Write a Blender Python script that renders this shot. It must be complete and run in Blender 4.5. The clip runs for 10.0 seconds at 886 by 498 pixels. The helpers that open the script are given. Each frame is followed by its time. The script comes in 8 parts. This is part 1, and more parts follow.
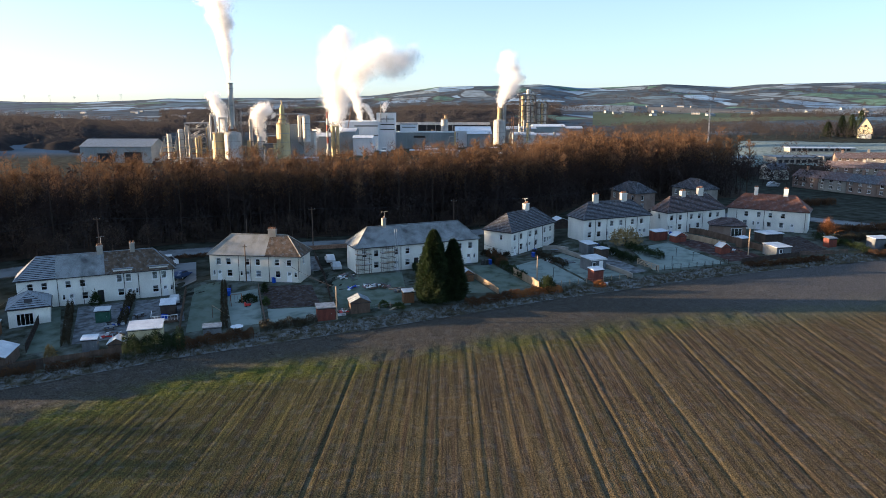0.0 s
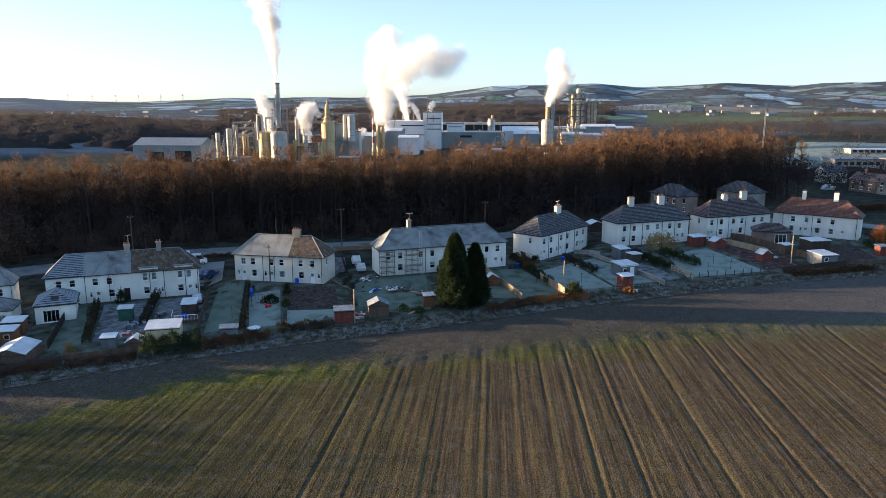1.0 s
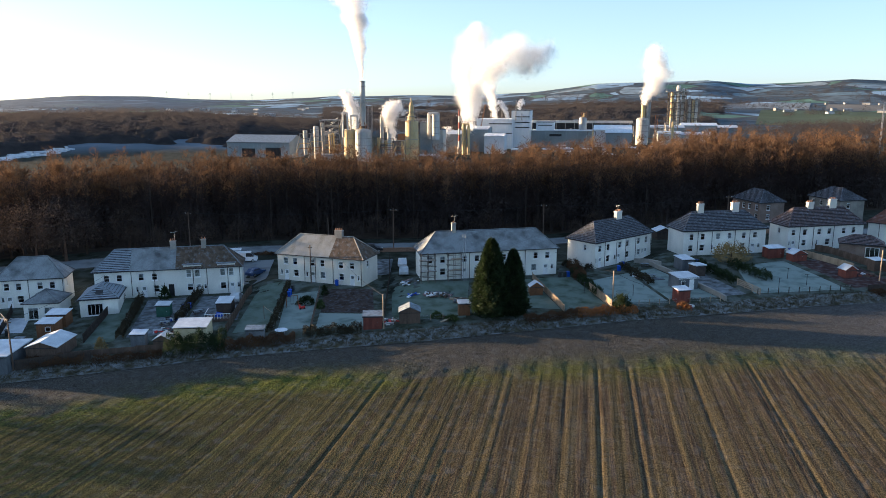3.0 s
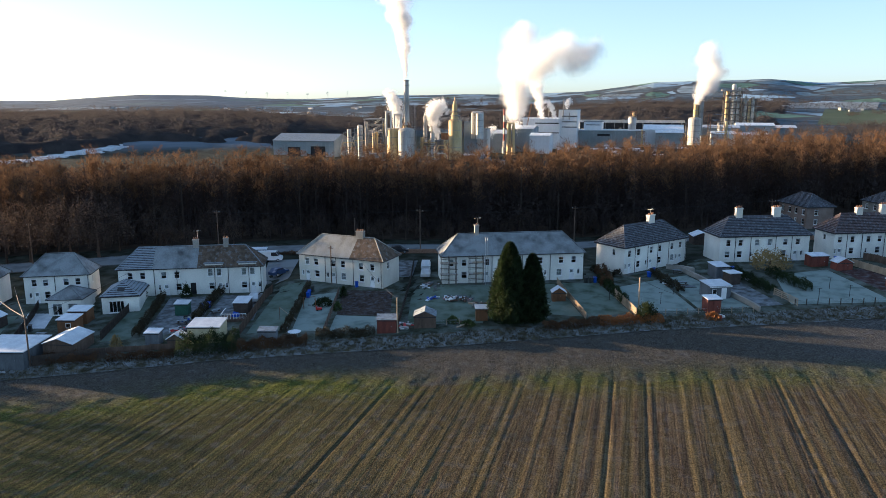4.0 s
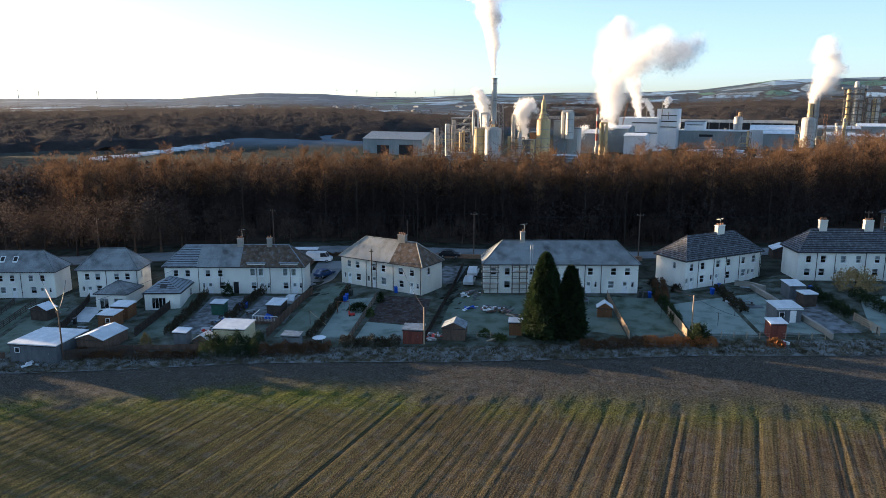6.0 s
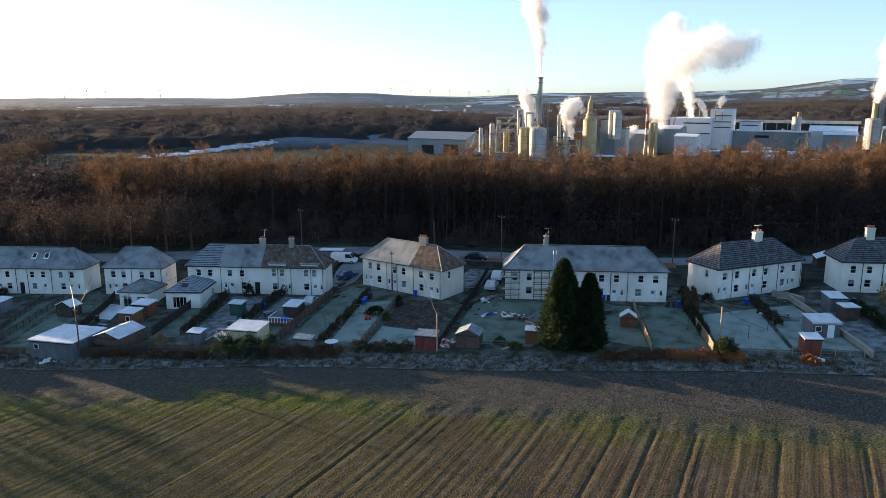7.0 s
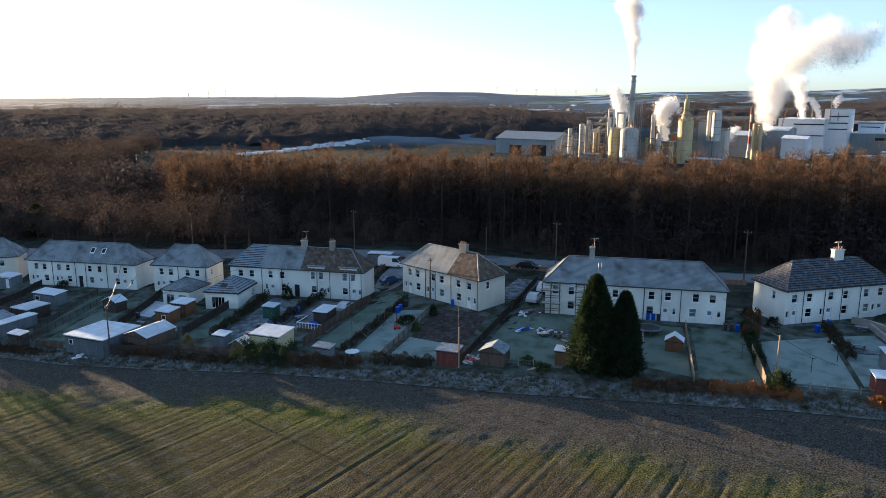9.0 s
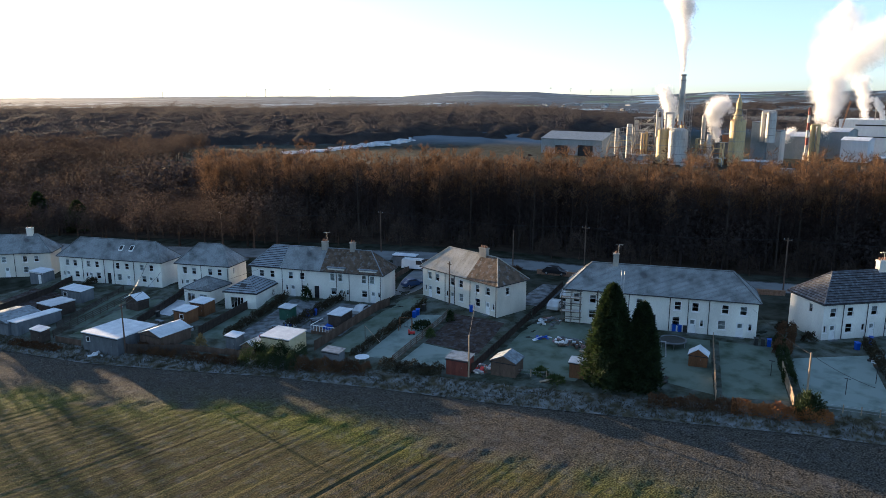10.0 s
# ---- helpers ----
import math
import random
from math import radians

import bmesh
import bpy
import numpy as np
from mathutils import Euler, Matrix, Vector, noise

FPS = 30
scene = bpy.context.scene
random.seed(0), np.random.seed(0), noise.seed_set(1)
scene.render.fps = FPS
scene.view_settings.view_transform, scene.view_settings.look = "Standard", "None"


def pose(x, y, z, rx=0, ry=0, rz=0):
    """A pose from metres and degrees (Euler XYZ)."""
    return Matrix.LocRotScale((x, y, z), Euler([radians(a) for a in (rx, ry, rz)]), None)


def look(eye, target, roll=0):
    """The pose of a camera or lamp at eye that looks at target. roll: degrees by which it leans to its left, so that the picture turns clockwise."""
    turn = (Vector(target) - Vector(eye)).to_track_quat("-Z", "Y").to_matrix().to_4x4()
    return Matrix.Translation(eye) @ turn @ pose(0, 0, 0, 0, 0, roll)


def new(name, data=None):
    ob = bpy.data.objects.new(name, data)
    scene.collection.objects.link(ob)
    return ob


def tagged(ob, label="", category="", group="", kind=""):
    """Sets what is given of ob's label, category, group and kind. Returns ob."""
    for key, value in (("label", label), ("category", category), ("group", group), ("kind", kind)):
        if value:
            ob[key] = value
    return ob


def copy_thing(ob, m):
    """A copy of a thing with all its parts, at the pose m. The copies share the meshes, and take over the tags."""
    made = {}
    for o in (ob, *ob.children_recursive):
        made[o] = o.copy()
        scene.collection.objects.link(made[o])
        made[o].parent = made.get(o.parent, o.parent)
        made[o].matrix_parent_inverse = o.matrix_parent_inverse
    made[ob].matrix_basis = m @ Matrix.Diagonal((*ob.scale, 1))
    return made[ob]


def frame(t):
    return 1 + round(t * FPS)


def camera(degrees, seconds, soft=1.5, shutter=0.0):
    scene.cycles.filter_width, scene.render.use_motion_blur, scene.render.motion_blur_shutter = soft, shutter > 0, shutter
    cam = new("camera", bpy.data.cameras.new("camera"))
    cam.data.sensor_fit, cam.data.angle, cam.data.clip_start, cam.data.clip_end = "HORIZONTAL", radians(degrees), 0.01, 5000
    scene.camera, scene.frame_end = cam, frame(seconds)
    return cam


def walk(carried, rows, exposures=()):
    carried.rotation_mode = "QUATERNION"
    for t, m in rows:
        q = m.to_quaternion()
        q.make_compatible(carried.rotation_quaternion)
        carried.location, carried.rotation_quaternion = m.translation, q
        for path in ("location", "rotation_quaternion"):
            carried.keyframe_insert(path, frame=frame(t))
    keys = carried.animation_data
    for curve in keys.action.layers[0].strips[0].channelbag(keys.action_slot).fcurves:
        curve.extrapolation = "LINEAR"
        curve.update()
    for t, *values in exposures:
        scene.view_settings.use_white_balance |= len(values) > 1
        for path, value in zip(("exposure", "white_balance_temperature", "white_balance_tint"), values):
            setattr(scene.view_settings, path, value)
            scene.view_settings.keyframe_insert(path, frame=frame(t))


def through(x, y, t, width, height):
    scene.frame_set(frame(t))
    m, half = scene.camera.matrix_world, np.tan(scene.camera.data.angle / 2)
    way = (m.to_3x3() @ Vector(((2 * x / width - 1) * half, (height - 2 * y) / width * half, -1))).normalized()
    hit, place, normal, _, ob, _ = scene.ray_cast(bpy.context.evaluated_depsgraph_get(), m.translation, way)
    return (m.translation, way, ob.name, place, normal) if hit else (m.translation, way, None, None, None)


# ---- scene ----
cam = camera(62.9, 10.0, soft=0.8)
METRES, EYE, TILT, LEAN, TURN = 62.0, 34.0, -11.5, 0.0, 0.0
ROWS = [
    (0.0, 0.0, 0.0, 0.0, 0.0, 0.0, -0.0),
    (0.5, 0.0416, 0.0225, 0.0058, 2.07, -0.03, -0.4),
    (1.0, 0.0827, 0.0471, 0.0115, 4.13, -0.08, -0.81),
    (1.5, 0.1209, 0.0716, 0.0172, 6.02, -0.14, -1.17),
    (2.0, 0.1609, 0.1, 0.0229, 8.05, -0.23, -1.56),
    (2.5, 0.1998, 0.1302, 0.029, 10.04, -0.34, -1.95),
    (4.0, 0.3108, 0.2322, 0.0492, 16.16, -0.73, -3.17),
    (4.5, 0.3449, 0.2688, 0.057, 18.22, -0.88, -3.58),
    (5.0, 0.3776, 0.3069, 0.0648, 20.27, -1.04, -3.97),
    (5.5, 0.4085, 0.3462, 0.0733, 22.32, -1.23, -4.36),
    (7.0, 0.4923, 0.4704, 0.0986, 28.58, -1.84, -5.51),
    (7.5, 0.5166, 0.5139, 0.1078, 30.64, -2.07, -5.87),
    (8.0, 0.5388, 0.5584, 0.1168, 32.67, -2.3, -6.21),
    (8.5, 0.5592, 0.6038, 0.126, 34.73, -2.55, -6.55),
    (9.0, 0.5772, 0.6499, 0.1352, 36.8, -2.8, -6.9),
    (9.5, 0.593, 0.697, 0.1443, 38.87, -3.07, -7.25),
    (10.0, 0.607, 0.7446, 0.153, 40.95, -3.36, -7.59),
]
EXPOSURE, KELVIN, TINT = 2.12, 5200, 7
walk(cam, [(t, pose(0, 0, EYE, TILT, LEAN, TURN) @ pose(METRES * x, METRES * y, METRES * z, 90 + pitch, roll, yaw)) for t, x, y, z, yaw, pitch, roll in ROWS],
     exposures=[(0.0, EXPOSURE + 0.07, KELVIN + 150, TINT + 2), (5.0, EXPOSURE - 0.01, KELVIN + 20, TINT), (10.0, EXPOSURE - 0.02, KELVIN, TINT)])

# ---- world and sun ----
SUN_AZ, SUN_EL = 86.6, 5.2  # degrees to the left of straight ahead, and above the horizon
world = bpy.data.worlds.new("winter_sky")
scene.world = world
world.use_nodes = True
wn, wl = world.node_tree.nodes, world.node_tree.links
sky = wn.new("ShaderNodeTexSky")
sky.sky_type, sky.sun_disc = "NISHITA", False
sky.sun_elevation, sky.sun_rotation = radians(SUN_EL), radians(-SUN_AZ)
sky.altitude, sky.air_density, sky.dust_density, sky.ozone_density = 100, 0.55, 0.8, 0.75
haze = wn.new("ShaderNodeGamma")  # thin high haze evens out the sky
haze.inputs[1].default_value = 0.6
wl.new(sky.outputs[0], haze.inputs[0])
wl.new(haze.outputs[0], wn["Background"].inputs[0])
wn["Background"].inputs[1].default_value = 0.12
sun_data = bpy.data.lights.new("sun", "SUN")
sun_data.energy, sun_data.angle, sun_data.color = 5.0, radians(0.55), (1.0, 0.63, 0.31)
sun = new("sun", sun_data)
a, e = radians(SUN_AZ), radians(SUN_EL)
sun.matrix_world = look((0, 0, 200), (math.sin(a) * math.cos(e), -math.cos(a) * math.cos(e), 200 - math.sin(e)))


# ---- materials ----
def mk(name, c1, c2, rough=0.85, scale=1.0, fine=14.0, bump=0.25, metal=0.0, frost=0.0, frost_scale=0.6, stretch=(1, 1, 1), vary=0.12,
       frost_col=(0.66, 0.72, 0.78), c3=None, world_space=False, through=0.0):
    """Two tones mixed at two scales, with fine relief; frost lies in patches on faces that look up."""
    m = bpy.data.materials.new(name)
    m.use_nodes = True
    n, l = m.node_tree.nodes, m.node_tree.links
    bsdf = n["Principled BSDF"]
    bsdf.inputs["Roughness"].default_value, bsdf.inputs["Metallic"].default_value = rough, metal
    bsdf.inputs["Specular IOR Level"].default_value = 0.04 if rough > 0.88 else 0.3
    co = n.new("ShaderNodeTexCoord")
    geo = n.new("ShaderNodeNewGeometry")
    mp = n.new("ShaderNodeMapping")
    mp.inputs["Scale"].default_value = stretch
    l.new(geo.outputs["Position"] if world_space else co.outputs["Object"], mp.inputs[0])
    big, small = n.new("ShaderNodeTexNoise"), n.new("ShaderNodeTexNoise")
    big.inputs["Scale"].default_value, small.inputs["Scale"].default_value = scale, fine
    big.inputs["Detail"].default_value = small.inputs["Detail"].default_value = 5
    l.new(mp.outputs[0], big.inputs[0]), l.new(mp.outputs[0], small.inputs[0])
    mixn = n.new("ShaderNodeMath")
    mixn.operation = "MULTIPLY_ADD"
    l.new(big.outputs[0], mixn.inputs[0])
    mixn.inputs[1].default_value = 0.65
    sc = n.new("ShaderNodeMath")
    sc.operation = "MULTIPLY"
    l.new(small.outputs[0], sc.inputs[0])
    sc.inputs[1].default_value = 0.35
    l.new(sc.outputs[0], mixn.inputs[2])
    ramp = n.new("ShaderNodeValToRGB")
    ramp.color_ramp.elements[0].position, ramp.color_ramp.elements[1].position = 0.36, 0.64
    ramp.color_ramp.elements[0].color, ramp.color_ramp.elements[1].color = (*c1, 1), (*c2, 1)
    if c3:
        el = ramp.color_ramp.elements.new(0.5)
        el.color = (*c3, 1)
    l.new(mixn.outputs[0], ramp.inputs[0])
    col = ramp.outputs[0]
    if vary:
        info = n.new("ShaderNodeObjectInfo")
        hsv = n.new("ShaderNodeHueSaturation")
        mr = n.new("ShaderNodeMapRange")
        mr.inputs[3].default_value, mr.inputs[4].default_value = 1 - vary, 1 + vary
        l.new(info.outputs["Random"], mr.inputs[0]), l.new(mr.outputs[0], hsv.inputs["Value"]), l.new(col, hsv.inputs["Color"])
        col = hsv.outputs[0]
    if frost:
        fn = n.new("ShaderNodeTexNoise")
        fn.inputs["Scale"].default_value, fn.inputs["Detail"].default_value = frost_scale, 7
        l.new(mp.outputs[0], fn.inputs[0])
        sep = n.new("ShaderNodeSeparateXYZ")
        l.new(geo.outputs["Normal"], sep.inputs[0])
        up = n.new("ShaderNodeMapRange")
        up.inputs[1].default_value, up.inputs[2].default_value = 0.35, 0.75
        l.new(sep.outputs[2], up.inputs[0])
        fr = n.new("ShaderNodeMapRange")
        fr.inputs[1].default_value, fr.inputs[2].default_value = 0.62 - 0.5 * frost, 0.92 - 0.5 * frost
        l.new(fn.outputs[0], fr.inputs[0])
        mul = n.new("ShaderNodeMath")
        mul.operation = "MULTIPLY"
        l.new(up.outputs[0], mul.inputs[0]), l.new(fr.outputs[0], mul.inputs[1])
        mx = n.new("ShaderNodeMix")
        mx.data_type = "RGBA"
        l.new(mul.outputs[0], mx.inputs[0]), l.new(col, mx.inputs[6])
        mx.inputs[7].default_value = (*frost_col, 1)
        col = mx.outputs[2]
    l.new(col, bsdf.inputs["Base Color"])
    if bump:
        bp = n.new("ShaderNodeBump")
        bp.inputs["Strength"].default_value, bp.inputs["Distance"].default_value = bump, 0.05
        l.new(small.outputs[0], bp.inputs["Height"]), l.new(bp.outputs[0], bsdf.inputs["Normal"])
    if through:
        # fine sprays let part of the light pass
        tr, ms = n.new("ShaderNodeBsdfTranslucent"), n.new("ShaderNodeMixShader")
        ms.inputs[0].default_value = through
        l.new(col, tr.inputs[0]), l.new(bsdf.outputs[0], ms.inputs[1]), l.new(tr.outputs[0], ms.inputs[2]), l.new(ms.outputs[0], n["Material Output"].inputs[0])
    return m


HARL = mk("white_harling", (0.62, 0.62, 0.58), (0.84, 0.84, 0.78), 0.95, 0.35, 9, 0.3, stretch=(1, 1, 0.45), vary=0.03)
HARL_CREAM = mk("cream_harling", (0.58, 0.56, 0.49), (0.74, 0.71, 0.63), 0.95, 0.35, 9, 0.3, stretch=(1, 1, 0.4), vary=0.03)
HARL_BROWN = mk("brown_roughcast", (0.16, 0.12, 0.10), (0.25, 0.20, 0.17), 0.95, 0.5, 10, 0.4)
HARL_GREY = mk("grey_roughcast", (0.22, 0.21, 0.19), (0.36, 0.34, 0.30), 0.95, 0.5, 10, 0.4)
ROOF_FROST = mk("frosted_slate", (0.055, 0.060, 0.066), (0.125, 0.132, 0.138), 0.8, 0.7, 10, 0.3, frost=0.66, frost_scale=0.5, frost_col=(0.25, 0.275, 0.29))
ROOF_GREY = mk("worn_grey_slate", (0.15, 0.144, 0.126), (0.33, 0.32, 0.285), 0.85, 0.5, 7, 0.3, frost=0.5, frost_scale=0.6, frost_col=(0.30, 0.305, 0.30), stretch=(1, 0.35, 1))
ROOF_MOSS = mk("mossy_brown_tile", (0.06, 0.048, 0.036), (0.14, 0.105, 0.08), 0.9, 0.9, 12, 0.4, frost=0.22, frost_scale=1.6, frost_col=(0.22, 0.23, 0.24))
ROOF_TILE = mk("dark_ribbed_tile", (0.05, 0.053, 0.065), (0.095, 0.098, 0.115), 0.75, 0.8, 10, 0.35, frost=0.30, frost_scale=2.0, frost_col=(0.20, 0.225, 0.26))
ROOF_RIME = mk("rimed_ribbed_tile", (0.085, 0.09, 0.10), (0.15, 0.156, 0.166), 0.75, 0.8, 10, 0.3, frost=0.8, frost_scale=0.9, frost_col=(0.25, 0.285, 0.325))
ROOF_BROWN = mk("dark_brown_tile", (0.07, 0.05, 0.05), (0.13, 0.095, 0.092), 0.8, 0.8, 10, 0.35, frost=0.28, frost_scale=2.0, frost_col=(0.20, 0.21, 0.25))
ROOF_RED = mk("red_pantile", (0.085, 0.042, 0.034), (0.16, 0.075, 0.055), 0.85, 0.8, 10, 0.35, frost=0.3, frost_scale=1.2, frost_col=(0.20, 0.17, 0.17))
# near-black tone paints the shade line under each tile course
TILE_EDGE_SHADE = mk("shaded_tile_edge", (0.012, 0.012, 0.014), (0.026, 0.026, 0.03), 0.8, 2, 20, 0.0)
SNOW_ROOF = mk("snowed_roof_felt", (0.46, 0.50, 0.56), (0.68, 0.72, 0.76), 0.7, 0.7, 8, 0.2, vary=0.15)
FELT = mk("frosted_felt", (0.12, 0.135, 0.15), (0.19, 0.21, 0.23), 0.9, 1.2, 12, 0.3, frost=0.6, frost_scale=1.5, frost_col=(0.28, 0.32, 0.36))
TRIM = mk("dark_gutter", (0.018, 0.018, 0.02), (0.035, 0.035, 0.04), 0.5, 2, 20, 0.0)
WHITE_PAINT = mk("white_paint", (0.72, 0.73, 0.73), (0.82, 0.83, 0.83), 0.45, 2, 20, 0.05, vary=0.05)
BRICK = mk("chimney_brick", (0.20, 0.12, 0.08), (0.36, 0.24, 0.17), 0.9, 3, 18, 0.4)
TERRACOTTA = mk("terracotta_pot", (0.20, 0.10, 0.06), (0.30, 0.16, 0.10), 0.8, 3, 15, 0.2)
WOOD = mk("weathered_timber", (0.07, 0.05, 0.038), (0.14, 0.10, 0.075), 0.85, 1.5, 12, 0.3, stretch=(1, 1, 0.25), frost=0.15)
WOOD_LIGHT = mk("pale_fence_timber", (0.26, 0.20, 0.14), (0.38, 0.30, 0.21), 0.85, 1.5, 12, 0.3, stretch=(1, 1, 0.25), frost=0.25)
WOOD_ORANGE = mk("orange_stained_timber", (0.105, 0.052, 0.024), (0.18, 0.090, 0.042), 0.7, 1.5, 12, 0.25, stretch=(1, 1, 0.25))
WOOD_RED = mk("red_brown_timber", (0.115, 0.036, 0.027), (0.19, 0.062, 0.044), 0.8, 1.5, 12, 0.25, stretch=(1, 1, 0.25))
WOOD_DARK = mk("dark_creosoted_timber", (0.035, 0.028, 0.024), (0.07, 0.055, 0.045), 0.85, 1.5, 12, 0.25, frost=0.12)
WOOD_GREEN = mk("green_painted_timber", (0.02, 0.07, 0.05), (0.04, 0.11, 0.08), 0.7, 1.5, 12, 0.2)
CREAM_BOARD = mk("yellowed_render", (0.48, 0.42, 0.26), (0.60, 0.54, 0.36), 0.9, 1.2, 12, 0.2)
GREY_BOARD = mk("grey_painted_boards", (0.09, 0.10, 0.115), (0.16, 0.175, 0.19), 0.8, 1.2, 12, 0.2, stretch=(1, 1, 0.3))
BLUE_PLASTIC = mk("blue_bin_plastic", (0.012, 0.06, 0.36), (0.02, 0.085, 0.48), 0.45, 3, 20, 0.05)
DARK_PLASTIC = mk("dark_bin_plastic", (0.02, 0.022, 0.022), (0.04, 0.042, 0.04), 0.5, 3, 20, 0.05)
FADED_PINK = mk("faded_pink_board", (0.22, 0.14, 0.14), (0.34, 0.24, 0.24), 0.8, 2, 15, 0.1)
RED_PLASTIC = mk("red_plastic", (0.42, 0.03, 0.03), (0.55, 0.06, 0.05), 0.5, 3, 20, 0.05)
STEEL = mk("galvanised_steel", (0.30, 0.31, 0.32), (0.46, 0.47, 0.48), 0.5, 3, 20, 0.1, metal=0.6)
RUBBER = mk("tyre_rubber", (0.015, 0.015, 0.016), (0.03, 0.03, 0.03), 0.85, 4, 20, 0.2)
TARMAC = mk("frosty_tarmac", (0.040, 0.042, 0.045), (0.07, 0.074, 0.08), 0.85, 0.15, 3, 0.2, frost=0.8, frost_scale=0.25, frost_col=(0.17, 0.19, 0.205), world_space=True, vary=0)
PAVING = mk("frosted_paving", (0.055, 0.058, 0.06), (0.11, 0.115, 0.12), 0.9, 0.8, 7, 0.2, frost=0.5, frost_scale=0.9, frost_col=(0.21, 0.235, 0.26), world_space=True)
LAWN = mk("frosted_lawn", (0.040, 0.056, 0.034), (0.082, 0.108, 0.076), 0.95, 0.35, 5, 0.5, frost=0.7, frost_scale=0.45, frost_col=(0.14, 0.175, 0.15), world_space=True, vary=0.2)
LAWN_WHITE = mk("white_frosted_lawn", (0.064, 0.094, 0.082), (0.132, 0.172, 0.162), 0.95, 0.4, 5, 0.4, frost=0.78, frost_scale=0.45, frost_col=(0.225, 0.275, 0.262), world_space=True, vary=0.1)
GARDEN_GROUND = mk("trodden_frosted_grass", (0.026, 0.031, 0.020), (0.066, 0.072, 0.052), 0.95, 0.4, 4, 0.5, frost=0.45, frost_scale=0.5, frost_col=(0.13, 0.15, 0.14), world_space=True, vary=0)
SOIL = mk("dug_garden_soil", (0.028, 0.021, 0.018), (0.070, 0.056, 0.049), 0.95, 0.6, 5, 0.7, frost=0.3, frost_scale=1.5, frost_col=(0.10, 0.10, 0.115), world_space=True)
VERGE = mk("frosted_rough_grass", (0.037, 0.036, 0.020), (0.105, 0.095, 0.061), 0.95, 0.5, 3.5, 0.8, frost=0.55, frost_scale=0.8, frost_col=(0.19, 0.205, 0.215), world_space=True, vary=0)
LEAF_DARK = mk("dark_evergreen", (0.010, 0.020, 0.007), (0.034, 0.052, 0.016), 0.8, 1.2, 8, 0, through=0.3)
LEAF_HEDGE = mk("winter_hedge", (0.017, 0.015, 0.008), (0.056, 0.045, 0.022), 0.85, 1.2, 8, 0, frost=0.1)
LEAF_BUSH = mk("green_bush", (0.03, 0.055, 0.015), (0.08, 0.10, 0.03), 0.8, 1.2, 8, 0)
BRAMBLE = mk("brown_bramble", (0.042, 0.027, 0.017), (0.128, 0.075, 0.042), 0.9, 0.5, 6, 0)
RUST_REED = mk("russet_bramble", (0.16, 0.065, 0.025), (0.32, 0.15, 0.06), 0.9, 0.5, 6, 0)
TWIG_LARCH = mk("larch_twigs", (0.076, 0.045, 0.026), (0.215, 0.132, 0.074), 0.9, 0.25, 3, 0, vary=0.28, through=0.25)
# darker twig tone that paints the shade low in the larch belt
TWIG_SHADED = mk("shade_dark_lower_limbs", (0.026, 0.021, 0.021), (0.066, 0.051, 0.046), 0.9, 0.25, 3, 0, vary=0.2, through=0.2)
TWIG_BROWN = mk("bare_twigs", (0.045, 0.035, 0.030), (0.112, 0.084, 0.066), 0.9, 0.05, 1.5, 0, vary=0.25, through=0.25)
TWIG_GOLD = mk("golden_twigs", (0.17, 0.125, 0.055), (0.32, 0.24, 0.11), 0.9, 0.6, 3, 0)
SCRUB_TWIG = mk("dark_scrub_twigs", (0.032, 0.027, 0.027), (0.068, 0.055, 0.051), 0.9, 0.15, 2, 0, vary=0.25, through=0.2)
# tone greyed towards blue for the haze of distance
FAR_TWIG = mk("far_bare_twigs", (0.046, 0.044, 0.047), (0.092, 0.081, 0.076), 0.9, 0.10, 1.2, 0, vary=0, through=0.5)
BARK = mk("grey_brown_bark", (0.032, 0.026, 0.022), (0.074, 0.060, 0.050), 0.95, 1, 9, 0.4, stretch=(1, 1, 0.3))
STEEL_WHITE = mk("stained_white_steel", (0.34, 0.33, 0.30), (0.62, 0.60, 0.56), 0.55, 0.15, 1.5, 0.05, stretch=(1, 1, 0.3))
STEEL_CREAM = mk("cream_silo_steel", (0.46, 0.33, 0.15), (0.66, 0.52, 0.28), 0.6, 0.2, 1.8, 0.05, stretch=(1, 1, 0.25))
STEEL_GREY = mk("dull_steel", (0.16, 0.155, 0.15), (0.34, 0.33, 0.31), 0.5, 0.3, 2, 0.05, metal=0.2)
STEEL_DARK = mk("dark_frame_steel", (0.06, 0.055, 0.05), (0.14, 0.12, 0.10), 0.6, 0.3, 2, 0.05)
STEEL_BLUE = mk("blue_grey_cladding", (0.17, 0.20, 0.21), (0.30, 0.33, 0.34), 0.6, 0.1, 1.5, 0.05, vary=0.15)
STEEL_RUST = mk("rusted_steel", (0.20, 0.09, 0.045), (0.34, 0.19, 0.10), 0.8, 0.4, 3, 0.1)
STACK_RED = mk("red_stack_band", (0.17, 0.05, 0.04), (0.26, 0.08, 0.06), 0.7, 0.4, 3, 0.05)
CLAD_WHITE = mk("white_profiled_cladding", (0.56, 0.58, 0.60), (0.74, 0.76, 0.78), 0.5, 0.12, 1.5, 0.04, stretch=(1, 1, 0.3), vary=0.06)
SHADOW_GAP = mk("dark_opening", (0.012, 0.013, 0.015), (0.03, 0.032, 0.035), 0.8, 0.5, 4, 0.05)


def glass_material():
    m = bpy.data.materials.new("window_glass")
    m.use_nodes = True
    b = m.node_tree.nodes["Principled BSDF"]
    b.inputs["Base Color"].default_value = (0.55, 0.6, 0.62, 1)
    b.inputs["Roughness"].default_value, b.inputs["IOR"].default_value = 0.03, 1.45
    b.inputs["Transmission Weight"].default_value = 1.0
    return m


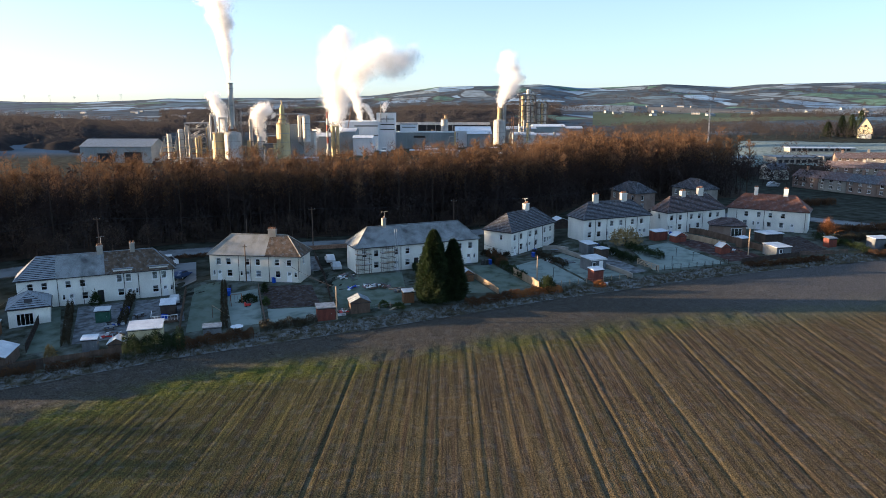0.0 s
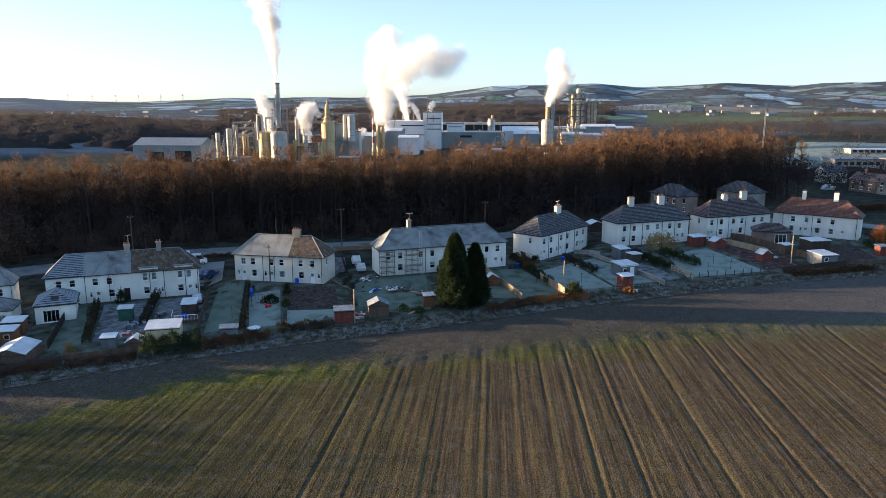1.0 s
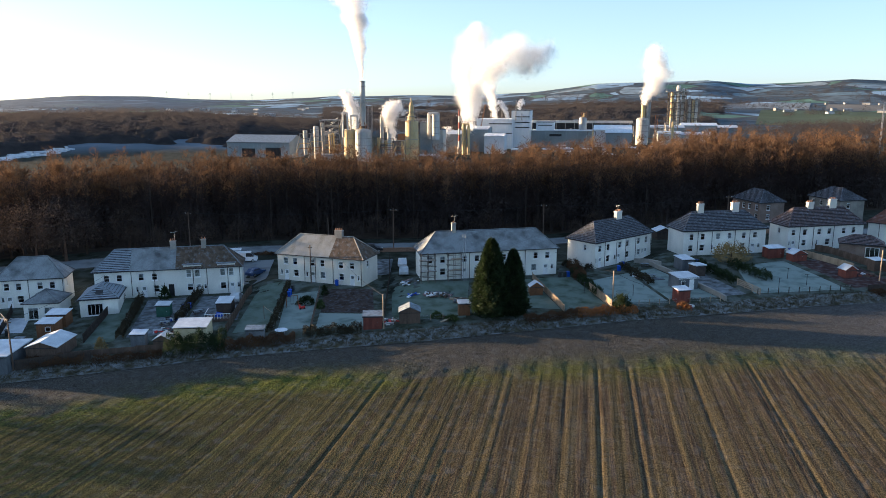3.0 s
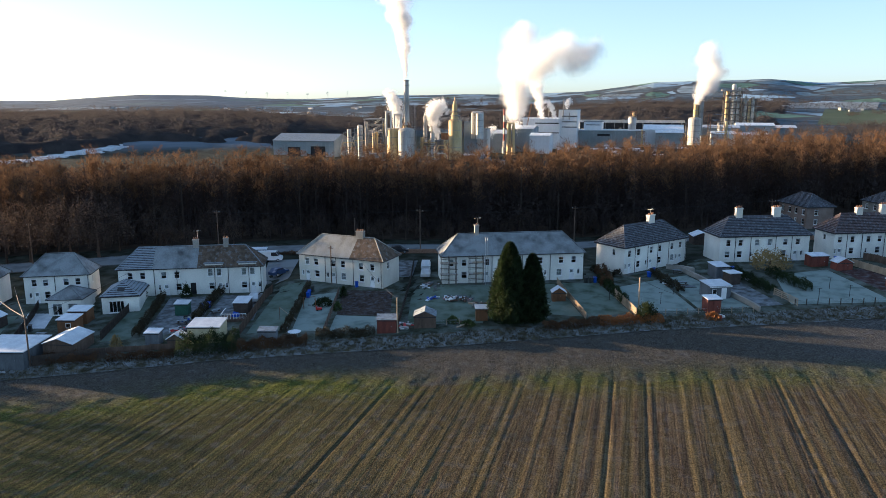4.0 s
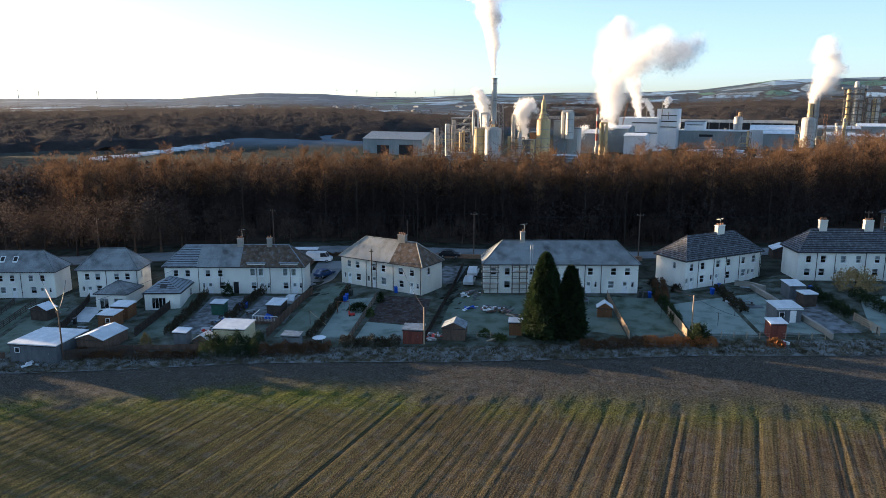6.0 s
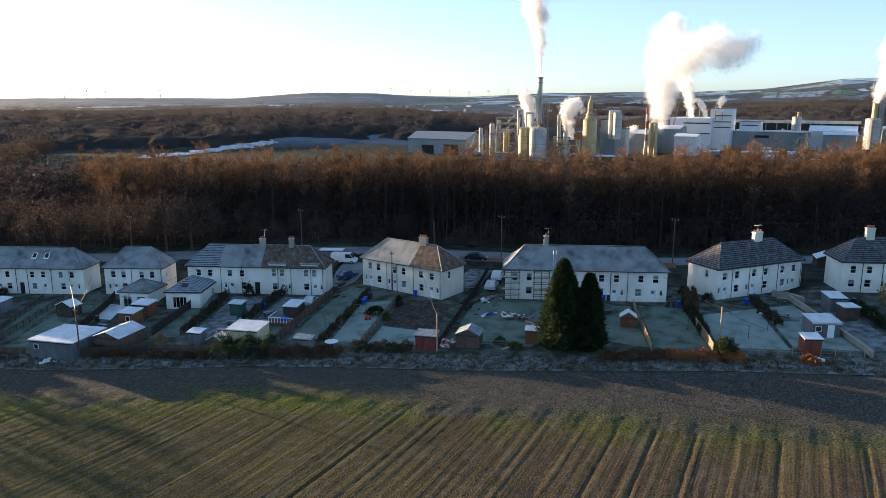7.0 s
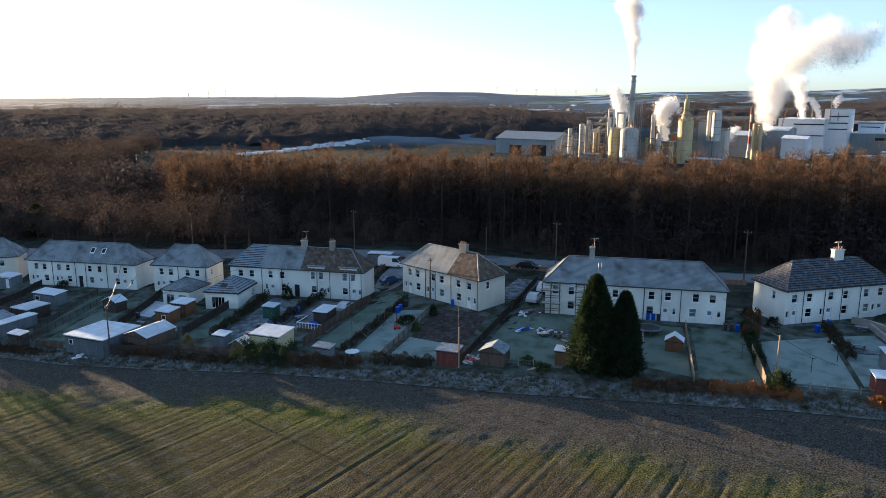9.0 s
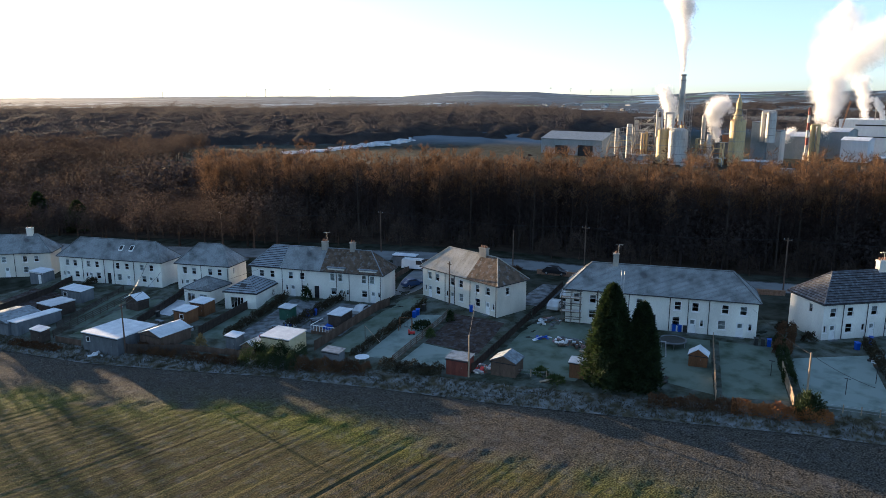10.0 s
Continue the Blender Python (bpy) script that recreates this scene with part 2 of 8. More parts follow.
def steam_material(name, col, through):
    m = bpy.data.materials.new(name)
    m.use_nodes = True
    n, l = m.node_tree.nodes, m.node_tree.links
    n.remove(n["Principled BSDF"])
    d, t, mx = n.new("ShaderNodeBsdfDiffuse"), n.new("ShaderNodeBsdfTranslucent"), n.new("ShaderNodeMixShader")
    co, ns, rp = n.new("ShaderNodeTexCoord"), n.new("ShaderNodeTexNoise"), n.new("ShaderNodeValToRGB")
    ns.inputs["Scale"].default_value, ns.inputs["Detail"].default_value = 0.08, 6
    rp.color_ramp.elements[0].color = (*[0.88 * c for c in col], 1)
    rp.color_ramp.elements[1].color = (*col, 1)
    l.new(co.outputs["Object"], ns.inputs[0]), l.new(ns.outputs[0], rp.inputs[0])
    l.new(rp.outputs[0], d.inputs[0]), l.new(rp.outputs[0], t.inputs[0])
    mx.inputs[0].default_value = through
    l.new(d.outputs[0], mx.inputs[1]), l.new(t.outputs[0], mx.inputs[2]), l.new(mx.outputs[0], n["Material Output"].inputs[0])
    return m


GLASS = glass_material()
STEAM = steam_material("steam", (0.97, 0.97, 0.97), 0.6)


# ---- helpers for meshes ----
class Mb:
    """Collects vertices and faces of one mesh."""

    def __init__(self):
        self.v, self.f = [], []

    def quad(self, *p):
        k = len(self.v)
        self.v += [tuple(q) for q in p]
        self.f.append(tuple(range(k, k + len(p))))
        return self

    def box(self, x0, x1, y0, y1, z0, z1, m=None):
        k = len(self.v)
        c = [(x0, y0, z0), (x1, y0, z0), (x1, y1, z0), (x0, y1, z0), (x0, y0, z1), (x1, y0, z1), (x1, y1, z1), (x0, y1, z1)]
        self.v += [tuple(m @ Vector(q)) for q in c] if m else c
        self.f += [tuple(k + i for i in q) for q in ((3, 2, 1, 0), (4, 5, 6, 7), (0, 1, 5, 4), (1, 2, 6, 5), (2, 3, 7, 6), (3, 0, 4, 7))]
        return self

    def tube(self, p, q, r0, r1=None, n=6, caps=True):
        r1 = r0 if r1 is None else r1
        p, q = Vector(p), Vector(q)
        ax = (q - p).normalized() if (q - p).length > 1e-6 else Vector((0, 0, 1))
        s = ax.orthogonal().normalized()
        t = ax.cross(s)
        k = len(self.v)
        for o, r in ((p, r0), (q, r1)):
            for i in range(n):
                w = 2 * math.pi * i / n
                self.v.append(tuple(o + r * (math.cos(w) * s + math.sin(w) * t)))
        for i in range(n):
            j = (i + 1) % n
            self.f.append((k + i, k + j, k + n + j, k + n + i))
        if caps:
            self.f += [tuple(range(k + n - 1, k - 1, -1)), tuple(range(k + n, k + 2 * n))]
        return self

    def path(self, pts, r, n=6):
        for p, q in zip(pts, pts[1:]):
            self.tube(p, q, r, r, n)
        return self

    def sweep(self, pts, r, n=4):
        """One connected tube along a line."""
        k = len(self.v)
        for p in pts:
            for i in range(n):
                w = 2 * math.pi * i / n
                a = Vector(pts[-1]) - Vector(pts[0])
                s = Vector((-a.y, a.x, 0)).normalized()
                self.v.append(tuple(Vector(p) + r * (math.cos(w) * s + math.sin(w) * Vector((0, 0, 1)))))
        for j in range(len(pts) - 1):
            for i in range(n):
                i2 = (i + 1) % n
                self.f.append((k + j * n + i, k + j * n + i2, k + (j + 1) * n + i2, k + (j + 1) * n + i))
        return self

    def prism(self, pts, z0, z1):
        """An upright block on a plan outline given counter-clockwise; z may be a number or one for each corner."""
        n, k = len(pts), len(self.v)
        lo = z0 if hasattr(z0, "__len__") else [z0] * n
        hi = z1 if hasattr(z1, "__len__") else [z1] * n
        self.v += [(x, y, z) for (x, y), z in zip(pts, lo)] + [(x, y, z) for (x, y), z in zip(pts, hi)]
        self.f += [tuple(range(k + n - 1, k - 1, -1)), tuple(range(k + n, k + 2 * n))]
        self.f += [(k + i, k + (i + 1) % n, k + n + (i + 1) % n, k + n + i) for i in range(n)]
        return self

    def dome(self, c, r, h, n=16, rings=3):
        for j in range(rings):
            a0, a1 = j / rings * math.pi / 2, (j + 1) / rings * math.pi / 2
            for i in range(n):
                w0, w1 = 2 * math.pi * i / n, 2 * math.pi * (i + 1) / n
                q = [(c[0] + r * math.cos(a) * math.cos(w), c[1] + r * math.cos(a) * math.sin(w), c[2] + h * math.sin(a)) for a, w in ((a0, w0), (a0, w1), (a1, w1), (a1, w0))]
                self.quad(*q)
        return self

    def mesh(self, name):
        me = bpy.data.meshes.new(name)
        me.from_pydata(self.v, [], self.f)
        me.update()
        return me


def part(name, mb, material, parent=None, label="", smooth=False):
    me = mb.mesh(name) if isinstance(mb, Mb) else mb
    if not me.materials:
        me.materials.append(material)
    if smooth:
        me.polygons.foreach_set("use_smooth", [True] * len(me.polygons))
    ob = new(name, me)
    ob.parent = parent
    if label:
        ob["label"] = label
    return ob


def thing(name, label, category, m, group="", kind=""):
    ob = tagged(new(name), label, category, group, kind)
    ob.matrix_world = m
    return ob


def solo(name, mb, material, label, category, m=None, group="", kind="", smooth=False):
    ob = part(name, mb, material, None, "", smooth)
    if m is not None:
        ob.matrix_world = m
    return tagged(ob, label, category, group, kind)


def grid_mesh(name, X, Y, Zs):
    """A sheet over a table of places."""
    ny, nx = X.shape
    me = bpy.data.meshes.new(name)
    idx = np.arange(nx * ny).reshape(ny, nx)
    faces = np.stack([idx[:-1, :-1], idx[:-1, 1:], idx[1:, 1:], idx[1:, :-1]], -1).reshape(-1, 4)
    me.vertices.add(nx * ny)
    me.vertices.foreach_set("co", np.stack([X, Y, Zs], -1).astype(np.float32).ravel())
    me.loops.add(faces.size)
    me.loops.foreach_set("vertex_index", faces.ravel().astype(np.int32))
    me.polygons.add(len(faces))
    me.polygons.foreach_set("loop_start", np.arange(0, faces.size, 4, dtype=np.int32))
    me.polygons.foreach_set("use_smooth", np.ones(len(faces), dtype=bool))
    me.update(calc_edges=True)
    return me


def tri_mesh(name, V):
    """A mesh of loose triangles from an array (n, 3, 3)."""
    n = len(V)
    me = bpy.data.meshes.new(name)
    me.vertices.add(3 * n)
    me.vertices.foreach_set("co", np.asarray(V, np.float32).ravel())
    me.loops.add(3 * n)
    me.loops.foreach_set("vertex_index", np.arange(3 * n, dtype=np.int32))
    me.polygons.add(n)
    me.polygons.foreach_set("loop_start", np.arange(0, 3 * n, 3, dtype=np.int32))
    me.update(calc_edges=True)
    return me


# ---- the lie of the land ----
# houses: eave corner at the field side (x, y), bearing of the front, length, depth, height of the eaves
HOUSES = {
    "f": (-132.5, 91.0, 50.0, 16.5, 7.0, 1.8),
    "g": (-115.5, 102.2, 26.0, 24.6, 6.8, 2.3),
    "h0": (-87.4, 112.5, 26.0, 11.6, 6.8, 3.3),
    "h1": (-72.8, 119.0, 24.2, 26.0, 7.0, 4.0),
    "h2": (-44.8, 134.3, -6.9, 18.4, 7.2, 5.6),
    "h3": (-16.6, 134.7, 24.0, 26.6, 7.2, 6.6),
    "h4": (14.4, 149.1, 52.0, 19.0, 7.6, 7.0),
    "h5": (31.4, 159.9, 23.0, 19.0, 7.1, 8.05),
    "h6": (53.0, 169.0, 24.0, 18.6, 6.8, 8.2),
    "h7": (71.2, 180.5, -31.0, 18.9, 7.2, 8.0),
    "k1": (48.2, 209.3, -64.0, 11.5, 7.6, 9.0),
    "k2": (68.5, 217.3, -64.0, 11.5, 8.0, 9.0),
}
EAVE = 5.05
VX = [-220, -140, -85, -68.6, -54.5, -40, -25, -10, 5, 20, 35, 50.4, 68.6, 90, 130, 220]
VY = [30, 60, 81.7, 87.2, 93.5, 100.5, 106.2, 111.4, 117.5, 123.7, 128.7, 134.2, 139, 144, 152, 168]


def verge_y(x):
    return np.interp(x, VX, VY)


def smin(a, b, k):
    h = np.clip(0.5 + 0.5 * (b - a) / k, 0, 1)
    return b * (1 - h) + a * h - k * h * (1 - h)


def sstep(a, b, x):
    t = np.clip((x - a) / (b - a), 0, 1)
    return t * t * (3 - 2 * t)


SKY_AZ = [-60, -31, -25, -22.9, -21.5, -19, -16.8, -13.5, -10.6, -7.5, -4.2, -0.7, 0.3, 3.7, 5.4, 10.6, 15.5, 18, 20.4, 22.5, 26.4, 29.6, 31.2, 33.7, 38, 40.3, 42.7, 44, 48, 54, 57, 65, 75, 110]
SKY_EL = [1.2, 1.25, 1.20, 1.15, 1.0, 1.10, 1.24, 1.06, 0.98, 1.25, 1.18, 1.10, 1.08, 0.65, 0.45, 0.25, 0.28, 0.2, 0.22, 0.09, -0.06, -0.02, 0.04, 0.2, 0.27, 0.14, -0.04, -0.17, -0.13, -0.12, -0.12, -0.19, -0.25, -0.25]


def wave(x, y, s, ph=0.0):
    """Cheap smooth unevenness between -1 and 1."""
    return (np.sin(x * s * 1.0 + 1.3 + ph) * np.cos(y * s * 1.13 - 0.7 + ph) + 0.6 * np.sin((x + y) * s * 2.1 + 2 * ph) * np.cos((x - 0.6 * y) * s * 1.7 + 0.5)
            + 0.35 * np.sin(x * s * 4.3 + ph) * np.sin(y * s * 3.9 + 1.1)) / 1.95


def ground(x, y):
    x, y = np.asarray(x, float), np.asarray(y, float)
    p = -9.29 + 0.0172 * np.clip(x, -260, 160) + 0.0714 * y
    p = -smin(-p, np.full_like(p, 4.9), 1.0)
    inside = y - verge_y(x)
    p = p + 0.5 * sstep(1.0, 7.0, inside)
    cap = 1.5 + 2.2 * sstep(-20, 50, x)
    p = smin(p, cap, 1.2)
    for hx, hy, rot, ln, dp, ze in HOUSES.values():
        c, s = math.cos(radians(rot)), math.sin(radians(rot))
        u, v = (x - hx) * c + (y - hy) * s, -(x - hx) * s + (y - hy) * c
        d = np.hypot(np.maximum(np.maximum(-u, u - ln), 0), np.maximum(np.maximum(-v, v - dp), 0))
        w = 1 - sstep(0.5, 6.0, d)
        p = p * (1 - w) + (ze - EAVE) * w
    r = np.hypot(x, y)
    az = np.degrees(np.arctan2(-x, np.maximum(y, 1e-6)))
    az = np.where(y < 0, np.sign(-x) * 110, az)
    el = np.interp(az, SKY_AZ, SKY_EL)
    far = sstep(260, 420, r)
    p = p * (1 - far) + (1.0 + 1.5 * wave(x, y, 0.012)) * far
    # low wooded rise beyond the belt, to the left
    rise = sstep(18, 34, az) * sstep(430, 800, r) * (1 - sstep(1100, 1700, r))
    p = p + 11.5 * rise * (1 + 0.2 * wave(x, y, 0.008, 2.0))
    p = p + 7.5 * sstep(-13, -25, az) * sstep(330, 540, r) * (1 - sstep(900, 1500, r))
    # hills up to the skyline
    right = 1 - sstep(-2, 12, az)
    p = p + right * sstep(700, 1500, r) * (1 - sstep(1700, 2600, r)) * (10 + 7 * wave(x, y, 0.004, 1.0))
    top = 34 + 4500 * np.tan(np.radians(el))
    climb = sstep(1500, 4500, r) ** 1.25
    p = p + climb * (top - 1.0) + sstep(1500, 2600, r) * (1 - sstep(3600, 4400, r)) * 14 * wave(x, y, 0.0032, 3.0) * (0.3 + 0.7 * right)
    return np.where(r > 4560, p - (r - 4560) * 0.25, p)


def gz(x, y):
    return float(ground(x, y))


def at(x, y, rot=0.0, dz=0.0):
    return pose(x, y, gz(x, y) + dz, 0, 0, rot)


# ---- ground ----
def country_material():
    """Rough grass near by; beyond it a patchwork of frosted fields, stubble and dark woods, blued for haze."""
    m = bpy.data.materials.new("winter_countryside")
    m.use_nodes = True
    n, l = m.node_tree.nodes, m.node_tree.links
    b = n["Principled BSDF"]
    b.inputs["Roughness"].default_value, b.inputs["Specular IOR Level"].default_value = 0.95, 0.04
    geo = n.new("ShaderNodeNewGeometry")
    warp = n.new("ShaderNodeTexNoise")
    warp.inputs["Scale"].default_value, warp.inputs["Detail"].default_value = 0.004, 4
    l.new(geo.outputs["Position"], warp.inputs[0])
    add = n.new("ShaderNodeVectorMath")
    add.operation = "MULTIPLY_ADD"
    l.new(warp.outputs["Color"], add.inputs[0])
    add.inputs[1].default_value = (140, 140, 0)
    l.new(geo.outputs["Position"], add.inputs[2])
    flat = n.new("ShaderNodeMapping")
    flat.inputs["Scale"].default_value = (1.0, 0.62, 0.0)
    l.new(add.outputs[0], flat.inputs[0])
    vor = n.new("ShaderNodeTexVoronoi")
    vor.inputs["Scale"].default_value = 0.0066
    l.new(flat.outputs[0], vor.inputs["Vector"])
    sep = n.new("ShaderNodeSeparateColor")
    l.new(vor.outputs["Color"], sep.inputs[0])
    fields = n.new("ShaderNodeValToRGB")
    fields.color_ramp.interpolation = "CONSTANT"
    # field tones paled and blued, so distance haze is in the colour
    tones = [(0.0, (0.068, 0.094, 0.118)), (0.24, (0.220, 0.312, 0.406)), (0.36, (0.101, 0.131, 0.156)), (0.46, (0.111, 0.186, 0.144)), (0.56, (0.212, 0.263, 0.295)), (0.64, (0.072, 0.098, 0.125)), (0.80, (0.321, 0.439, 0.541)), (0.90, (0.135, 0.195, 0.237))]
    fields.color_ramp.elements[0].color = (*tones[0][1], 1)
    fields.color_ramp.elements[1].position, fields.color_ramp.elements[1].color = tones[-1][0], (*tones[-1][1], 1)
    for p, c in tones[1:-1]:
        fields.color_ramp.elements.new(p).color = (*c, 1)
    l.new(sep.outputs[0], fields.inputs[0])
    edge = n.new("ShaderNodeTexVoronoi")
    edge.feature = "DISTANCE_TO_EDGE"
    edge.inputs["Scale"].default_value = 0.0066
    l.new(flat.outputs[0], edge.inputs["Vector"])
    hedge = n.new("ShaderNodeMapRange")
    hedge.inputs[1].default_value, hedge.inputs[2].default_value = 0.04, 0.07
    l.new(edge.outputs[0], hedge.inputs[0])
    hm = n.new("ShaderNodeMix")
    hm.data_type = "RGBA"
    l.new(hedge.outputs[0], hm.inputs[0])
    hm.inputs[6].default_value = (0.072, 0.080, 0.088, 1)
    l.new(fields.outputs[0], hm.inputs[7])
    fine = n.new("ShaderNodeTexNoise")
    fine.inputs["Scale"].default_value, fine.inputs["Detail"].default_value = 0.03, 8
    l.new(geo.outputs["Position"], fine.inputs[0])
    fr = n.new("ShaderNodeMapRange")
    fr.inputs[1].default_value, fr.inputs[2].default_value, fr.inputs[3].default_value, fr.inputs[4].default_value = 0.3, 0.7, 0.6, 1.35
    l.new(fine.outputs[0], fr.inputs[0])
    hv = n.new("ShaderNodeHueSaturation")
    l.new(fr.outputs[0], hv.inputs["Value"]), l.new(hm.outputs[2], hv.inputs["Color"])
    near = n.new("ShaderNodeTexNoise")
    near.inputs["Scale"].default_value, near.inputs["Detail"].default_value = 0.35, 8
    l.new(geo.outputs["Position"], near.inputs[0])
    nr = n.new("ShaderNodeValToRGB")
    nr.color_ramp.elements[0].position, nr.color_ramp.elements[1].position = 0.35, 0.68
    nr.color_ramp.elements[0].color, nr.color_ramp.elements[1].color = (0.016, 0.018, 0.012, 1), (0.055, 0.062, 0.052, 1)
    l.new(near.outputs[0], nr.inputs[0])
    ln = n.new("ShaderNodeVectorMath")
    ln.operation = "LENGTH"
    l.new(geo.outputs["Position"], ln.inputs[0])
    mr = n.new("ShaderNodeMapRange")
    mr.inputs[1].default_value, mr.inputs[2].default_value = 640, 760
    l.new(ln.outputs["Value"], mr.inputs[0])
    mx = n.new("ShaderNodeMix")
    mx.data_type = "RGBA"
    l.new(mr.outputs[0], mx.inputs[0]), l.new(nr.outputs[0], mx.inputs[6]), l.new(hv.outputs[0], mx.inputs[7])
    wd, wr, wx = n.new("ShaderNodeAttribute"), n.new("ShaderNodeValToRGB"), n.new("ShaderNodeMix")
    wd.attribute_name = "wooded_haze"
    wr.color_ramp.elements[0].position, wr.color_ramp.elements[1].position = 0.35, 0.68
    # blue-grey in place of bare wood colour imitates haze on far hills
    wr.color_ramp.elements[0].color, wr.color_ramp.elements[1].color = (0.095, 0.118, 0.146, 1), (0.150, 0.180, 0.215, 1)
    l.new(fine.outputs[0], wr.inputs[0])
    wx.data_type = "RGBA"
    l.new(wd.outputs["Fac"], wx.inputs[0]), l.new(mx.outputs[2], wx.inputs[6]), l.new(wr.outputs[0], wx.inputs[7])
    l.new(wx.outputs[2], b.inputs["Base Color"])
    bp = n.new("ShaderNodeBump")
    bp.inputs["Strength"].default_value, bp.inputs["Distance"].default_value = 0.6, 0.2
    l.new(near.outputs[0], bp.inputs["Height"]), l.new(bp.outputs[0], b.inputs["Normal"])
    return m


def spread(fine0, fine1, step, out0, out1, grow, most):
    """Places close together between fine0 and fine1, and wider and wider outside."""
    a = list(np.arange(fine0, fine1 + 1e-6, step))
    s = step
    while a[-1] < out1:
        s = min(s * grow, most)
        a.append(a[-1] + s)
    s = step
    while a[0] > out0:
        s = min(s * grow, most)
        a.insert(0, a[0] - s)
    return np.array(a)


gx = spread(-190, 130, 2.0, -4700, 4200, 1.12, 55)
gy = spread(60, 230, 2.0, -900, 4750, 1.12, 55)
GX, GY = np.meshgrid(gx, gy)
GZ = ground(GX, GY)
under = sstep(1.0, -2.0, GY - verge_y(GX)) * sstep(-165, -160, GX) * sstep(205, 200, GX) * sstep(18, 22, GY)
R_, AZ_ = np.hypot(GX, GY), np.degrees(np.arctan2(-GX, np.maximum(GY, 1e-6)))
ground_me = grid_mesh("ground", GX, GY, GZ - 0.35 * under)
# where woods and far hills take the hazed tone
hazed_woods = sstep(20, 24, AZ_) * sstep(480, 540, R_) * (1 - sstep(1040, 1120, R_)) + 0.8 * sstep(27, 33, AZ_) * sstep(2300, 2700, R_)
ground_me.attributes.new("wooded_haze", "FLOAT", "POINT").data.foreach_set("value", hazed_woods.astype(np.float32).ravel())
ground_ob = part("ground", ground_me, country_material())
tagged(ground_ob, "winter countryside with frosted fields and dark woods up to haze-toned low hills", "ground", kind="structure")


# ---- the field ----
ROW_X = [-220, -80, -53, -36, -24, -13, 0, 18.6, 37, 57, 74, 110, 220]
ROW_Y = [10, 68, 81, 90.5, 95, 97, 101, 105.5, 110.5, 114.6, 117.5, 124, 145]
RUT = 4.2


def field_material():
    m = bpy.data.materials.new("ploughed_stubble")
    m.use_nodes = True
    n, l = m.node_tree.nodes, m.node_tree.links
    b = n["Principled BSDF"]
    b.inputs["Roughness"].default_value, b.inputs["Specular IOR Level"].default_value = 0.95, 0.04
    geo = n.new("ShaderNodeNewGeometry")
    row, pos, along = n.new("ShaderNodeAttribute"), n.new("ShaderNodeSeparateXYZ"), n.new("ShaderNodeCombineXYZ")
    row.attribute_name = "furrow"
    l.new(geo.outputs["Position"], pos.inputs[0])
    shrink = n.new("ShaderNodeMath")
    shrink.operation = "MULTIPLY"
    shrink.inputs[1].default_value = 0.025
    l.new(pos.outputs[1], shrink.inputs[0])
    l.new(row.outputs["Fac"], along.inputs[0]), l.new(shrink.outputs[0], along.inputs[1])

    def noise_of(vec, s, d):
        q = n.new("ShaderNodeTexNoise")
        q.inputs["Scale"].default_value, q.inputs["Detail"].default_value = s, d
        l.new(vec, q.inputs[0])
        return q.outputs[0]

    def ramp_of(v, stops):
        q = n.new("ShaderNodeValToRGB")
        q.color_ramp.elements[0].position, q.color_ramp.elements[0].color = stops[0][0], (*stops[0][1], 1)
        q.color_ramp.elements[1].position, q.color_ramp.elements[1].color = stops[-1][0], (*stops[-1][1], 1)
        for p, c in stops[1:-1]:
            q.color_ramp.elements.new(p).color = (*c, 1)
        l.new(v, q.inputs[0])
        return q.outputs[0]

    def mixed(f, c1, c2):
        q = n.new("ShaderNodeMix")
        q.data_type = "RGBA"
        l.new(f, q.inputs[0])
        l.new(c1, q.inputs[6])
        l.new(c2, q.inputs[7])
        return q.outputs[2]

    bands = ramp_of(noise_of(along.outputs[0], 0.42, 3), [(0.32, (0.046, 0.040, 0.020)), (0.42, (0.084, 0.068, 0.032)), (0.50, (0.054, 0.038, 0.034)), (0.56, (0.088, 0.068, 0.034)), (0.68, (0.110, 0.090, 0.046))])
    lines = ramp_of(noise_of(along.outputs[0], 4.4, 3), [(0.38, (0.038, 0.030, 0.018)), (0.50, (0.078, 0.060, 0.033)), (0.62, (0.112, 0.088, 0.050))])
    clods = noise_of(geo.outputs["Position"], 6.0, 8)
    half = n.new("ShaderNodeValue")
    half.outputs[0].default_value = 0.62
    col = mixed(half.outputs[0], bands, lines)
    # young growth shows green in patches along the headland
    patch = n.new("ShaderNodeMapRange")
    patch.inputs[1].default_value, patch.inputs[2].default_value = 0.36, 0.55
    l.new(noise_of(geo.outputs["Position"], 0.11, 5), patch.inputs[0])
    att = n.new("ShaderNodeAttribute")
    att.attribute_name = "headland"
    mul = n.new("ShaderNodeMath")
    mul.operation = "MULTIPLY"
    l.new(patch.outputs[0], mul.inputs[0]), l.new(att.outputs["Fac"], mul.inputs[1])
    green = ramp_of(clods, [(0.35, (0.034, 0.041, 0.007)), (0.65, (0.092, 0.100, 0.026))])
    # the bare turning strip
    att2 = n.new("ShaderNodeAttribute")
    att2.attribute_name = "strip"
    bare = ramp_of(clods, [(0.28, (0.024, 0.024, 0.022)), (0.72, (0.084, 0.078, 0.066))])
    # a thin young crop greens the lower end of the field, darkened for shadows
    att3 = n.new("ShaderNodeAttribute")
    att3.attribute_name = "crop"
    shaded_crop = ramp_of(noise_of(along.outputs[0], 2.2, 4), [(0.34, (0.0180, 0.0200, 0.0118)), (0.52, (0.0380, 0.0420, 0.0144)), (0.68, (0.0640, 0.0700, 0.0196))])
    col = mixed(att3.outputs["Fac"], col, shaded_crop)
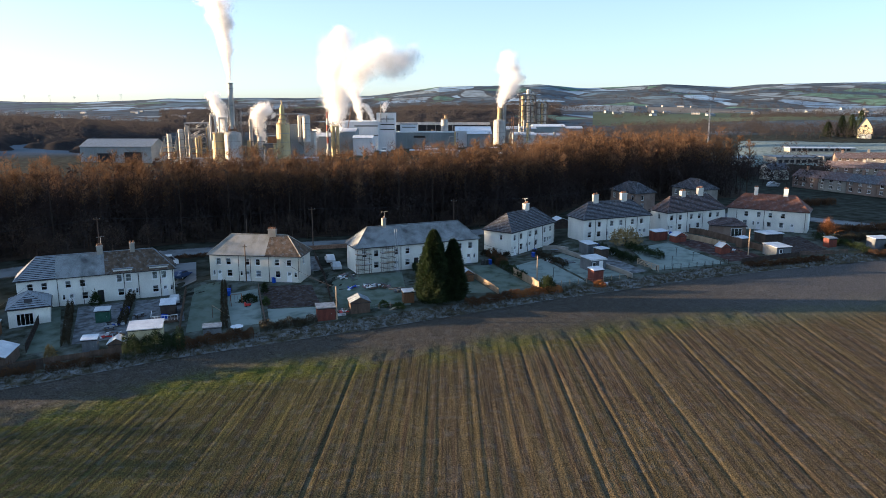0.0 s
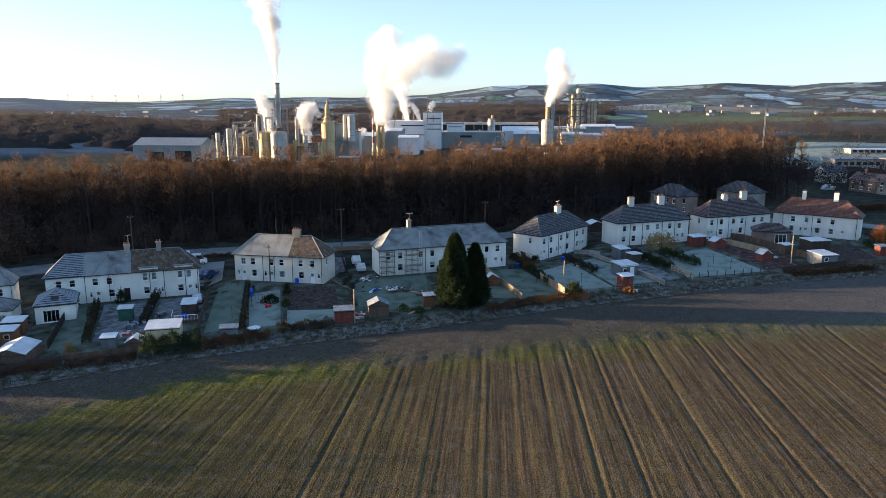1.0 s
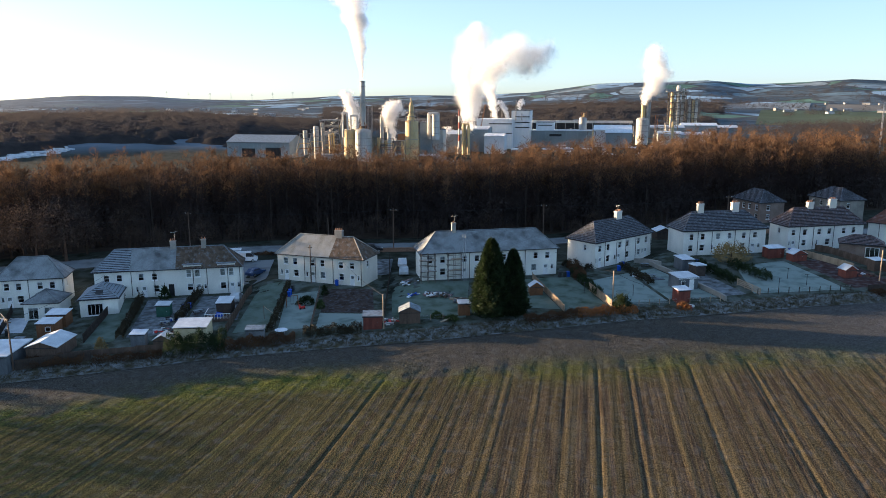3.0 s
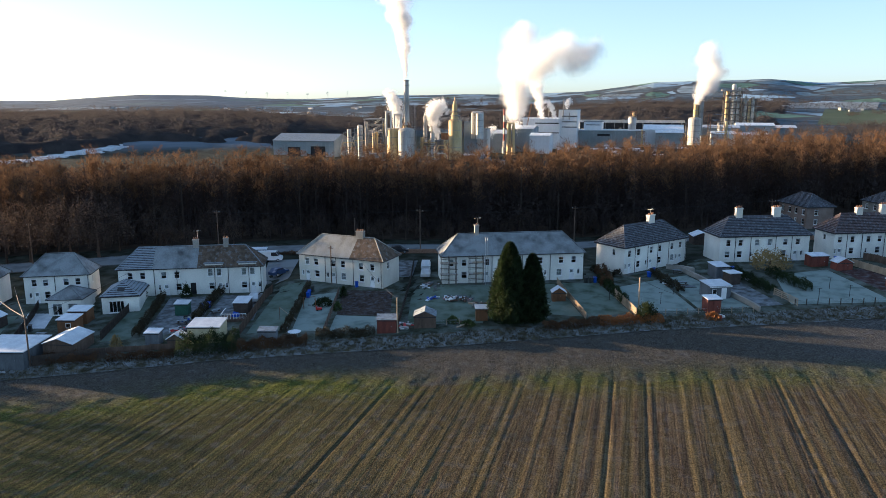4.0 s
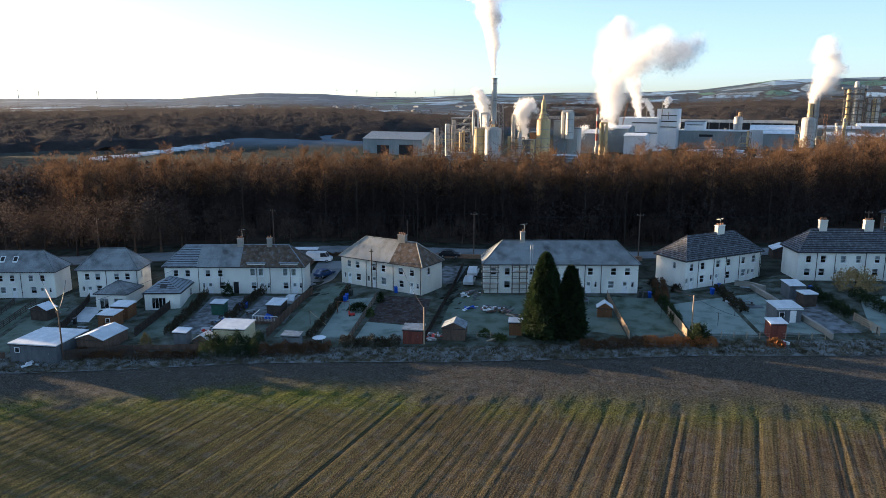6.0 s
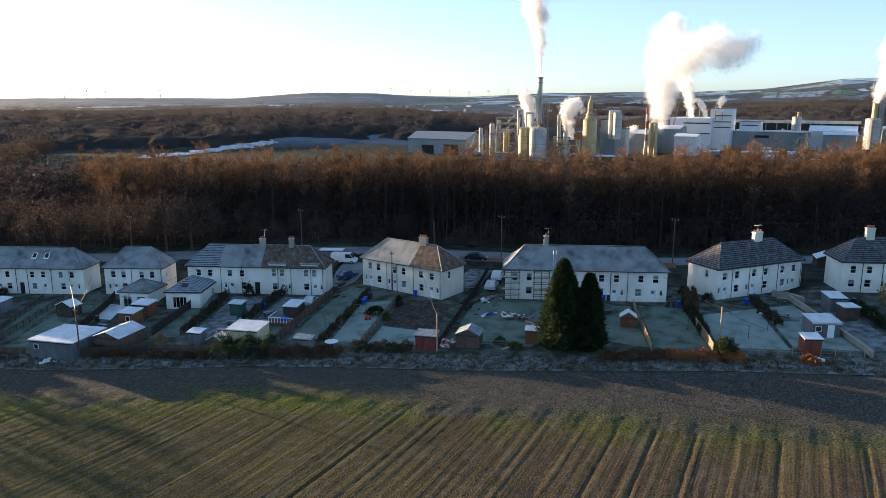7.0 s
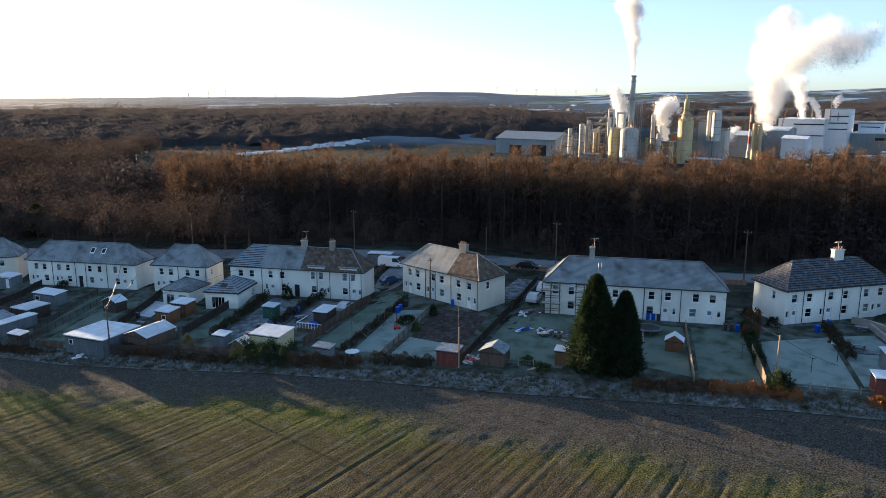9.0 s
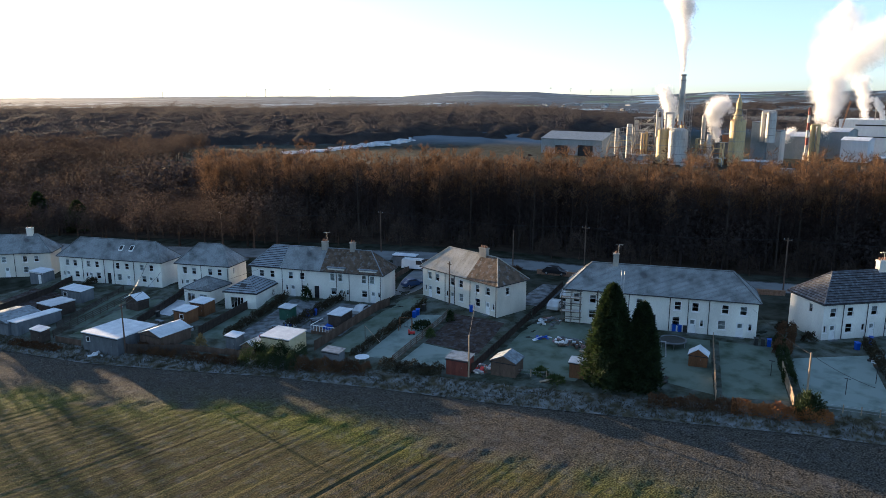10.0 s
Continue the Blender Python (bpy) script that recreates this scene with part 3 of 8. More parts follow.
    col = mixed(att2.outputs["Fac"], col, bare)
    col = mixed(mul.outputs[0], col, green)
    # rime lies on the open end of the turning strip
    att4 = n.new("ShaderNodeAttribute")
    att4.attribute_name = "rime"
    col = mixed(att4.outputs["Fac"], col, ramp_of(clods, [(0.35, (0.045, 0.046, 0.050)), (0.65, (0.15, 0.152, 0.165))]))
    hv = n.new("ShaderNodeHueSaturation")
    mr = n.new("ShaderNodeMapRange")
    mr.inputs[1].default_value, mr.inputs[2].default_value, mr.inputs[3].default_value, mr.inputs[4].default_value = 0.3, 0.7, 0.35, 1.7
    l.new(clods, mr.inputs[0]), l.new(mr.outputs[0], hv.inputs["Value"]), l.new(col, hv.inputs["Color"])
    # thin frost on the turned soil
    fro = n.new("ShaderNodeMapRange")
    fro.inputs[1].default_value, fro.inputs[2].default_value, fro.inputs[4].default_value = 0.5, 0.8, 0.22
    l.new(noise_of(geo.outputs["Position"], 0.9, 8), fro.inputs[0])
    fc = n.new("ShaderNodeRGB")
    fc.outputs[0].default_value = (0.17, 0.18, 0.21, 1)
    l.new(mixed(fro.outputs[0], hv.outputs[0], fc.outputs[0]), b.inputs["Base Color"])
    bp = n.new("ShaderNodeBump")
    bp.inputs["Strength"].default_value, bp.inputs["Distance"].default_value = 0.7, 0.12
    l.new(clods, bp.inputs["Height"]), l.new(bp.outputs[0], b.inputs["Normal"])
    return m


fx = np.concatenate([np.arange(-160, -75, 1.0), np.arange(-75, 75, 0.19), np.arange(75, 200, 0.6)])
fs = np.concatenate([np.linspace(0, 0.45, 30)[:-1], np.linspace(0.45, 1, 95)])
FX, FS = np.meshgrid(fx, fs)
FY = 20 + FS * (verge_y(FX) - 20)
fan = lambda x: np.clip(np.where(x > 0, -0.0016, -0.0036) * x, -0.06, 0.12)  # the drilled rows spread slightly
xr = FX - fan(FX - fan(FX) * (FY - 80)) * (FY - 80)
strip = sstep(-0.4, 0.5, FY - np.interp(FX, ROW_X, ROW_Y))
fade = 1 - sstep(1.0, 6.0, FY - np.interp(FX, ROW_X, ROW_Y))
ph = (xr + 13.3 + 0.12 * np.sin(FY * 0.05 + xr * 0.07)) / RUT


def chance(q, salt):
    v_ = np.sin(np.floor(q) * 12.9898 + salt) * 43758.5453
    return v_ - np.floor(v_)


k = np.floor(ph)
beds = 0.009 * np.sin(2 * math.pi * ph) * (0.35 + 0.65 * chance(ph - 0.25, 3.0)) + 0.010 * np.sin(2 * math.pi * xr / 1.37 + 2.0 * chance(ph, 5.0))
kr = np.round(ph)
off = (ph - kr - 0.08 * (chance(kr + 0.5, 1.0) - 0.5)) * RUT
bold = np.isin(kr, (0, 7, 8, 12, 13, 10))
rut = (-0.075 * np.exp(-(off / 0.24) ** 2) + 0.022 * np.exp(-((off - 0.5) / 0.2) ** 2)) * np.where(bold, 1.0, 0.16 + 0.34 * chance(kr + 0.5, 2.0))
ph2 = (xr + 0.2 * np.sin(FY * 0.05)) / 1.83
off2 = (ph2 - np.floor(ph2) - 0.3 - 0.4 * chance(ph2, 7.0)) * 1.83
rut += (-0.045 * np.exp(-(off2 / 0.13) ** 2) + 0.02 * np.exp(-((off2 - 0.3) / 0.15) ** 2)) * 0.55 * chance(ph2, 9.0) ** 2
drill = 0.006 * np.sin(xr * 2 * math.pi / 0.46) + 0.03 * wave(xr, FY * 0.05, 0.9)
lumps = 0.03 * wave(FX, FY, 2.3, 0.4) + 0.03 * wave(FX, FY, 0.6, 2.2)
FZ = ground(FX, FY) + 0.06 + fade * beds + (1 - strip) * (rut + drill) + lumps * (0.5 + 0.9 * strip)
FZ += 0.05 * np.exp(-((FY - np.interp(FX, ROW_X, ROW_Y) - 1.6) / 2.0) ** 2) * np.cos(2 * math.pi * (ph - 0.55))
FZ -= 0.12 * sstep(1.0, 0.0, verge_y(FX) - FY)
field_me = grid_mesh("field", FX, FY, FZ)
head = np.exp(-((FY - np.interp(FX, ROW_X, ROW_Y) - 0.2) / 3.8) ** 2) * (0.7 + 0.5 * sstep(10, -40, FX))
for nm, val in (("headland", head), ("furrow", xr), ("strip", strip), ("crop", 0.85 * sstep(15, -45, FX + 0.3 * (80 - FY)) + 0.0 * FY), ("rime", 0.45 * sstep(28, 70, FX) * sstep(-6, 1, FY - np.interp(FX, ROW_X, ROW_Y)))):
    at_ = field_me.attributes.new(nm, "FLOAT", "POINT")
    at_.data.foreach_set("value", val.astype(np.float32).ravel())
field_me.materials.append(field_material())
tagged(new("field", field_me), "brown ploughed field with long ruts and green tufts at its headland", "field", kind="structure")


# ---- sheets that follow the ground ----
def sheet(name, P, mat, lift, label, category, step=1.5, kind="structure", seed=0):
    """A four-cornered patch laid on the ground, given by its corners in order."""
    P = [np.array(p, float) for p in P]
    nu = max(2, int(np.linalg.norm(P[1] - P[0]) / step) + 2)
    nv = max(2, int(np.linalg.norm(P[3] - P[0]) / step) + 2)
    U, V = np.meshgrid(np.linspace(0, 1, nu), np.linspace(0, 1, nv))
    Q = [(1 - U) * (1 - V) * P[0][i] + U * (1 - V) * P[1][i] + U * V * P[2][i] + (1 - U) * V * P[3][i] for i in (0, 1)]
    ob = part(name, grid_mesh(name, Q[0], Q[1], ground(Q[0], Q[1]) + lift + 0.02 * wave(Q[0], Q[1], 1.1, seed)), mat)
    return tagged(ob, label, category, kind=kind)


def ribbon(name, pts, w0, w1, mat, lift, label, category, step=2.0):
    """A band along a line of plan points, from w0 to w1 metres to its left."""
    pts = [Vector(p) for p in pts]
    rows = []
    for i, (p, q) in enumerate(zip(pts, pts[1:])):
        k = max(1, int((q - p).length / step))
        for j in range(k + (i == len(pts) - 2)):
            d = (q - p).normalized()
            rows.append((p + (q - p) * j / k, Vector((-d.y, d.x))))
    ws = np.linspace(w0, w1, max(2, int((w1 - w0) / 1.0) + 1))
    X = np.array([[p.x + nrm.x * w for w in ws] for p, nrm in rows])
    Y = np.array([[p.y + nrm.y * w for w in ws] for p, nrm in rows])
    return tagged(part(name, grid_mesh(name, X[::-1], Y[::-1], ground(X, Y)[::-1] + lift), mat), label, category, kind="structure")


ROAD = [(-210, 92), (-150, 112), (-100, 133.5), (-60, 152.5), (-37, 159), (5, 171), (30, 181), (60, 190.5), (88, 191), (98, 181), (112, 166), (150, 140)]
ribbon("road", ROAD, 0.0, 7.0, TARMAC, 0.06, "frosted tarmac road running behind the houses", "road")
for nm, w in (("kerb", -0.15), ("kerb", 7.0)):
    mb = Mb()
    for p, q in zip(ROAD, ROAD[1:]):
        p, q = Vector(p), Vector(q)
        d = (q - p).normalized()
        nr = Vector((-d.y, d.x))
        k = max(1, int((q - p).length / 4))
        for j in range(k):
            s, t2 = p + (q - p) * j / k, p + (q - p) * (j + 1) / k
            c = [s + nr * w, t2 + nr * w, t2 + nr * (w + 0.15), s + nr * (w + 0.15)]
            z = [gz(*v) for v in c]
            mb.prism([tuple(v) for v in c], [v - 0.1 for v in z], [v + 0.17 for v in z])
    solo(nm, mb, PAVING, "grey concrete kerb beside the road", "kerb", kind="structure")
ribbon("verge", list(zip(VX, VY))[1:-1], -0.3, 4.2, VERGE, 0.05, "rough frosted grass bank along the field's edge", "verge", 1.5)


# ---- houses ----
def hole_wall(mb, L, H, T, holes, m):
    """One wall of a house with openings cut through it; x along, y inwards, z up."""
    xs = sorted({0, L, *[h[0] for h in holes], *[h[1] for h in holes]})
    zs = sorted({-1.2, H, *[h[2] for h in holes], *[h[3] for h in holes]})
    hole = lambda x, z: any(h[0] - 1e-6 < x < h[1] + 1e-6 and h[2] - 1e-6 < z < h[3] + 1e-6 for h in holes)
    for x0, x1 in zip(xs, xs[1:]):
        for z0, z1 in zip(zs, zs[1:]):
            if not hole((x0 + x1) / 2, (z0 + z1) / 2):
                mb.quad(*[m @ Vector(q) for q in ((x0, 0, z0), (x1, 0, z0), (x1, 0, z1), (x0, 0, z1))])
                mb.quad(*[m @ Vector(q) for q in ((x1, T, z0), (x0, T, z0), (x0, T, z1), (x1, T, z1))])
    for x0, x1, z0, z1 in holes:
        for q in (((x0, 0, z0), (x0, T, z0), (x1, T, z0), (x1, 0, z0)), ((x0, 0, z1), (x1, 0, z1), (x1, T, z1), (x0, T, z1)), ((x0, 0, z0), (x0, 0, z1), (x0, T, z1), (x0, T, z0)), ((x1, 0, z0), (x1, T, z0), (x1, T, z1), (x1, 0, z1))):
            mb.quad(*[m @ Vector(v) for v in q])


def window(parent, m, w, h, bars=1, mid=True):
    """A sash window whose lower left corner is m's origin."""
    t = 0.11
    fr = Mb().box(0, w, 0.06, 0.14, 0, t).box(0, w, 0.06, 0.14, h - t, h).box(0, t, 0.06, 0.14, t, h - t).box(w - t, w, 0.06, 0.14, t, h - t)
    if mid:
        fr.box(t, w - t, 0.07, 0.13, h * 0.48, h * 0.48 + 0.06)
    for i in range(bars - 1):
        x = w * (i + 1) / bars
        fr.box(x - 0.03, x + 0.03, 0.07, 0.13, t, h - t)
    win = part("window", fr, WHITE_PAINT, parent)
    win.matrix_local = m
    part("pane", Mb().box(t, w - t, 0.095, 0.103, t, h - t), GLASS, win)
    part("sill", Mb().box(-0.08, w + 0.08, -0.07, 0.10, -0.09, -0.004), WHITE_PAINT, win)
    if random.random() < 0.7:
        d = random.choice((0.3, 0.45, 0.6, 0.92)) * h
        part("blind", Mb().box(t, w - t, 0.20, 0.215, h - d, h - t), WHITE_PAINT, win, "pale window blind")
    return win


def door(parent, m, w=0.95, h=2.05, mat=None, arch=False):
    if arch:
        mb = Mb().box(0, w, 0.22, 0.27, 0, h)
        d = part("door", mb, SHADOW_GAP, parent, "dark arched passage door")
        d.matrix_local = m
        return d
    d = part("door", Mb().box(0, w, 0.07, 0.13, 0, h).box(0.12, w - 0.12, 0.05, 0.07, 0.2, 0.85).box(0.12, w - 0.12, 0.05, 0.07, 1.0, 1.2), mat or WHITE_PAINT, parent)
    d.matrix_local = m
    part("pane", Mb().box(0.2, w - 0.2, 0.055, 0.066, 1.3, 1.85), GLASS, d)
    part("handle", Mb().box(w - 0.16, w - 0.1, 0.01, 0.07, 0.95, 1.08), STEEL, d)
    part("step", Mb().box(-0.2, w + 0.2, -0.7, 0.05, -0.3, -0.01), PAVING, d)
    return d


def slope(strips, corner, along, inward, L, run, rise, n, cuts, lip=0.12):
    """One roof slope in courses: a trapezium with hips of equal run, or a triangle."""
    c, al, iw = Vector(corner), Vector(along), Vector(inward)
    for i in range(n):
        f0, f1 = i / n, (i + 1) / n
        a0, b0, a1, b1 = f0 * run, L - f0 * run, f1 * run, L - f1 * run
        edges = [a0] + [x for x in cuts if a0 < x < b0] + [b0]
        for x0, x1 in zip(edges, edges[1:]):
            u0, u1 = max(x0, a1), min(x1, b1)
            if u0 > u1:
                u0 = u1 = (a1 + b1) / 2
            P = lambda x, f, up: c + al * x + iw * (f * run) + Vector((0, 0, f * rise + up))
            mb = strips[sum(1 for s in cuts if (x0 + x1) / 2 > s)]
            mb.quad(P(x0, f0, lip), P(x1, f0, lip), P(u1, f1, 0.012), P(u0, f1, 0.012))
            low = 0.012 if i else -0.03
            mb.quad(P(x0, f0, low), P(x1, f0, low), P(x1, f0, lip), P(x0, f0, lip))


def welded(mb):
    bm = bmesh.new()
    me = mb.mesh("roof")
    bm.from_mesh(me)
    bmesh.ops.remove_doubles(bm, verts=bm.verts, dist=0.002)
    bm.to_mesh(me)
    bm.free()
    return me


def hip_roof(parent, L, D, z0, rise, mats, cuts=(), n=13):
    run = D / 2
    strips = [Mb() for _ in range(len(cuts) + 1)]
    kind = [(n, 0.12) if m in (ROOF_TILE, ROOF_BROWN, ROOF_RED, ROOF_RIME) else (24, 0.035) for m in mats]
    for i, (k, lip) in enumerate(kind):
        one = [strips[i] if j == i else Mb() for j in range(len(strips))]
        slope(one, (0, 0, z0), (1, 0, 0), (0, 1, 0), L, run, rise, k, list(cuts), lip)
    slope([strips[-1]], (L, 0, z0), (0, 1, 0), (-1, 0, 0), D, run, rise, kind[-1][0], [], kind[-1][1])
    slope([strips[-1]], (L, D, z0), (-1, 0, 0), (0, -1, 0), L, run, rise, kind[-1][0], [], kind[-1][1])
    slope([strips[0]], (0, D, z0), (0, -1, 0), (1, 0, 0), D, run, rise, kind[0][0], [], kind[0][1])
    roof = None
    for mb, mt in zip(strips, mats):
        ob = part("roof", welded(mb), mt, parent)
        # upright course edges take the painted shade tone
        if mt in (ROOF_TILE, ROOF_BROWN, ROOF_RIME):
            ob.data.materials.append(TILE_EDGE_SHADE)
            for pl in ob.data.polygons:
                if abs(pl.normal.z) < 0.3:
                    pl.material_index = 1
        roof = roof or ob
    caps = Mb()
    r0, r1 = Vector((run, run, z0 + rise)), Vector((L - run, run, z0 + rise))
    for p, q in ((r0, r1), ((0, 0, z0), r0), ((0, D, z0), r0), ((L, 0, z0), r1), ((L, D, z0), r1)):
        caps.tube(Vector(p) + Vector((0, 0, 0.03)), Vector(q) + Vector((0, 0, 0.03)), 0.11, 0.11, 6)
    part("ridge_tiles", caps, mats[0], roof)
    part("soffit", Mb().quad((0, 0, z0 - 0.03), (0, D, z0 - 0.03), (L, D, z0 - 0.03), (L, 0, z0 - 0.03)), WHITE_PAINT, roof)
    g = Mb()
    for p, q in (((0, -0.06), (L, -0.06)), ((L + 0.06, 0), (L + 0.06, D)), ((L, D + 0.06), (0, D + 0.06)), ((-0.06, D), (-0.06, 0))):
        g.tube((*p, z0 - 0.06), (*q, z0 - 0.06), 0.075, 0.075, 6)
    part("gutter", g, TRIM, roof)
    return roof


def chimney(parent, x, y, z, w, d, h, mat, pots, pot_mat=None):
    st = part("chimney", Mb().box(x - w / 2, x + w / 2, y - d / 2, y + d / 2, z - 1.2, z + h).box(x - w / 2 - 0.07, x + w / 2 + 0.07, y - d / 2 - 0.07, y + d / 2 + 0.07, z + h, z + h + 0.16), mat, parent)
    for i in range(pots):
        px = x + (i - (pots - 1) / 2) * (w - 0.35) / max(1, pots - 1)
        part("chimney_pot", Mb().tube((px, y, z + h + 0.16), (px, y, z + h + 0.52), 0.14, 0.11, 8), pot_mat or TERRACOTTA, st)
    return st


def aerial(parent, x, y, z, h=1.6):
    mb = Mb().tube((x, y, z), (x, y, z + h), 0.03, 0.03, 5).tube((x - 0.7, y, z + h - 0.1), (x + 0.6, y, z + h + 0.05), 0.025, 0.025, 4)
    for i in range(6):
        xx = x - 0.6 + i * 0.22
        mb.tube((xx, y - 0.28, z + h - 0.06), (xx, y + 0.28, z + h - 0.06), 0.015, 0.015, 4)
    part("aerial", mb, STEEL, parent)


def house(key, label, wall, roofs, up, low, cuts=(), chims=(), ends=(), pipes=(), rise=3.4, chim_mat=None, group="houses of the row"):
    """up and low: openings as fractions of the front; low with a letter for window, narrow window, door or arch."""
    hx, hy, rot, ln, dp, ze = HOUSES[key]
    o = 0.35
    h = thing("house", label, "house", pose(hx, hy, ze - EAVE, 0, 0, rot), group)
    L, D, H = ln - 2 * o, dp - 2 * o, EAVE - 0.04
    holes, wins = [], []
    for f in up:
        x = f * L
        wins.append(("w", x - 0.5, 3.1, 1.0, 1.35))
    for f, kd in low:
        x = f * L
        wins.append({"w": ("w", x - 0.55, 0.85, 1.1, 1.35), "n": ("n", x - 0.28, 1.0, 0.56, 1.05), "d": ("d", x - 0.48, 0.05, 0.95, 2.05), "a": ("a", x - 0.5, 0.02, 1.0, 2.2), "f": ("f", x - 0.9, 0.1, 1.8, 2.05)}[kd])
    wins = [(kd, min(max(x, 0.12), L - 0.12 - w), z, w, hh) for kd, x, z, w, hh in wins]
    holes = [(x, x + w, z, z + hh) for _, x, z, w, hh in wins]
    mb, T = Mb(), 0.28
    front = pose(o, o, 0)
    hole_wall(mb, L, H, T, holes, front)
    back = pose(o + L, o + D, 0, 0, 0, 180)
    hole_wall(mb, L, H, T, [], back)
    right, left = pose(o + L, o, 0, 0, 0, 90), pose(o, o + D, 0, 0, 0, -90)
    eh = {"r": [], "l": []}
    for side, f, z, w, hh in ends:
        eh[side].append((f * D - w / 2, f * D + w / 2, z, z + hh))
    hole_wall(mb, D, H, T, eh["r"], right)
    hole_wall(mb, D, H, T, eh["l"], left)
    part("wall", mb, wall, h)
    part("floor", Mb().box(o + T, o + L - T, o + T, o + D - T, -0.1, 0.0).box(o + T, o + L - T, o + T, o + D - T, 2.55, 2.75), WOOD, h)
    for kd, x, z, w, hh in wins:
        m = front @ pose(x, 0.02, z)
        if kd in "wn":
            window(h, m, w, hh, 1, kd == "w")
        elif kd == "f":
            window(h, m, w, hh, 3, False)
        else:
            door(h, m, w, hh, None, kd == "a")
    for side, m0 in (("r", right), ("l", left)):
        for x0, x1, z0, z1 in eh[side]:
            window(h, m0 @ pose(x0, 0.02, z0), x1 - x0, z1 - z0)
    hip_roof(h, ln, dp, EAVE, rise, roofs, cuts)
    for f in pipes:
        part("downpipe", Mb().tube((o + f * L, o - 0.07, 0), (o + f * L, o - 0.07, EAVE - 0.1), 0.05, 0.05, 6), TRIM, h)
    for x, w, hgt, pots, *rest in chims:
        chimney(h, x, dp / 2, EAVE + rise, w, 0.75, hgt, chim_mat or wall, pots)
        if rest:
            aerial(h, x + 0.3, dp / 2 + 0.3, EAVE + rise + hgt, rest[0])
    return h


BLOCK_UP = (0.06, 0.15, 0.31, 0.40, 0.60, 0.69, 0.84, 0.93)
h1 = house("h1", "long white harled house with two chimneys and a part-ribbed frosted roof", HARL, [ROOF_RIME, ROOF_FROST, ROOF_MOSS], (0.08, 0.165, 0.31, 0.40), [(0.278, "n"), (0.325, "d"), (0.41, "w"), (0.51, "a"), (0.64, "w"), (0.70, "d"), (0.745, "n"), (0.87, "w"), (0.935, "d"), (0.978, "n")],
           cuts=(6.4, 14.2), chims=[(13.6, 1.0, 1.1, 3, 1.7), (19.0, 0.85, 1.2, 2)], pipes=(0.245, 0.40, 0.665, 0.76, 0.905, 0.99), chim_mat=HARL_GREY)
# the two raised wall-head dormers of that house
for f0, f1 in ((0.60, 0.725), (0.835, 0.96)):
    L = 25.3
    dm = part("dormer", Mb().box(0.35 + f0 * L, 0.35 + f1 * L, 0.30, 2.6, EAVE - 0.3, EAVE + 0.62), HARL, h1)
    part("dormer_roof", Mb().box(0.15 + f0 * L, 0.55 + f1 * L, 0.1, 2.8, EAVE + 0.62, EAVE + 0.78), FELT, dm)
    for f in (f0 + 0.035, f1 - 0.03):
        window(h1, pose(0.35 + f * L - 0.5, 0.235, 3.35), 1.0, 1.45)
house("h2", "cream harled house with a worn slate roof and one chimney", HARL_CREAM, [ROOF_GREY, ROOF_MOSS], (0.10, 0.21, 0.42, 0.535, 0.75, 0.88), [(0.045, "n"), (0.107, "d"), (0.22, "w"), (0.35, "n"), (0.42, "d"), (0.54, "w"), (0.755, "w"), (0.88, "d"), (0.95, "n")],
      cuts=(11.4,), chims=[(11.8, 1.5, 1.0, 4)], chim_mat=HARL_GREY, ends=[("r", 0.35, 3.2, 0.9, 1.3)], pipes=(0.325, 0.455, 0.66, 0.985))
house("h3", "long white harled house with scaffolding and a frosted hipped roof", HARL, [ROOF_FROST], BLOCK_UP, [(0.15, "w"), (0.31, "d"), (0.40, "w"), (0.47, "a"), (0.595, "w"), (0.68, "d"), (0.727, "n"), (0.827, "w"), (0.917, "d"), (0.967, "n")],
      chims=[(7.0, 0.75, 1.4, 1, 1.4)], pipes=(0.345, 0.56, 0.655, 0.76), chim_mat=HARL_GREY)
house("h4", "white harled house under dark ribbed tiles with one wide chimney", HARL, [ROOF_TILE], (0.08, 0.22, 0.42, 0.56, 0.76, 0.90), [(0.02, "n"), (0.085, "d"), (0.22, "w"), (0.34, "n"), (0.41, "d"), (0.56, "w"), (0.77, "w"), (0.84, "n"), (0.90, "d")],
      chims=[(11.6, 1.7, 1.2, 4, 1.2)], chim_mat=HARL_CREAM, ends=[("l", 0.62, 3.2, 0.8, 1.25)], pipes=(0.16, 0.36, 0.52, 0.7, 0.985))
house("h5", "white harled house under dark tiles with two white chimneys", HARL, [ROOF_TILE], (0.095, 0.23, 0.415, 0.555, 0.73, 0.87), [(0.09, "w"), (0.225, "w"), (0.35, "n"), (0.54, "w"), (0.72, "w"), (0.85, "d"), (0.92, "n")],
      chims=[(5.4, 1.3, 1.5, 4), (13.2, 1.5, 1.5, 4)], chim_mat=HARL_CREAM, pipes=(0.17, 0.34, 0.62, 0.8))
house("h6", "white harled house under brown tiles with two chimneys", HARL, [ROOF_BROWN], (0.07, 0.22, 0.41, 0.545, 0.74, 0.87), [(0.02, "n"), (0.075, "d"), (0.215, "w"), (0.39, "n"), (0.53, "w")],
      chims=[(7.2, 1.3, 1.0, 3), (12.6, 1.6, 1.5, 4)], chim_mat=HARL_CREAM, ends=[("l", 0.5, 3.2, 0.8, 1.25)], pipes=(0.15, 0.33, 0.6))
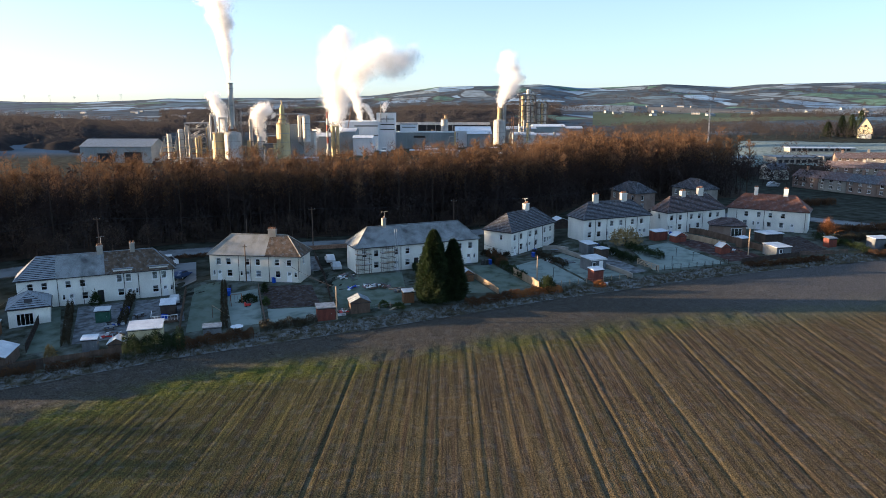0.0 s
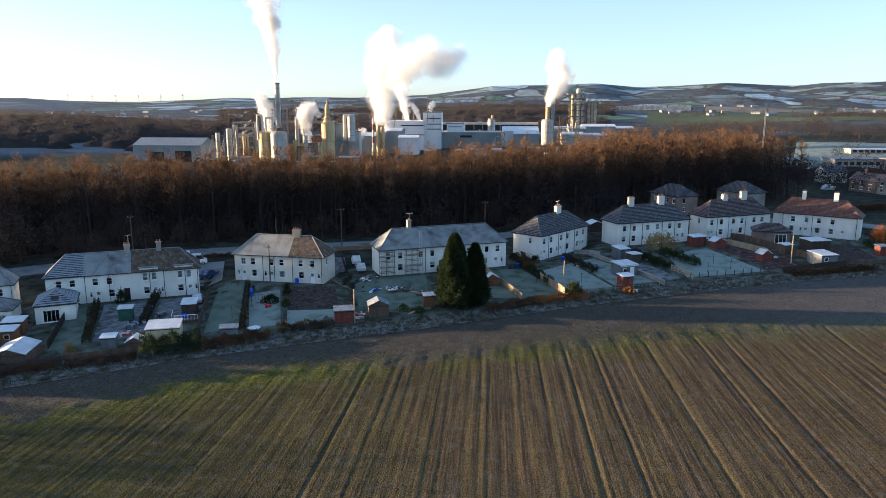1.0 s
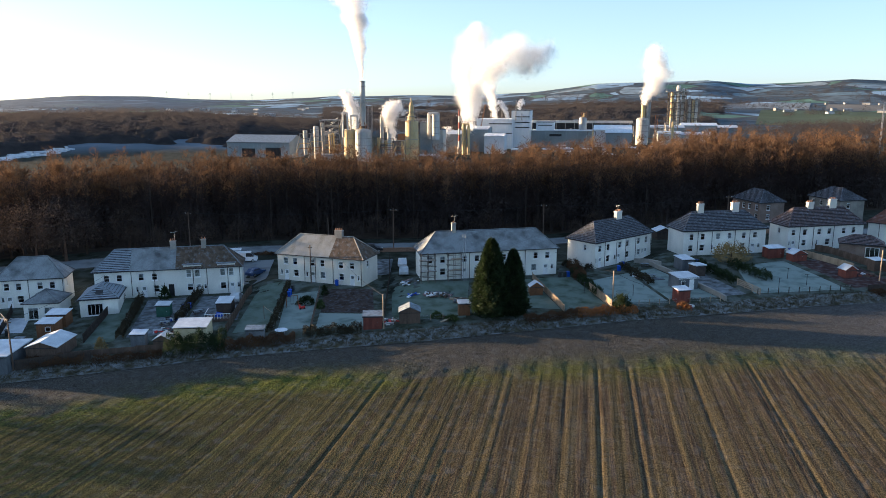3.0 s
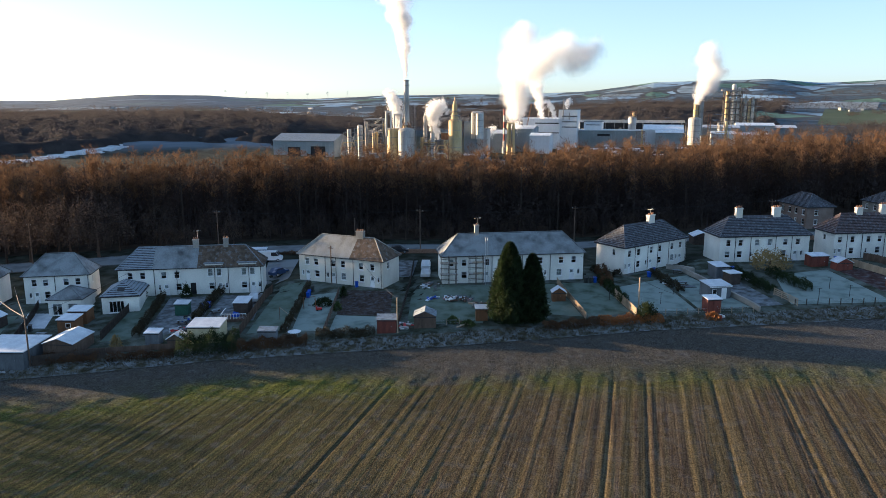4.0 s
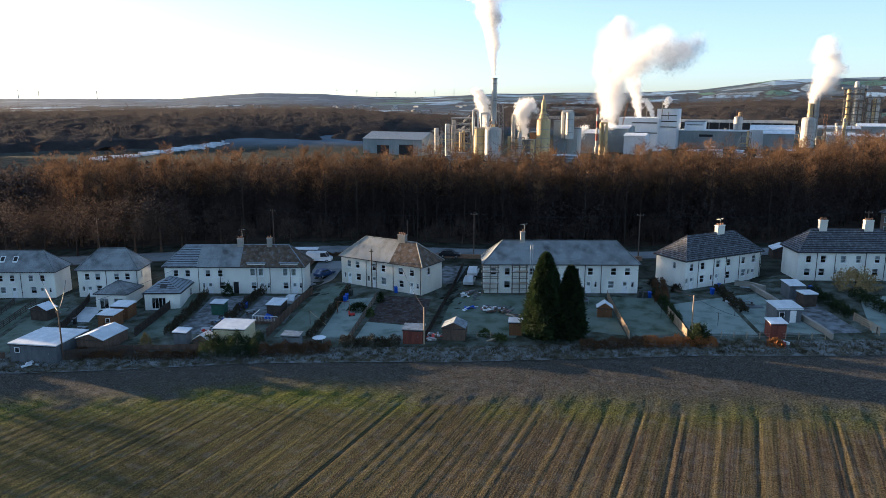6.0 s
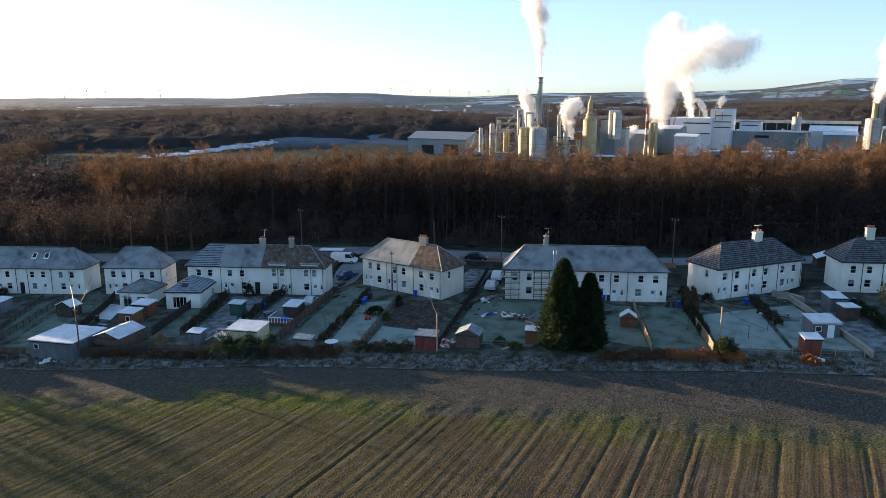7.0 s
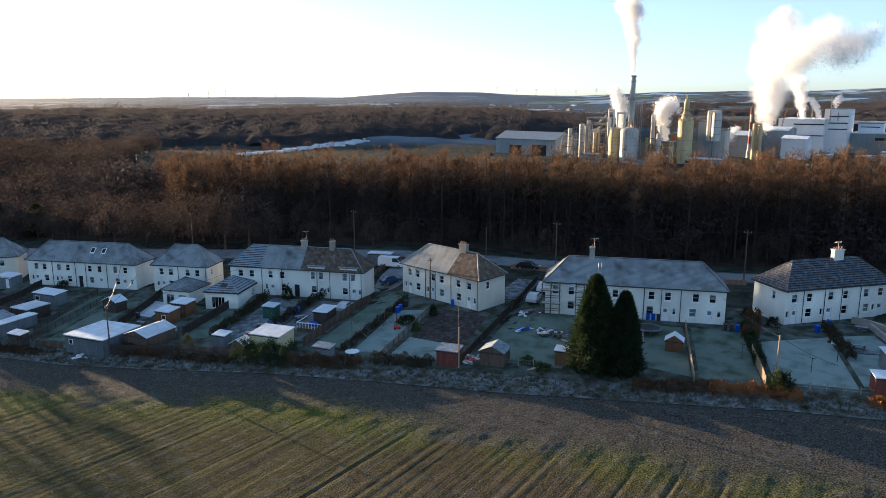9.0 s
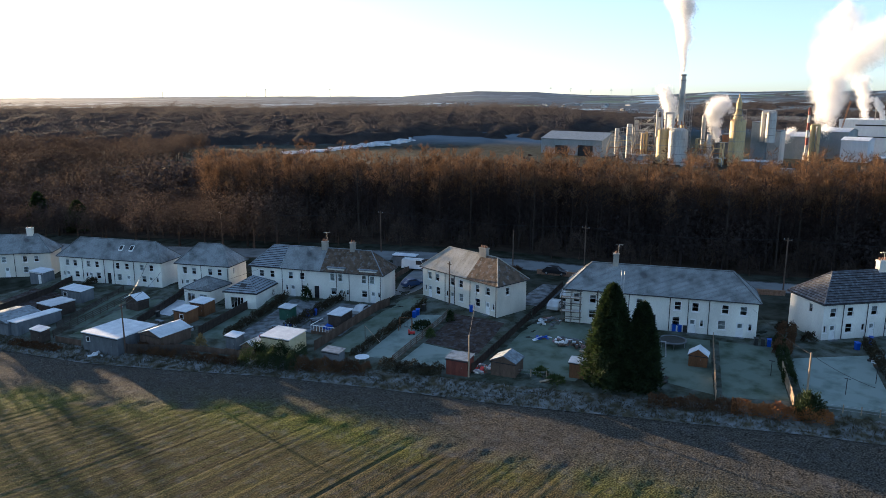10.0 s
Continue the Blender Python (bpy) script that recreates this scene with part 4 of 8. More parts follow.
house("h7", "white house under a sunlit red tiled roof with two chimneys", HARL, [ROOF_RED], (0.24, 0.40, 0.545, 0.70), [(0.23, "w"), (0.34, "n"), (0.40, "d"), (0.535, "w"), (0.69, "w"), (0.82, "d")],
      chims=[(6.2, 0.8, 1.5, 2), (13.0, 1.0, 1.5, 3)], ends=[("r", 0.4, 3.2, 0.8, 1.2)], pipes=(0.12, 0.47, 0.97))
house("h0", "small white harled house with a low extension and frosted roof", HARL, [ROOF_FROST], (0.15, 0.325, 0.64, 0.82), [(0.08, "n"), (0.18, "d"), (0.34, "w")], ends=[("r", 0.3, 3.2, 0.5, 1.2)], pipes=(0.47, 0.98))
house("g", "long white harled house with roof windows under frosted slates", HARL, [ROOF_FROST], (0.08, 0.157, 0.293, 0.376, 0.58, 0.67, 0.815, 0.904), [(0.04, "n"), (0.08, "d"), (0.17, "w"), (0.27, "n"), (0.31, "d"), (0.387, "w"), (0.49, "a"), (0.593, "w"), (0.68, "d"), (0.83, "w"), (0.895, "d"), (0.957, "n")],
      pipes=(0.235, 0.45, 0.545, 0.74))
house("f", "cream harled house with one white chimney at the row's end", HARL_CREAM, [ROOF_FROST], (0.30, 0.42, 0.68, 0.82), [(0.3, "w"), (0.45, "d"), (0.68, "w"), (0.86, "n")], chims=[(11.5, 1.2, 1.3, 2)], pipes=(0.55,))
K_UP = (0.15, 0.40, 0.62, 0.87)
K_LOW = [(0.15, "w"), (0.40, "n"), (0.62, "d"), (0.87, "w")]
house("k1", "dark brown roughcast house with a slate hipped roof", HARL_BROWN, [ROOF_TILE], K_UP, K_LOW, ends=[("r", 0.35, z, 1.0, 1.3) for z in (0.9, 3.1)], rise=2.7, group="houses behind the road")
house("k2", "grey roughcast house with a slate hipped roof", HARL_GREY, [ROOF_TILE], K_UP, K_LOW, ends=[("r", 0.35, z, 1.0, 1.3) for z in (0.9, 3.1)], rise=2.7, group="houses behind the road")


# ---- trees and scrub ----
def unit(v):
    return v / np.maximum(np.linalg.norm(v, axis=-1, keepdims=True), 1e-9)


def slivers(base, vec, width, rng):
    """Thin triangles from base along vec."""
    side = unit(np.cross(vec, rng.normal(size=vec.shape))) * (np.asarray(width)[..., None] / 2 if np.ndim(width) else width / 2)
    return np.stack([base - side, base + side, base + vec], axis=-2).reshape(-1, 3, 3)


def larch(rng, h, n=84, k=15):
    """Bare larch: whorled limbs, each with fine hanging twigs."""
    z = h * (0.26 + 0.72 * rng.random(n) ** 0.85)
    f = z / h
    ln = h * (0.03 + 0.165 * np.clip(1.05 - f, 0, 1) ** 0.75) * (0.7 + 0.6 * rng.random(n))
    w = rng.random(n) * 2 * math.pi
    d = np.stack([np.cos(w), np.sin(w), 0.28 + 0.3 * rng.random(n)], -1)
    b = np.stack([np.zeros(n), np.zeros(n), z], -1)
    limbs = slivers(b, d * ln[:, None], 0.10, rng)
    t = 0.25 + 0.75 * rng.random((n, k))
    tb = b[:, None] + d[:, None] * (ln[:, None] * t)[..., None]
    tv = rng.normal(size=(n, k, 3)) * 0.36 + d[:, None] * 0.30 + np.array([0, 0, 0.55])
    tv = unit(tv) * (0.5 + 0.8 * rng.random((n, k, 1)))
    return np.concatenate([limbs, slivers(tb.reshape(-1, 3), tv.reshape(-1, 3), 0.065, rng)])


def bare_crown(rng, h, r, n=220, width=0.13, size=1.0):
    """Bare rounded crown: upswept twigs over an uneven shell, with limbs beneath."""
    m = n // 6
    w, e = rng.random(n) * 2 * math.pi, rng.random(n) ** 0.7 * math.pi / 2 * 1.05
    lump = 0.8 + 0.2 * np.sin(3 * w + rng.random() * 6) * np.cos(2 * e) + 0.12 * rng.normal(size=n)
    q = np.stack([r * np.cos(w) * np.cos(e), r * np.sin(w) * np.cos(e), 0.6 * h * np.sin(e)], -1) * (lump * (0.55 + 0.45 * rng.random(n) ** 0.4))[:, None]
    q[:, 2] += 0.36 * h
    v = unit(unit(q - np.array([0, 0, 0.2 * h])) + 0.55 * rng.normal(size=(n, 3)) + np.array([0, 0, 0.45])) * (size * (0.8 + rng.random((n, 1))))
    b = np.tile(np.array([0.0, 0, 0.22 * h]), (m, 1))
    return np.concatenate([slivers(q, v, width, rng), slivers(b, q[:m] - b, 0.2, rng)])


def trunk_mb(h, r, n=5):
    return Mb().tube((0, 0, -0.4), (0.1, 0.05, h * 0.5), r, r * 0.62, n).tube((0.1, 0.05, h * 0.5), (0.0, 0.0, h * 0.97), r * 0.62, 0.03, n)


def trunk_tris(h, r, n=4):
    out = []
    for i in range(n):
        a0, a1 = 2 * math.pi * i / n, 2 * math.pi * (i + 1) / n
        out.append([(r * math.cos(a0), r * math.sin(a0), 0), (r * math.cos(a1), r * math.sin(a1), 0), (0, 0, h)])
    return np.array(out)


def canopy(h, r, n, size):
    """Rounded bare crown seen from far off: sprays of twigs over a lumpy dome that reaches low."""
    w, e = rng.random(n) * 2 * math.pi, np.arcsin(rng.random(n) * 1.15 - 0.15)
    lump = 1 + 0.16 * np.sin(3 * w + rng.random() * 6) + 0.10 * np.sin(5 * e + 4 * w) + 0.08 * rng.normal(size=n)
    rr = lump * (0.62 + 0.38 * rng.random(n) ** 0.4)
    q = np.stack([r * np.cos(w) * np.cos(e) * rr, r * np.sin(w) * np.cos(e) * rr, 0.38 * h + 0.62 * h * np.sin(e) * rr], -1)
    s = size * (0.45 + rng.random((n, 1)))
    a, b = unit(rng.normal(size=(n, 3))) * s, unit(rng.normal(size=(n, 3))) * s * 0.6
    return np.concatenate([np.stack([q - a * 0.5, q + a * 0.5, q + b], 1), trunk_tris(h * 0.5, 0.3, 3)])


def canopy_sheet(name, pts, rads, tops, az0, az1, r0, r1, na, nr, mat, label):
    """The closed crowns of a far bare wood: one lumpy sheet of domes, with a gap wherever no tree stands."""
    A_, R_ = np.meshgrid(np.radians(np.linspace(az0, az1, na)), np.linspace(r0, r1, nr))
    X, Y = -R_ * np.sin(A_), R_ * np.cos(A_)
    H = np.full(X.shape, -3.0)
    da, dr = radians(az1 - az0) / (na - 1), (r1 - r0) / (nr - 1)
    for (x, y), rad, top in zip(pts, rads, tops):
        r, a = math.hypot(x, y), math.atan2(-x, y)
        i, j, ki, kj = int((r - r0) / dr), int((a - radians(az0)) / da), int(rad * 2.2 / dr) + 2, int(rad * 2.2 / (r * da)) + 2
        win = np.s_[max(0, i - ki):i + ki, max(0, j - kj):j + kj]
        d2 = ((X[win] - x) ** 2 + (Y[win] - y) ** 2) / rad ** 2
        H[win] = np.maximum(H[win], top * (1 - 0.10 * d2) - 1.2 * np.maximum(d2 - 2.2, 0))
    H = (H + np.roll(H, 1, 0) + np.roll(H, -1, 0) + np.roll(H, 1, 1) + np.roll(H, -1, 1)) / 5  # soft edges
    H = H + 0.22 * rng.normal(size=H.shape) * (H > 0)
    solo(name, grid_mesh(name, X, Y, ground(X, Y) + np.maximum(H, -3.0)), mat, label, "wood", kind="stuff")


def scattered(models, places, zs, rng, lo=0.85, hi=1.15):
    """Joins turned and scaled copies of triangle models at the places."""
    out = []
    for (x, y), z in zip(places, zs):
        m = models[rng.integers(len(models))]
        s, w = lo + (hi - lo) * rng.random(), rng.random() * 2 * math.pi
        c, sn = math.cos(w) * s, math.sin(w) * s
        R = np.array([[c, -sn, 0], [sn, c, 0], [0, 0, s]])
        out.append(m @ R.T + np.array([x, y, z]))
    return np.concatenate(out)


rng = np.random.default_rng(7)
WFX = [-330, -210, -150, -100, -60, -37, 5, 30, 42, 100]
WFY = [66, 109, 131, 151, 169, 175, 187, 197, 219, 236]
WDX, WDY = [-330, -60, -15, 30, 60, 100], [44, 40, 40, 66, 92, 74]


def belt_places(n, x0, x1):
    xs = x0 + (x1 - x0) * rng.random(n * 3)
    v = rng.random(n * 3)
    y = np.interp(xs, WFX, WFY) + v * np.interp(xs, WDX, WDY)
    keep, cell = [], set()
    for i in range(n * 3):
        c = (int(xs[i] // 2.7), int(y[i] // 2.7))
        if c not in cell and xs[i] > -124 - 1.1 * (y[i] - np.interp(xs[i], WFX, WFY)):
            cell.add(c)
            keep.append((v[i], xs[i], y[i]))
        if len(keep) == n:
            break
    return sorted(keep)


larch_models = []
for i, h in enumerate((15.0, 16.3, 17.2, 18.0, 18.8, 16.8)):
    V = larch(rng, h)
    t = thing("larch_tree", "tall bare orange-brown larch in the shelter belt", "tree", at(0, 300, 0), "trees of the belt")
    part("trunk", trunk_mb(h, 0.19), BARK, t)
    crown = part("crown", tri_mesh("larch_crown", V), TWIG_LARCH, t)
    # sprays below a ragged height are coloured dark for the belt's shade
    crown.data.materials.append(TWIG_SHADED)
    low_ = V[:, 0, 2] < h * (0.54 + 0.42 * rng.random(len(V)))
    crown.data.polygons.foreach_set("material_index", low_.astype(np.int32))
    larch_models.append((t, V, h))
belt = belt_places(1000, -178, 100)
tall = lambda x: 1.03 + 0.03 * sstep(-30, 60, x) - 0.07 * sstep(-120, -200, x)
used = set()
near_n = 280
for j, (v, x, y) in enumerate(belt[:near_n]):
    i = int(rng.integers(len(larch_models)))
    s = float(tall(x)) * (0.82 + 0.3 * rng.random())
    m = at(x, y, rng.random() * 360) @ Matrix.Scale(s, 4)
    src = larch_models[i][0]
    if i not in used:
        used.add(i)
        src.matrix_world = m
    else:
        c = copy_thing(src, m @ Matrix.Diagonal((1 / src.scale[0], 1 / src.scale[1], 1 / src.scale[2], 1)))
far_belt = [(x, y) for v, x, y in belt[near_n:]]
models = [np.concatenate([V[rng.permutation(len(V))[: int(len(V) * 0.31)]], trunk_tris(h, 0.2)]) for _, V, h in larch_models]
V = []
for x, y in far_belt:
    s = float(tall(x))
    V.append(scattered(models, [(x, y)], [gz(x, y) - 0.2], rng, 0.82 * s, 1.12 * s))
V = np.concatenate(V)
# same split by height: lower triangles take the shade-dark tone
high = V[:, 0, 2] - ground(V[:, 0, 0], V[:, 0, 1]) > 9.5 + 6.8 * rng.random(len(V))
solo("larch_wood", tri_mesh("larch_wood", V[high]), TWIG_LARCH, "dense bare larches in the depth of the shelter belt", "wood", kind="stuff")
solo("larch_limbs", tri_mesh("larch_limbs", V[~high]), TWIG_SHADED, "lower limbs and trunks darkened for shade in the depth of the belt", "wood", kind="stuff")

# undergrowth and dark leaf litter beneath the belt
low = [canopy(h, r, 235, 0.5) for h, r in ((7.0, 2.8), (9.0, 3.2), (11.0, 3.4))]
pts = []
while len(pts) < 980:
    x = rng.uniform(-230, 100) if len(pts) < 740 else rng.uniform(-20, 100)
    pts.append((x, float(np.interp(x, WFX, WFY)) - 1 + rng.random() ** 1.3 * float(np.interp(x, WDX, WDY))))
P = np.array(pts)
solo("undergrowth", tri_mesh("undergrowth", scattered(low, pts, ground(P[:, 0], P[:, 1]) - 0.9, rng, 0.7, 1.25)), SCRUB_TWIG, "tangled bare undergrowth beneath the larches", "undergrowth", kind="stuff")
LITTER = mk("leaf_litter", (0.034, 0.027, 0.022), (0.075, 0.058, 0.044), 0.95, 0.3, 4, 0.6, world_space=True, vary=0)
U, W = np.meshgrid(np.linspace(-330, 104, 180), np.linspace(0, 1, 24))
LY = np.interp(U, WFX, WFY) - 2.5 + W * (np.interp(U, WDX, WDY) + 4)
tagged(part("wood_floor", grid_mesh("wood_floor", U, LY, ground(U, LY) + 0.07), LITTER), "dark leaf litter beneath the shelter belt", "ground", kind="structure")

# rounded scrub along the road's far side, in front of the larches
scrub = []
for i, (h, r) in enumerate(((7.5, 3.4), (9.0, 4.2), (6.0, 3.0))):
    t = thing("scrub_tree", "bare grey-brown rounded scrub tree beside the road", "tree", at(0, 300, 0), "scrub along the road")
    part("trunk", trunk_mb(h * 0.6, 0.16), BARK, t)
    part("crown", tri_mesh("scrub_crown", canopy(h, r, 2100, 0.27)), TWIG_BROWN, t)
    scrub.append(t)
k = 0
for x in np.arange(-235, 28, 4.6):
    x = float(x + rng.normal() * 1.0)
    y = float(np.interp(x, WFX, WFY)) - 3.0 + rng.normal() * 1.6
    s = (0.62 + 0.5 * rng.random()) * (1.0 if x < -70 else 0.72)
    m = at(x, y, rng.random() * 360) @ Matrix.Scale(s, 4)
    if k < 3:
        scrub[k].matrix_world = m
    else:
        src = scrub[k % 3]
        copy_thing(src, m @ Matrix.Diagonal((1 / src.scale[0], 1 / src.scale[1], 1 / src.scale[2], 1)))
    k += 1

# taller rounded trees that stand out of the scrub
for x, y, top in ((-131.4, 129.5, 10.6), (-115.0, 135.0, 10.8), (-110.4, 137.0, 12.4), (-103.0, 140.5, 13.0), (-98.2, 143.5, 13.5), (-123.0, 133.0, 9.8), (-106.5, 141.0, 12.0)):
    src = scrub[1]
    h_ = (top - gz(x, y)) / 9.2
    copy_thing(src, at(x, y, rng.random() * 360) @ Matrix.Scale(h_, 4) @ Matrix.Diagonal((1 / src.scale[0], 1 / src.scale[1], 1 / src.scale[2], 1)))

# the wide bare wood on the rise beyond, and rough woodland to the left
far_models = [canopy(h, r, 46, 1.5) for h, r in ((11, 5.2), (12.5, 6.0), (10, 4.8))]
wide = [canopy(h, r, 100, 1.0) for h, r in ((11, 5.0), (12.5, 5.8), (10, 4.6), (13.5, 6.2))]
rough = [canopy(h, r, 190, 0.95) for h, r in ((11, 5.0), (12.5, 5.8), (10, 4.6), (13.5, 6.2))]


def wood(name, n, az0, az1, r0, r1, label, lo=0.8, hi=1.2, keep=lambda x, y: True, mods=wide, mat=FAR_TWIG, closed=None):
    pts = []
    while len(pts) < n:
        w, r = radians(az0 + (az1 - az0) * rng.random()), math.sqrt(r0 * r0 + (r1 * r1 - r0 * r0) * rng.random())
        x, y = -r * math.sin(w), r * math.cos(w)
        if keep(x, y):
            pts.append((x, y))
    P = np.array(pts)
    if closed:
        k = rng.uniform(lo, hi, n)
        canopy_sheet(name, pts, 4.2 * k, 5.4 * k ** 0.7, az0 - 0.5, az1 + 0.5, r0 - 8, r1 + 8, *closed, mat, label)
    solo(name if not closed else "loose_sprays", tri_mesh(name, scattered(mods, pts, ground(P[:, 0], P[:, 1]) - 0.5, rng, lo, hi)), mat, label, "wood", kind="stuff")


thin = [canopy(h, r, 64, 0.8) for h, r in ((11, 4.6), (11.8, 5.0), (10.4, 4.2))]
thin2 = [canopy(h, r, 42, 1.1) for h, r in ((11, 5.0), (12, 5.6), (10.4, 4.6))]
wood("far_wood", 3700, 21, 82, 500, 1050, "wide bare brown wood on rising ground", mods=thin, closed=(200, 90), keep=lambda x, y: not (x > -330 and y < 470) and (math.degrees(math.atan2(-x, y)) > 26 or math.hypot(x, y) > 640))
wood("rough_wood", 900, 52, 88, 225, 480, "rough bare brown woodland", 0.6, 1.0, mods=rough, mat=TWIG_BROWN, keep=lambda x, y: y > np.interp(x, WFX, WFY) + 30 or x < -235 and y > np.interp(x, WFX, WFY) + 4)
left_scrub = [canopy(h, r, 210, 0.62) for h, r in ((7.5, 3.4), (8.6, 3.9), (6.6, 3.1))]
pts = []
while len(pts) < 560:
    x, d = rng.uniform(-300, -110), rng.uniform(1, 75)
    y = float(np.interp(x, WFX, WFY)) + d
    if x < -118 - 1.1 * min(d, 50):
        pts.append((x, y))
P = np.array(pts)
solo("left_scrub", tri_mesh("left_scrub", scattered(left_scrub, pts, ground(P[:, 0], P[:, 1]) - 0.4, rng, 0.75, 1.15)), TWIG_BROWN, "low bare brown scrub beyond the end of the larches", "wood", kind="stuff")
wood("hill_wood", 3000, -9, 21, 800, 2400, "dark bare wood on the far slope", 0.8, 1.4, keep=lambda x, y: wave(x, y, 0.004, 1.7) > -0.35 and not (12 < math.degrees(math.atan2(-x, y)) < 17 and 1040 < math.hypot(x, y) < 1260), mods=thin2, closed=(130, 130))
wood("hedgerow_wood", 900, -45, -13, 520, 1300, "bare hedgerow trees and copses", 0.5, 0.95, keep=lambda x, y: wave(x, y, 0.011, 0.6) > 0.32)
wood("works_scrub", 700, -20, 22, 640, 900, "bare brown scrub behind the works", 0.6, 0.95, keep=lambda x, y: wave(x, y, 0.02, 0.3) > -0.2)


wood("slope_copses", 1300, -44, 16, 1300, 3300, "dark hedgerows and copses on the far slopes", 0.8, 1.5, keep=lambda x, y: abs(wave(x, y * 0.6, 0.0065, 2.4)) < 0.06 or wave(x, y, 0.008, 4.0) > 0.5, mods=far_models)
wood("estate_wood", 520, -37, -15, 575, 740, "dark bare wood behind the estate", 0.5, 0.95)
wood("side_wood", 170, -19.5, -9, 310, 420, "bare brown wood beside the estate", 0.8, 1.1, mods=rough, mat=TWIG_BROWN)
back = [canopy(h, r, 70, 1.5) for h, r in ((9.5, 3.8), (11.5, 4.4), (13.0, 4.8))]
pts = []
while len(pts) < 850:
    x = rng.uniform(-215, 60)
    pts.append((x, float(np.interp(x, WFX, WFY)) + float(np.interp(x, WDX, WDY)) + rng.random() * 45 - 4))
P = np.array(pts)
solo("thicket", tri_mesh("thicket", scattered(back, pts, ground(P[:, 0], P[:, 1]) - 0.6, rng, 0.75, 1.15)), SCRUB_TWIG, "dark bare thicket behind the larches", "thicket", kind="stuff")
wood("lane_scrub", 90, -28, -19, 230, 345, "dark bare scrub beside the lane", 0.4, 0.75, keep=lambda x, y: y > 215 and x > 92 and y > 300 - (x - 92) * 1.2, mods=rough, mat=SCRUB_TWIG)
wood("estate_trees", 34, -36, -24, 262, 480, "bare garden trees among the estate houses", 0.35, 0.6, keep=lambda x, y: y > 200 and x > 120, mods=rough, mat=TWIG_BROWN)
pts = [(-166 + rng.normal() * 3, 60 + 2.6 * i + rng.normal()) for i in range(12)]
solo("field_end_trees", tri_mesh("field_end_trees", scattered(rough, pts, [gz(*p) - 0.4 for p in pts], rng, 0.95, 1.35)), TWIG_BROWN, "bare trees at the field's far end", "wood", kind="stuff")


def leafy(rng, n, shape, size, width):
    """Small leaf sprays on a shape given by points and their outward ways."""
    q, out = shape(n)
    v = unit(out + 0.6 * rng.normal(size=(n, 3)) + np.array([0, 0, 0.15])) * (size * (0.6 + 0.8 * rng.random((n, 1))))
    return slivers(q, v, width, rng)


def conifer(x, y, h, r, label, n=20000):
    t = thing("conifer", label, "tree", at(x, y), "conifers by the field")
    part("trunk", trunk_mb(h * 0.9, 0.28, 7), BARK, t)

    def shape(n):
        f = rng.random(n) ** 0.75
        w = rng.random(n) * 2 * math.pi
        prof = np.where(f < 0.12, 0.72 + 2.3 * f, np.clip(1.0 - (f - 0.12) / 0.88, 0, 1) ** 0.62)
        tier = (f * h * 0.95 + 0.8 * np.sin(3 * w + 1) + 0.5 * np.sin(7 * w)) % 1.0
        lump = 1 + 0.13 * np.sin(5 * w + 9 * f) + 0.10 * np.sin(9 * w - 23 * f) + 0.16 * (0.5 - tier) + 0.09 * rng.normal(size=n)
        rr = r * prof * lump * (0.72 + 0.28 * rng.random(n) ** 0.5)
        q = np.stack([rr * np.cos(w), rr * np.sin(w), 0.15 + f * (h - 0.3)], -1)
        return q, unit(np.stack([np.cos(w), np.sin(w), np.full(n, 0.35)], -1))

    part("crown", tri_mesh("conifer_crown", leafy(rng, n, shape, 0.48 if h < 13 and x > -100 and y < 200 else 0.62, 0.17)), LEAF_DARK, t)
    part("inner_foliage", Mb().tube((0, 0, 0.3), (0, 0, h * 0.12), r * 0.55, r * 0.74, 12).tube((0, 0, h * 0.12), (0, 0, h * 0.86), r * 0.74, 0.05, 12), LEAF_DARK, t)


conifer(-1.6, 121.4, 12.7, 3.0, "tall dense dark green conifer at the garden's end")
conifer(1.75, 122.6, 10.7, 2.25, "slimmer dark green conifer beside a taller one")
for x, y, h in ((-185, 124, 10), (-166, 127, 8.5)):
    conifer(x, y, h, 3.2, "dark evergreen among the bare trees beside the road")


def hedge(p, q, w, h, mat, label, density=165, name="hedge"):
    """A clipped or ragged hedge along a line."""
    p, q = np.array(p, float), np.array(q, float)
    L = float(np.linalg.norm(q - p))
    n = int(density * L * (h + w))

    def shape(n):
        s, w0 = rng.random(n), rng.random(n) * math.pi
        lump = 1 + 0.18 * np.sin(s * L * 1.7) + 0.12 * np.sin(s * L * 4.1 + 1) + 0.07 * rng.normal(size=n)
        u, z = np.cos(w0), np.sin(w0) ** 0.45
        d = (q - p) / max(L, 1e-6)
        c = p + (q - p) * s[:, None]
        a = np.sign(u) * np.abs(u) ** 0.5 * w / 2 * lump * (0.7 + 0.3 * rng.random(n))
        xy = c + np.stack([-d[1] * a, d[0] * a], -1)
        zz = np.asarray(ground(xy[:, 0], xy[:, 1])) + z * 0.82 * h * lump * (0.25 + 0.75 * rng.random(n) ** 0.5)
        o = np.stack([-d[1] * u, d[0] * u, 0.4 + z], -1)
        return np.concatenate([xy, zz[:, None]], 1), unit(o)

    return solo(name, tri_mesh(name, leafy(rng, n, shape, 0.19, 0.10)), mat, label, "hedge", group="garden hedges")


